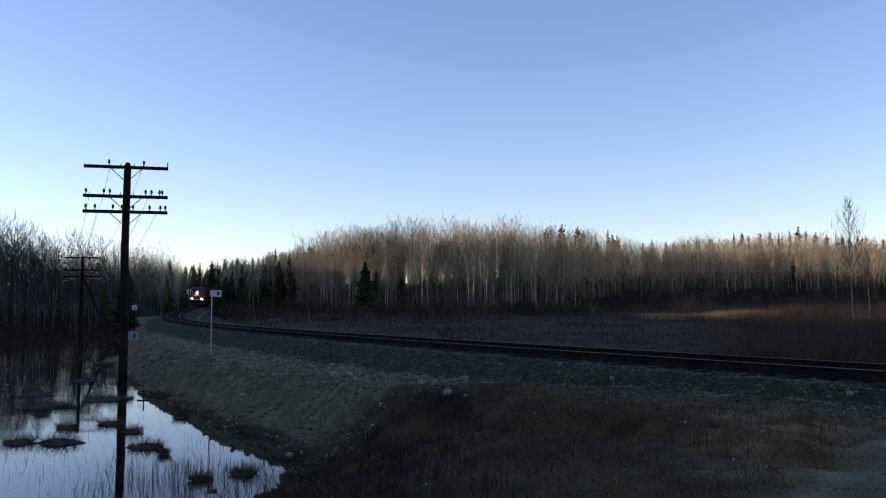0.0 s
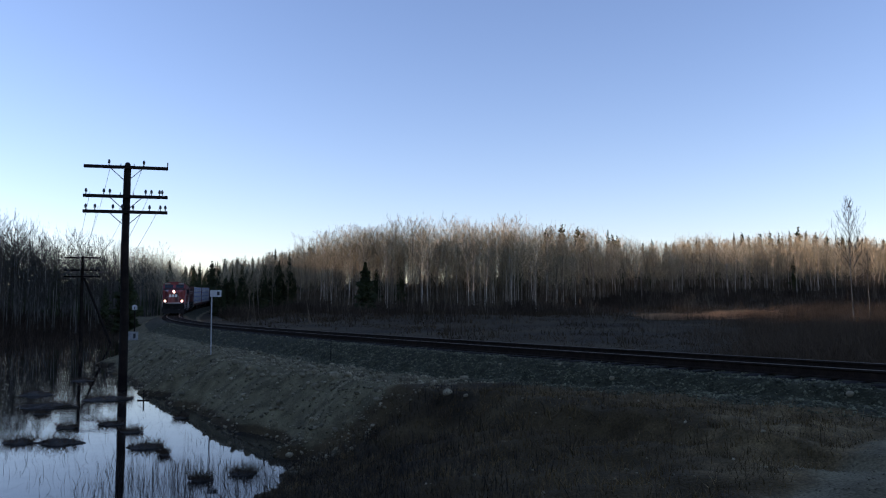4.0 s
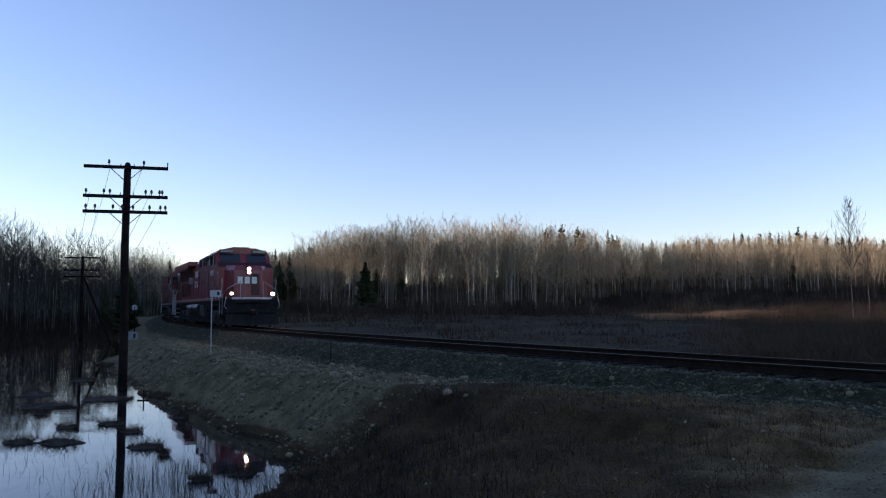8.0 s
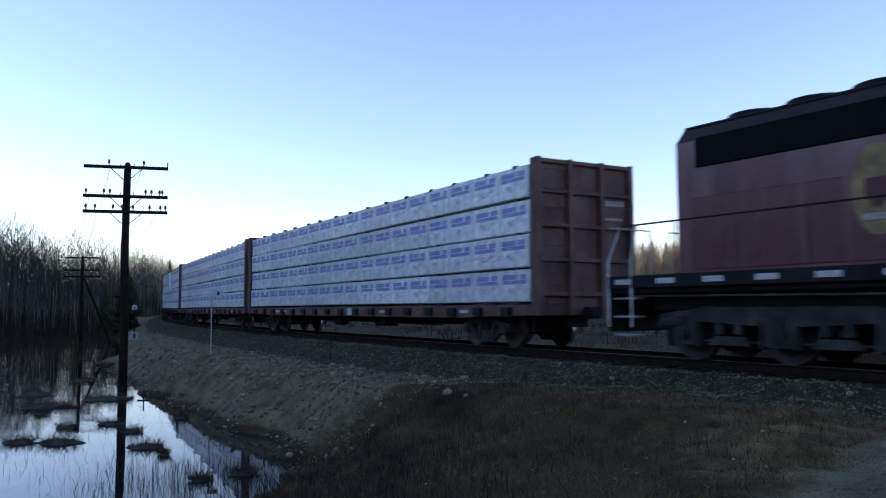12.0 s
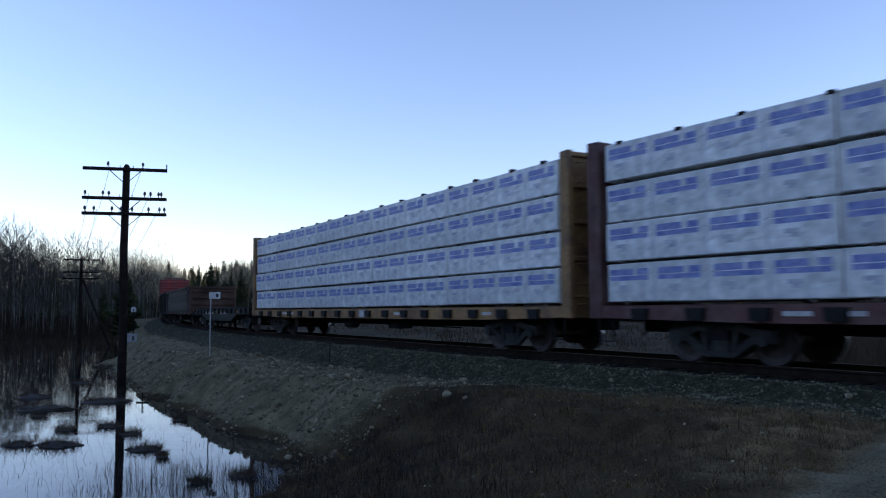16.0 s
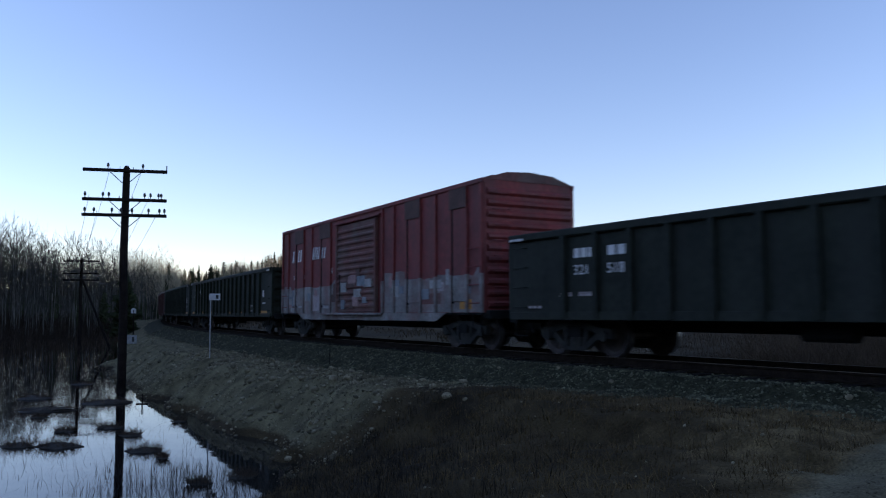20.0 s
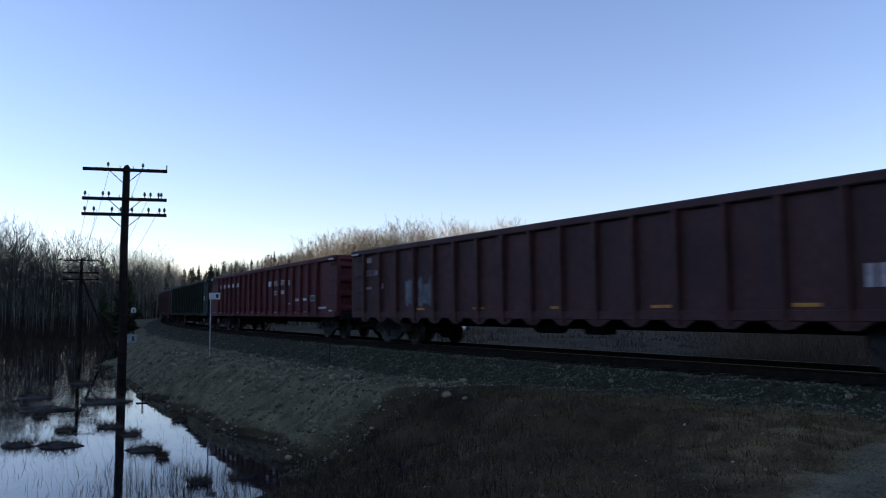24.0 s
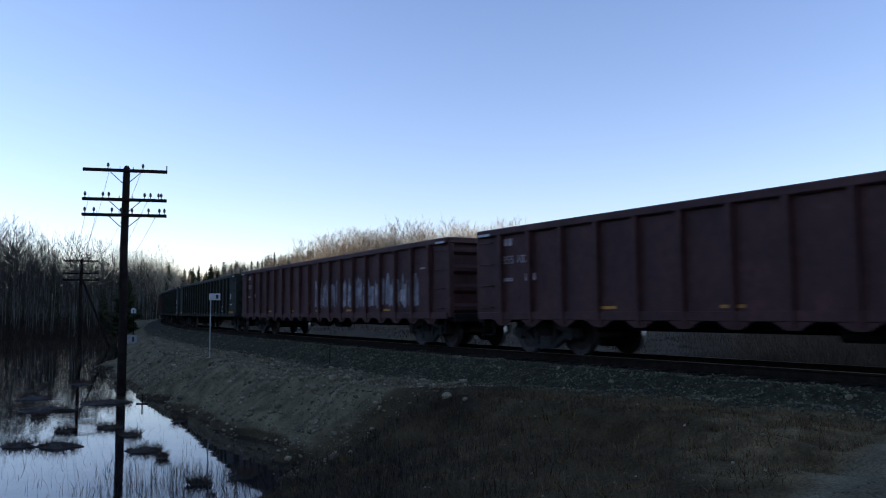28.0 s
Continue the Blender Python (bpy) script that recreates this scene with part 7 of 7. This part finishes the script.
def gondola(mid, length, top, ribs, paint, label, tc, style="tall", extra=None, group="gondolas of the train"):
    c = thing("gondola_car", label, "freight car", group=group)
    L, z0, W = length / 2, 0.83, 1.50
    bx("floor", -L + 0.05, L - 0.05, -W + 0.05, W - 0.05, 0.92, 1.0, M_UNDER, c, 0.01)
    bx("centre_sill", -L, L, -0.35, 0.35, 0.55, 0.92, M_UNDER, c, 0.03)
    for side in (1, -1):
        y0, y1 = sorted((side * W, side * (W - 0.03)))
        bx("side_panel", -L, L, y0, y1, z0, top, paint, c, 0.004)
        y0, y1 = sorted((side * (W - 0.05), side * (W + 0.09)))
        bx("top_chord", -L - 0.02, L + 0.02, y0, y1, top - 0.14, top + 0.03, paint, c, 0.025)
        y0, y1 = sorted((side * (W - 0.02), side * (W + 0.05)))
        bx("side_sill", -L, L, y0, y1, z0 - 0.04, z0 + 0.14, paint, c, 0.012)
    key = (round(top, 2), style, paint.name)
    if key not in RIBS:
        bm = bmesh.new()
        if style == "tapered":
            prism(bm, [(-0.13, top - 0.12), (0.0, top - 0.12), (0.0, z0 - 0.12), (-0.06, z0 - 0.12), (-0.10, z0 + 0.3)], -0.055, 0.055)
        else:
            prism(bm, [(-0.11, top - 0.12), (0.0, top - 0.12), (0.0, z0), (-0.07, z0), (-0.11, z0 + 0.2)], -0.06, 0.06)
        RIBS[key] = mesh_of("rib", bm, M_RIBGREY if paint is M_RUSTGREY else paint)
        bm = bmesh.new()
        side_prism(bm, [(-0.4, z0 - 0.02), (-0.12, z0 - 0.18), (0.12, z0 - 0.18), (0.4, z0 - 0.02)], -0.03, 0.0)
        RIBS[key, "gusset"] = mesh_of("gusset", bm, paint)
    first = 1.9 if ribs[1] else 0.95
    for side in (-1, 1):
        for k in range(ribs[0]):
            x = -L + first + (2 * L - 2 * first) * k / (ribs[0] - 1)
            inst("rib", RIBS[key], c, pose(x, side * W, 0, 0, 0, 0 if side < 0 else 180))
            if style == "tapered":
                inst("gusset", RIBS[key, "gusset"], c, pose(x, side * W, 0, 0, 0, 0 if side < 0 else 180))
    for e in (1, -1):
        x0, x1 = sorted((e * L, e * (L - 0.04)))
        end = bx("end_panel", x0, x1, -W + 0.03, W - 0.03, z0, top, paint, c, 0.004)
        for k in range(4):
            z = z0 + 0.25 + (top - z0 - 0.4) * k / 3.3
            bm = bmesh.new()
            side_prism(bm, [(e * L, z - 0.14), (e * (L + 0.09), z - 0.05), (e * (L + 0.09), z + 0.05), (e * L, z + 0.14)], -W + 0.06, W - 0.06)
            part("end_rib", bm, paint, end)
        x0, x1 = sorted((e * (L - 0.05), e * (L + 0.12)))
        bx("end_chord", x0, x1, -W, W, top - 0.13, top + 0.03, paint, c, 0.02)
        for y in (-W + 0.06, W - 0.06):
            bx("corner_post", *sorted((e * (L - 0.02), e * (L + 0.1))), y - 0.07, y + 0.07, z0, top, paint, c, 0.015)
        bx("end_sill", *sorted((e * (L - 0.1), e * (L + 0.22))), -1.4, 1.4, z0 - 0.12, z0 + 0.12, M_UNDER, c, 0.02)
        ladder(c, e * (L - 0.38), -W - 0.10, z0 + 0.25, top - 0.3, 4, 0.42, "x", paint)
        grab(c, [(e * (L - 0.15), -W, z0), (e * (L - 0.15), -W, 0.42), (e * (L - 0.55), -W, 0.42), (e * (L - 0.55), -W, z0)], 0.016, M_UNDER, "sill_step")
        bx("corner_flash", *sorted((e * (L - 0.55), e * (L - 0.05))), -W - 0.10, -W - 0.092, top - 0.13, top - 0.07, M_REFLECT, c, 0.002)
    bm = bmesh.new()
    rod(bm, (-1.2, -0.8, 0.62), (-0.3, -0.8, 0.62), 0.17, n=14)
    box(bm, 0.5, 1.1, -0.9, -0.45, 0.45, 0.75, 0.03)
    rod(bm, (-tc + 1.2, -0.6, 0.66), (tc - 1.2, -0.6, 0.6), 0.022, n=6)
    part("brake_gear", bm, M_UNDER, c)
    couplers(c, L + 0.33)
    for x in (tc, -tc):
        freight_truck(c, x)
    if extra:
        extra(c, L, top, -W - 0.004)
    TRAIN.append((c, mid, 2 * tc))
    return c


def flecks(c, xs, z, y, material, w=0.34, h=0.09):
    for x in xs:
        bx("reflector_strip", x, x + w, y - 0.006, y, z, z + h, material, c, 0.002)


def small_print(c, spots, y, material=None):
    for x, z, w, h, n in spots:
        bars(c, x, x + w, z, z + h, y - 0.002, material or M_LETTEROLD, n, 0.3)


def marks_brown(c, L, top, y):
    graffiti(c, -3.9, -1.9, 1.0, 2.2, y - 0.003, 3, 3)
    graffiti(c, -0.9, 3.2, 0.95, 2.3, y - 0.003, 4, 5)
    bx("stencil_panel", -7.5, -6.9, y - 0.004, y, 1.95, 2.3, M_RUSTGREY, c, 0.002)
    letters(c, "36738", -7.75, 1.72, 0.18, y - 0.004, M_LETTER, 1.0)
    flecks(c, (-6.5, 4.1), 0.96, y, M_RUSTGREY)


def marks_grey(c, L, top, y):
    bars(c, -6.05, -5.4, 2.12, 2.32, y - 0.002, M_LETTER, 3, 0.25)
    bars(c, -5.05, -4.5, 2.12, 2.32, y - 0.002, M_LETTER, 2, 0.25)
    letters(c, "321", -6.05, 1.76, 0.21, y - 0.004, M_LETTER, 1.1)
    letters(c, "518", -5.05, 1.76, 0.21, y - 0.004, M_LETTER, 1.1)
    small_print(c, ((-6.5, 1.3, 0.4, 0.09, 3), (-5.9, 1.3, 0.4, 0.09, 3), (-7.6, 1.05, 0.5, 0.06, 3), (1.4, 1.3, 0.6, 0.1, 3), (1.6, 0.95, 0.5, 0.07, 2), (6.0, 1.2, 0.6, 0.06, 4)), y)


def marks_black(c, L, top, y):
    small_print(c, ((-L + 1.2, 2.3, 0.36, 0.2, 4), (-L + 1.2, 1.95, 0.4, 0.18, 4), (-L + 1.25, 1.5, 0.34, 0.3, 2), (-L + 3.0, 2.2, 0.14, 0.3, 1), (L - 1.5, 1.7, 0.25, 0.3, 2), (L - 1.5, 1.4, 0.5, 0.05, 5)), y, M_LETTER)
    flecks(c, (-6.2, -3.6, -1.0, 1.6, 4.2), 0.96, y, M_ORANGE, 0.4)
    bx("orange_strip", L - 1.75, L - 0.65, y - 0.008, y, 0.97, 1.08, M_ORANGE, c, 0.002)
    bx("orange_strip", -L + 0.4, -L + 1.1, y - 0.008, y, 0.97, 1.08, M_ORANGE, c, 0.002)
    bx("placard", 6.4, 7.0, y - 0.008, y, 1.05, 1.36, M_RAILING, c, 0.002)
    bx("placard_middle", 6.48, 6.92, y - 0.012, y - 0.006, 1.12, 1.29, M_GREENBLK, c, 0.002)
    bx("placard", 3.1, 3.3, y - 0.008, y, 1.0, 1.14, M_STEPW, c, 0.002)
    for x in (-4.9, -2.2, 5.0):
        bx("white_strip", x, x + 0.3, y - 0.008, y, 0.93, 0.98, M_REFLECT, c, 0.002)


def marks_black_numbered(c, L, top, y):
    """The black car whose number stands on its second panel, with a pale dome mark."""
    bars(c, -L + 2.05, -L + 2.85, 2.48, 2.66, y - 0.002, M_LETTEROLD, 4, 0.2)
    letters(c, "31671", -L + 2.02, 2.0, 0.2, y - 0.004, M_LETTER, 1.0)
    bars(c, -L + 2.1, -L + 2.75, 1.5, 1.84, y - 0.002, M_LETTEROLD, 4, 0.6)
    small_print(c, ((-L + 2.05, 1.16, 0.8, 0.05, 5), (-L + 2.05, 1.02, 0.8, 0.05, 5), (L - 1.5, 1.7, 0.25, 0.3, 2)), y, M_LETTER)
    bm = bmesh.new()
    side_prism(bm, [(-L + 1.15 + 0.24 * math.cos(a), 1.42 + 0.3 * math.sin(a)) for a in np.linspace(0, math.pi, 11)], y - 0.006, y)
    part("dome_mark", bm, M_LETTEROLD, c)
    bx("orange_strip", -L + 0.5, -L + 1.35, y - 0.008, y, 0.97, 1.09, M_ORANGE, c, 0.002)
    for x in (-6.2, -3.6, -1.0, 1.6, 4.2):
        bx("orange_strip", x, x + 0.45, y - 0.008, y, 1.0, 1.11, M_ORANGE, c, 0.002)
    bx("placard", -L + 4.6, -L + 5.0, y - 0.008, y, 2.3, 2.55, M_RAILING, c, 0.002)
    bx("placard_middle", -L + 4.64, -L + 4.96, y - 0.012, y - 0.006, 2.34, 2.51, M_GREENBLK, c, 0.002)


def marks_maroon(c, L, top, y, number="355 102"):
    bars(c, -L + 1.0, -L + 1.35, 2.55, 2.72, y - 0.002, M_LETTEROLD, 2, 0.2)
    letters(c, number, -L + 0.95, 2.12, 0.19, y - 0.004, M_LETTEROLD, 1.1)
    small_print(c, ((-L + 1.0, 1.7, 0.35, 0.08, 3), (-L + 1.8, 1.7, 0.4, 0.16, 3), (L - 2.9, 1.3, 0.4, 0.35, 2), (L - 1.6, 2.2, 0.3, 0.05, 3)), y)
    flecks(c, (-6.0, -3.0, 0.1, 3.1, 6.1), 1.02, y, M_ORANGE, 0.5, 0.06)


def marks_tagged(c, L, top, y):
    marks_maroon(c, L, top, y)
    graffiti(c, 0.0, 8.6, 1.1, 2.2, y - 0.003, 9, 11)


def marks_tagged_low(c, L, top, y):
    marks_maroon(c, L, top, y, "355 347")
    for x0, x1 in ((-L + 3.25, -L + 4.1), (-L + 4.35, -L + 5.15)):
        graffiti(c, x0, x1, 1.1, 2.05, y - 0.003, int(x0 * 10), 1).data.materials[0] = M_PALETAG


def marks_red(c, L, top, y):
    bars(c, -8.1, -3.6, 2.28, 2.46, y - 0.002, M_LETTER, 18, 0.22)
    bars(c, 1.55, 2.1, 2.12, 2.34, y - 0.002, M_LETTER, 2, 0.2)
    letters(c, "355", 2.45, 2.12, 0.22, y - 0.004, M_LETTER, 1.2)
    letters(c, "077", 3.45, 2.12, 0.22, y - 0.004, M_LETTER, 1.2)
    small_print(c, ((2.5, 1.84, 0.4, 0.07, 3), (2.5, 1.72, 0.35, 0.07, 3), (3.5, 1.74, 0.45, 0.16, 3), (4.55, 2.1, 0.2, 0.2, 1), (4.6, 1.3, 0.2, 0.06, 2), (5.5, 1.42, 0.5, 0.1, 3), (6.5, 1.42, 0.5, 0.1, 4), (L - 1.9, 1.1, 0.9, 0.07, 6), (L - 0.8, 1.0, 0.5, 0.05, 1)), y, M_LETTER)
    for k in range(13):
        bx("reflector_strip", -9.6 + k * 1.35, -9.25 + k * 1.35, y - 0.006, y, 0.93, 1.0, M_REFLECT, c, 0.002)
    bx("placard", 7.35, 7.95, y - 0.008, y, 1.38, 1.62, M_RAILING, c, 0.002)
    bx("placard_middle", 7.45, 7.85, y - 0.012, y - 0.006, 1.43, 1.57, M_GREENPATCH, c, 0.002)


gondola(-60.1, 16.4, 2.70, (15, True), M_RUSTGREY, "rusty brown gondola car covered in worn graffiti", 6.5, extra=marks_brown)
gondola(-77.35, 16.4, 2.74, (14, True), M_GREYGREEN, "dark grey-green gondola car with white road number", 6.5, extra=marks_grey)
LONG = ((M_GREENBLK, marks_black, "long black gondola car with orange reflector strips", "tall"),
        (M_GREENBLK, marks_black, "long black gondola car with orange reflector strips", "tall"),
        (M_MAROON, marks_tagged_low, "long maroon gondola car with graffiti at one end", "tapered"),
        (M_BRIGHTRED, marks_red, "long clean red gondola car with white lettering", "tall"),
        (M_GREENBLK, marks_black_numbered, "long black gondola car with white number and pale dome mark", "tall"),
        (M_MAROON, marks_maroon, "long dull maroon gondola car with tapered ribs", "tapered"),
        (M_MAROON, marks_tagged, "long maroon gondola car with pale graffiti along it", "tapered"),
        (M_GREENBLK, marks_black, "long black gondola car with orange reflector strips", "tall"),
        (M_GREENBLK, marks_black, "long black gondola car with orange reflector strips", "tall"),
        (M_MAROON, marks_maroon, "long dull maroon gondola car with tapered ribs", "tapered"),
        (M_GREENBLK, marks_black, "long black gondola car with orange reflector strips", "tall"),
        (M_MAROON, marks_maroon, "long dull maroon gondola car with tapered ribs", "tapered"))
for k, (paint, marks, lab, style) in enumerate(LONG):
    gondola(-113.8 - 21.78 * k, 20.35, 2.96, (18, style == "tall"), paint, lab, 8.2, style, marks)


# ---------------------------------------------------------------- boxcar
def boxcar(mid):
    c = thing("boxcar", "weathered red boxcar with patched grey lower sides", "freight car")
    L, W, z0, ze = 7.78, 1.44, 0.96, 4.36
    for side in (1, -1):
        bx("side_wall", -L, L, *sorted((side * W, side * (W - 0.04))), z0, ze, M_BOXRED, c, 0.004)
        bx("side_sill", -L + 2.4, L - 2.5, *sorted((side * W, side * (W - 0.03))), 0.72, z0, M_BOXGREY, c, 0.01)
        bm = bmesh.new()
        for k in (-1, 1):
            side_prism(bm, [(k * (L - 2.5) - 0.02 * k, 0.72), (k * (L - 2.5) - 0.02 * k, z0), (k * (L - 1.9), z0)], *sorted((side * W, side * (W - 0.03))))
        part("sill_gusset", bm, M_BOXGREY, c)
        bx("eave", -L - 0.03, L + 0.03, *sorted((side * (W - 0.06), side * (W + 0.05))), ze - 0.1, ze + 0.03, M_BOXRED, c, 0.02)
    rb = bmesh.new()
    prism(rb, [(-0.06, ze - 0.1), (0, ze - 0.1), (0, z0), (-0.06, z0)], -0.05, 0.05)
    rm = mesh_of("rib", rb, M_BOXRED)
    lo = bmesh.new()
    prism(lo, [(-0.066, z0 + 1.0), (0, z0 + 1.0), (0, z0), (-0.066, z0)], -0.054, 0.054)
    lm = mesh_of("rib_band", lo, M_BOXGREY)
    for side in (-1, 1):
        for x in (-7.7, -7.0, -6.1, -5.2, -4.3, -3.35, -2.4, 1.95, 2.75, 3.6, 4.45, 5.35, 6.2, 7.0, 7.7):
            m = pose(x, side * W, 0, 0, 0, 0 if side < 0 else 180)
            r = inst("rib", rm, c, m)
            inst("rib_band", lm, r)
    # grey band with a ragged upper edge
    rnd = random.Random(5)
    for a, b, zt in ((-7.72, -1.85, 1.98), (2.05, 7.72, 2.05)):
        bm = bmesh.new()
        n = 26
        lowv, upv = [], []
        step = 0.0
        for k in range(n + 1):
            x = a + (b - a) * k / n
            if k % 5 == 0:
                step = rnd.uniform(-0.14, 0.16)
            lowv.append(bm.verts.new((x, -W - 0.004, z0 + 0.01)))
            upv.append(bm.verts.new((x, -W - 0.004, zt + step + rnd.uniform(-0.025, 0.025))))
        for k in range(n):
            bm.faces.new((lowv[k], lowv[k + 1], upv[k + 1], upv[k]))
        part("primer_band", bm, M_BOXGREY, c, "patchy grey primer")
    # sliding door
    d = bx("sliding_door", -1.68, 1.62, -W - 0.085, -W - 0.01, 1.0, 4.02, M_DOORMIX, c, 0.015)
    for k in range(13):
        z = 1.2 + k * 0.215
        bm = bmesh.new()
        prism(bm, [(-W - 0.085, z - 0.07), (-W - 0.13, z - 0.025), (-W - 0.13, z + 0.025), (-W - 0.085, z + 0.07)], -1.55, 1.5)
        part("door_corrugation", bm, M_DOORMIX, d)
    for x in (-1.62, 1.56):
        bx("door_post", x - 0.06, x + 0.06, -W - 0.14, -W - 0.085, 1.0, 4.02, M_DOORMIX, d, 0.01)
    grab(d, [(-1.2, -W - 0.17, 1.4), (-1.2, -W - 0.17, 2.3)], 0.018, M_UNDER, "door_handle")
    for z in (0.9, 4.06):
        bx("door_track", -3.2 if z < 1 else -1.8, 1.9, -W - 0.15, -W, z, z + 0.07, M_BOXRED if z > 1 else M_BOXGREY, c, 0.01)
    # roof and ends
    bm = bmesh.new()
    prism(bm, [(-W - 0.03, ze), (W + 0.03, ze), (0.75, ze + 0.22), (0, ze + 0.27), (-0.75, ze + 0.22)], -L - 0.02, L + 0.02)
    roof = part("roof", bm, M_DOORMIX, c)
    for k in range(14):
        x = -L + 0.6 + k * 1.1
        bm = bmesh.new()
        prism(bm, [(-W - 0.02, ze + 0.01), (-0.75, ze + 0.25), (0, ze + 0.30), (0.75, ze + 0.25), (W + 0.02, ze + 0.01), (0, ze + 0.2)], x - 0.03, x + 0.03)
        part("roof_seam", bm, M_DOORMIX, roof)
    for e in (1, -1):
        end = bx("end_wall", *sorted((e * L, e * (L - 0.04))), -W + 0.04, W - 0.04, z0, ze + 0.02, M_BOXRED, c, 0.004)
        for k in range(11):
            z = z0 + 0.2 + k * 0.29
            bm = bmesh.new()
            side_prism(bm, [(e * L, z - 0.1), (e * (L + 0.07), z - 0.03), (e * (L + 0.07), z + 0.03), (e * L, z + 0.1)], -W + 0.1, W - 0.1)
            part("end_rib", bm, M_BOXRED, end)
        ladder(end, e * (L + 0.12), -0.95, 1.2, 4.0, 8, 0.45, "y", M_BOXRED)
        ladder(c, e * (L - 0.4), -W - 0.1, 1.2, 2.6, 4, 0.42, "x", M_BOXRED)
        bx("end_sill", *sorted((e * (L - 0.1), e * (L + 0.2))), -1.4, 1.4, 0.8, 1.02, M_UNDER, c, 0.02)
        grab(c, [(e * (L - 0.15), -W, z0), (e * (L - 0.15), -W, 0.42), (e * (L - 0.55), -W, 0.42), (e * (L - 0.55), -W, z0)], 0.016, M_UNDER, "sill_step")
    bx("floor", -L, L, -W + 0.04, W - 0.04, 0.9, 0.97, M_UNDER, c, 0.01)
    bx("centre_sill", -L, L, -0.35, 0.35, 0.5, 0.9, M_UNDER, c, 0.03)
    for a, b in ((-6.42, -6.3), (-6.18, -6.1), (-5.78, -5.66), (-5.54, -5.42), (-4.15, -4.05), (-3.95, -3.86), (-3.74, -3.65), (-3.55, -3.47), (-3.2, -3.12), (-2.98, -2.88)):
        bars(c, a, b, 3.0, 3.4 if a > -3.5 else 3.46, -W - 0.045, M_LETTER, 1, 0.0, slant=0.05)
    for x0, x1 in ((-6.1, -5.2), (-3.35, -2.4), (3.6, 4.45), (6.2, 7.0)):
        bx("roof_patch", x0 - 0.04, x1 + 0.04, -W - 0.072, -W, 3.72, ze - 0.1, M_PATCHES[3], c, 0.006, "brown patch plate under the eave")
        bx("side_door", x0 + 0.03, x1 - 0.03, -W - 0.035, -W, 1.25, 3.72, M_BOXRED, c, 0.012)
        bx("side_door_foot", x0 + 0.03, x1 - 0.03, -W - 0.04, -W, 1.25, 1.95, M_BOXGREY, c, 0.012)
        bx("door_edge", x0 + 0.05, x0 + 0.1, -W - 0.05, -W, 1.2, 3.72, M_UNDER, c, 0.004)
    rnd = random.Random(11)
    for k in range(34):
        x = -7.6 + 5.6 * rnd.random() if k < 22 else 2.2 + 5.0 * rnd.random()
        z, w, h = rnd.uniform(1.0, 1.75), rnd.uniform(0.25, 0.9), rnd.uniform(0.15, 0.45)
        bx("paint_patch", x, x + w, -W - 0.009 - 0.0004 * k, -W - 0.003, z, z + h, M_PATCHES[(0, 1, 2, 0, 1, 0, 3)[k % 7]], c, 0.001)
    for k in range(12):
        x, z = rnd.uniform(-1.5, 0.8), rnd.uniform(1.05, 2.2)
        bx("door_patch", x, x + rnd.uniform(0.3, 0.7), -W - 0.131 - 0.0006 * k, -W - 0.08, z, z + rnd.uniform(0.15, 0.35), M_PATCHES[(1, 3, 2, 0)[k % 4]], d, 0.001)
    small_print(c, ((-6.4, 2.3, 0.5, 0.16, 3), (-5.6, 2.3, 0.5, 0.16, 3), (-2.6, 2.4, 0.4, 0.2, 2)), -W - 0.008)
    bx("placard", 5.2, 5.75, -W - 0.012, -W - 0.004, 1.55, 1.8, M_LETTEROLD, c, 0.002)
    bx("placard_middle", 5.27, 5.68, -W - 0.016, -W - 0.010, 1.62, 1.73, M_BOXGREY, c, 0.002)
    for x, z, w, h, m in ((6.6, 1.05, 0.6, 0.25, M_ORANGE), (3.4, 1.6, 0.8, 0.2, M_LETTEROLD), (-6.9, 1.2, 1.0, 0.5, M_LETTEROLD), (-4.4, 1.05, 0.9, 0.6, M_LETTEROLD), (4.4, 1.2, 1.2, 0.3, M_DOORMIX)):
        bx("paint_patch", x, x + w, -W - 0.008, -W - 0.005, z, z + h, m, c, 0.001)
    couplers(c, L + 0.4)
    for x in (6.2, -6.2):
        freight_truck(c, x)
    TRAIN.append((c, mid, 12.4))


boxcar(-94.5)
# ---------------------------------------------------------------- movement
SPEED = 18.25


def run_pose(s, base):
    a, b = line_at(s - base / 2), line_at(s + base / 2)
    d = b - a
    return Matrix.Translation((a + b) / 2) @ Matrix.Rotation(math.atan2(d.y, d.x), 4, "Z") @ Matrix.Rotation(-math.atan2(d.z, math.hypot(d.x, d.y)), 4, "Y")


def motions():
    start = {}
    for car, s, base in TRAIN:
        walk(car, [(t * 0.5, run_pose(s + SPEED * (t * 0.5 - 15), base)) for t in range(0, 57)])
        start[car] = s
    # wheels turn while their car rolls through the near stretch of the line
    for w, place, r, car in WHEELS:
        a = max(0, int(30 * (15 + (-75 - start[car]) / SPEED)))
        b = min(840, int(30 * (15 + (26 - start[car]) / SPEED)))
        step = SPEED / 30 / r
        frames = [0] + list(range(max(a, 1), b)) + [840] if b > a else [0, 840]
        rows, turn = [], 0.0
        for k, f in enumerate(frames):
            if k and f - frames[k - 1] == 1:
                turn += step
            rows.append((f / 30, Matrix.Translation(place) @ Matrix.Rotation(turn, 4, "Y")))
        walk(w, rows)


motions()
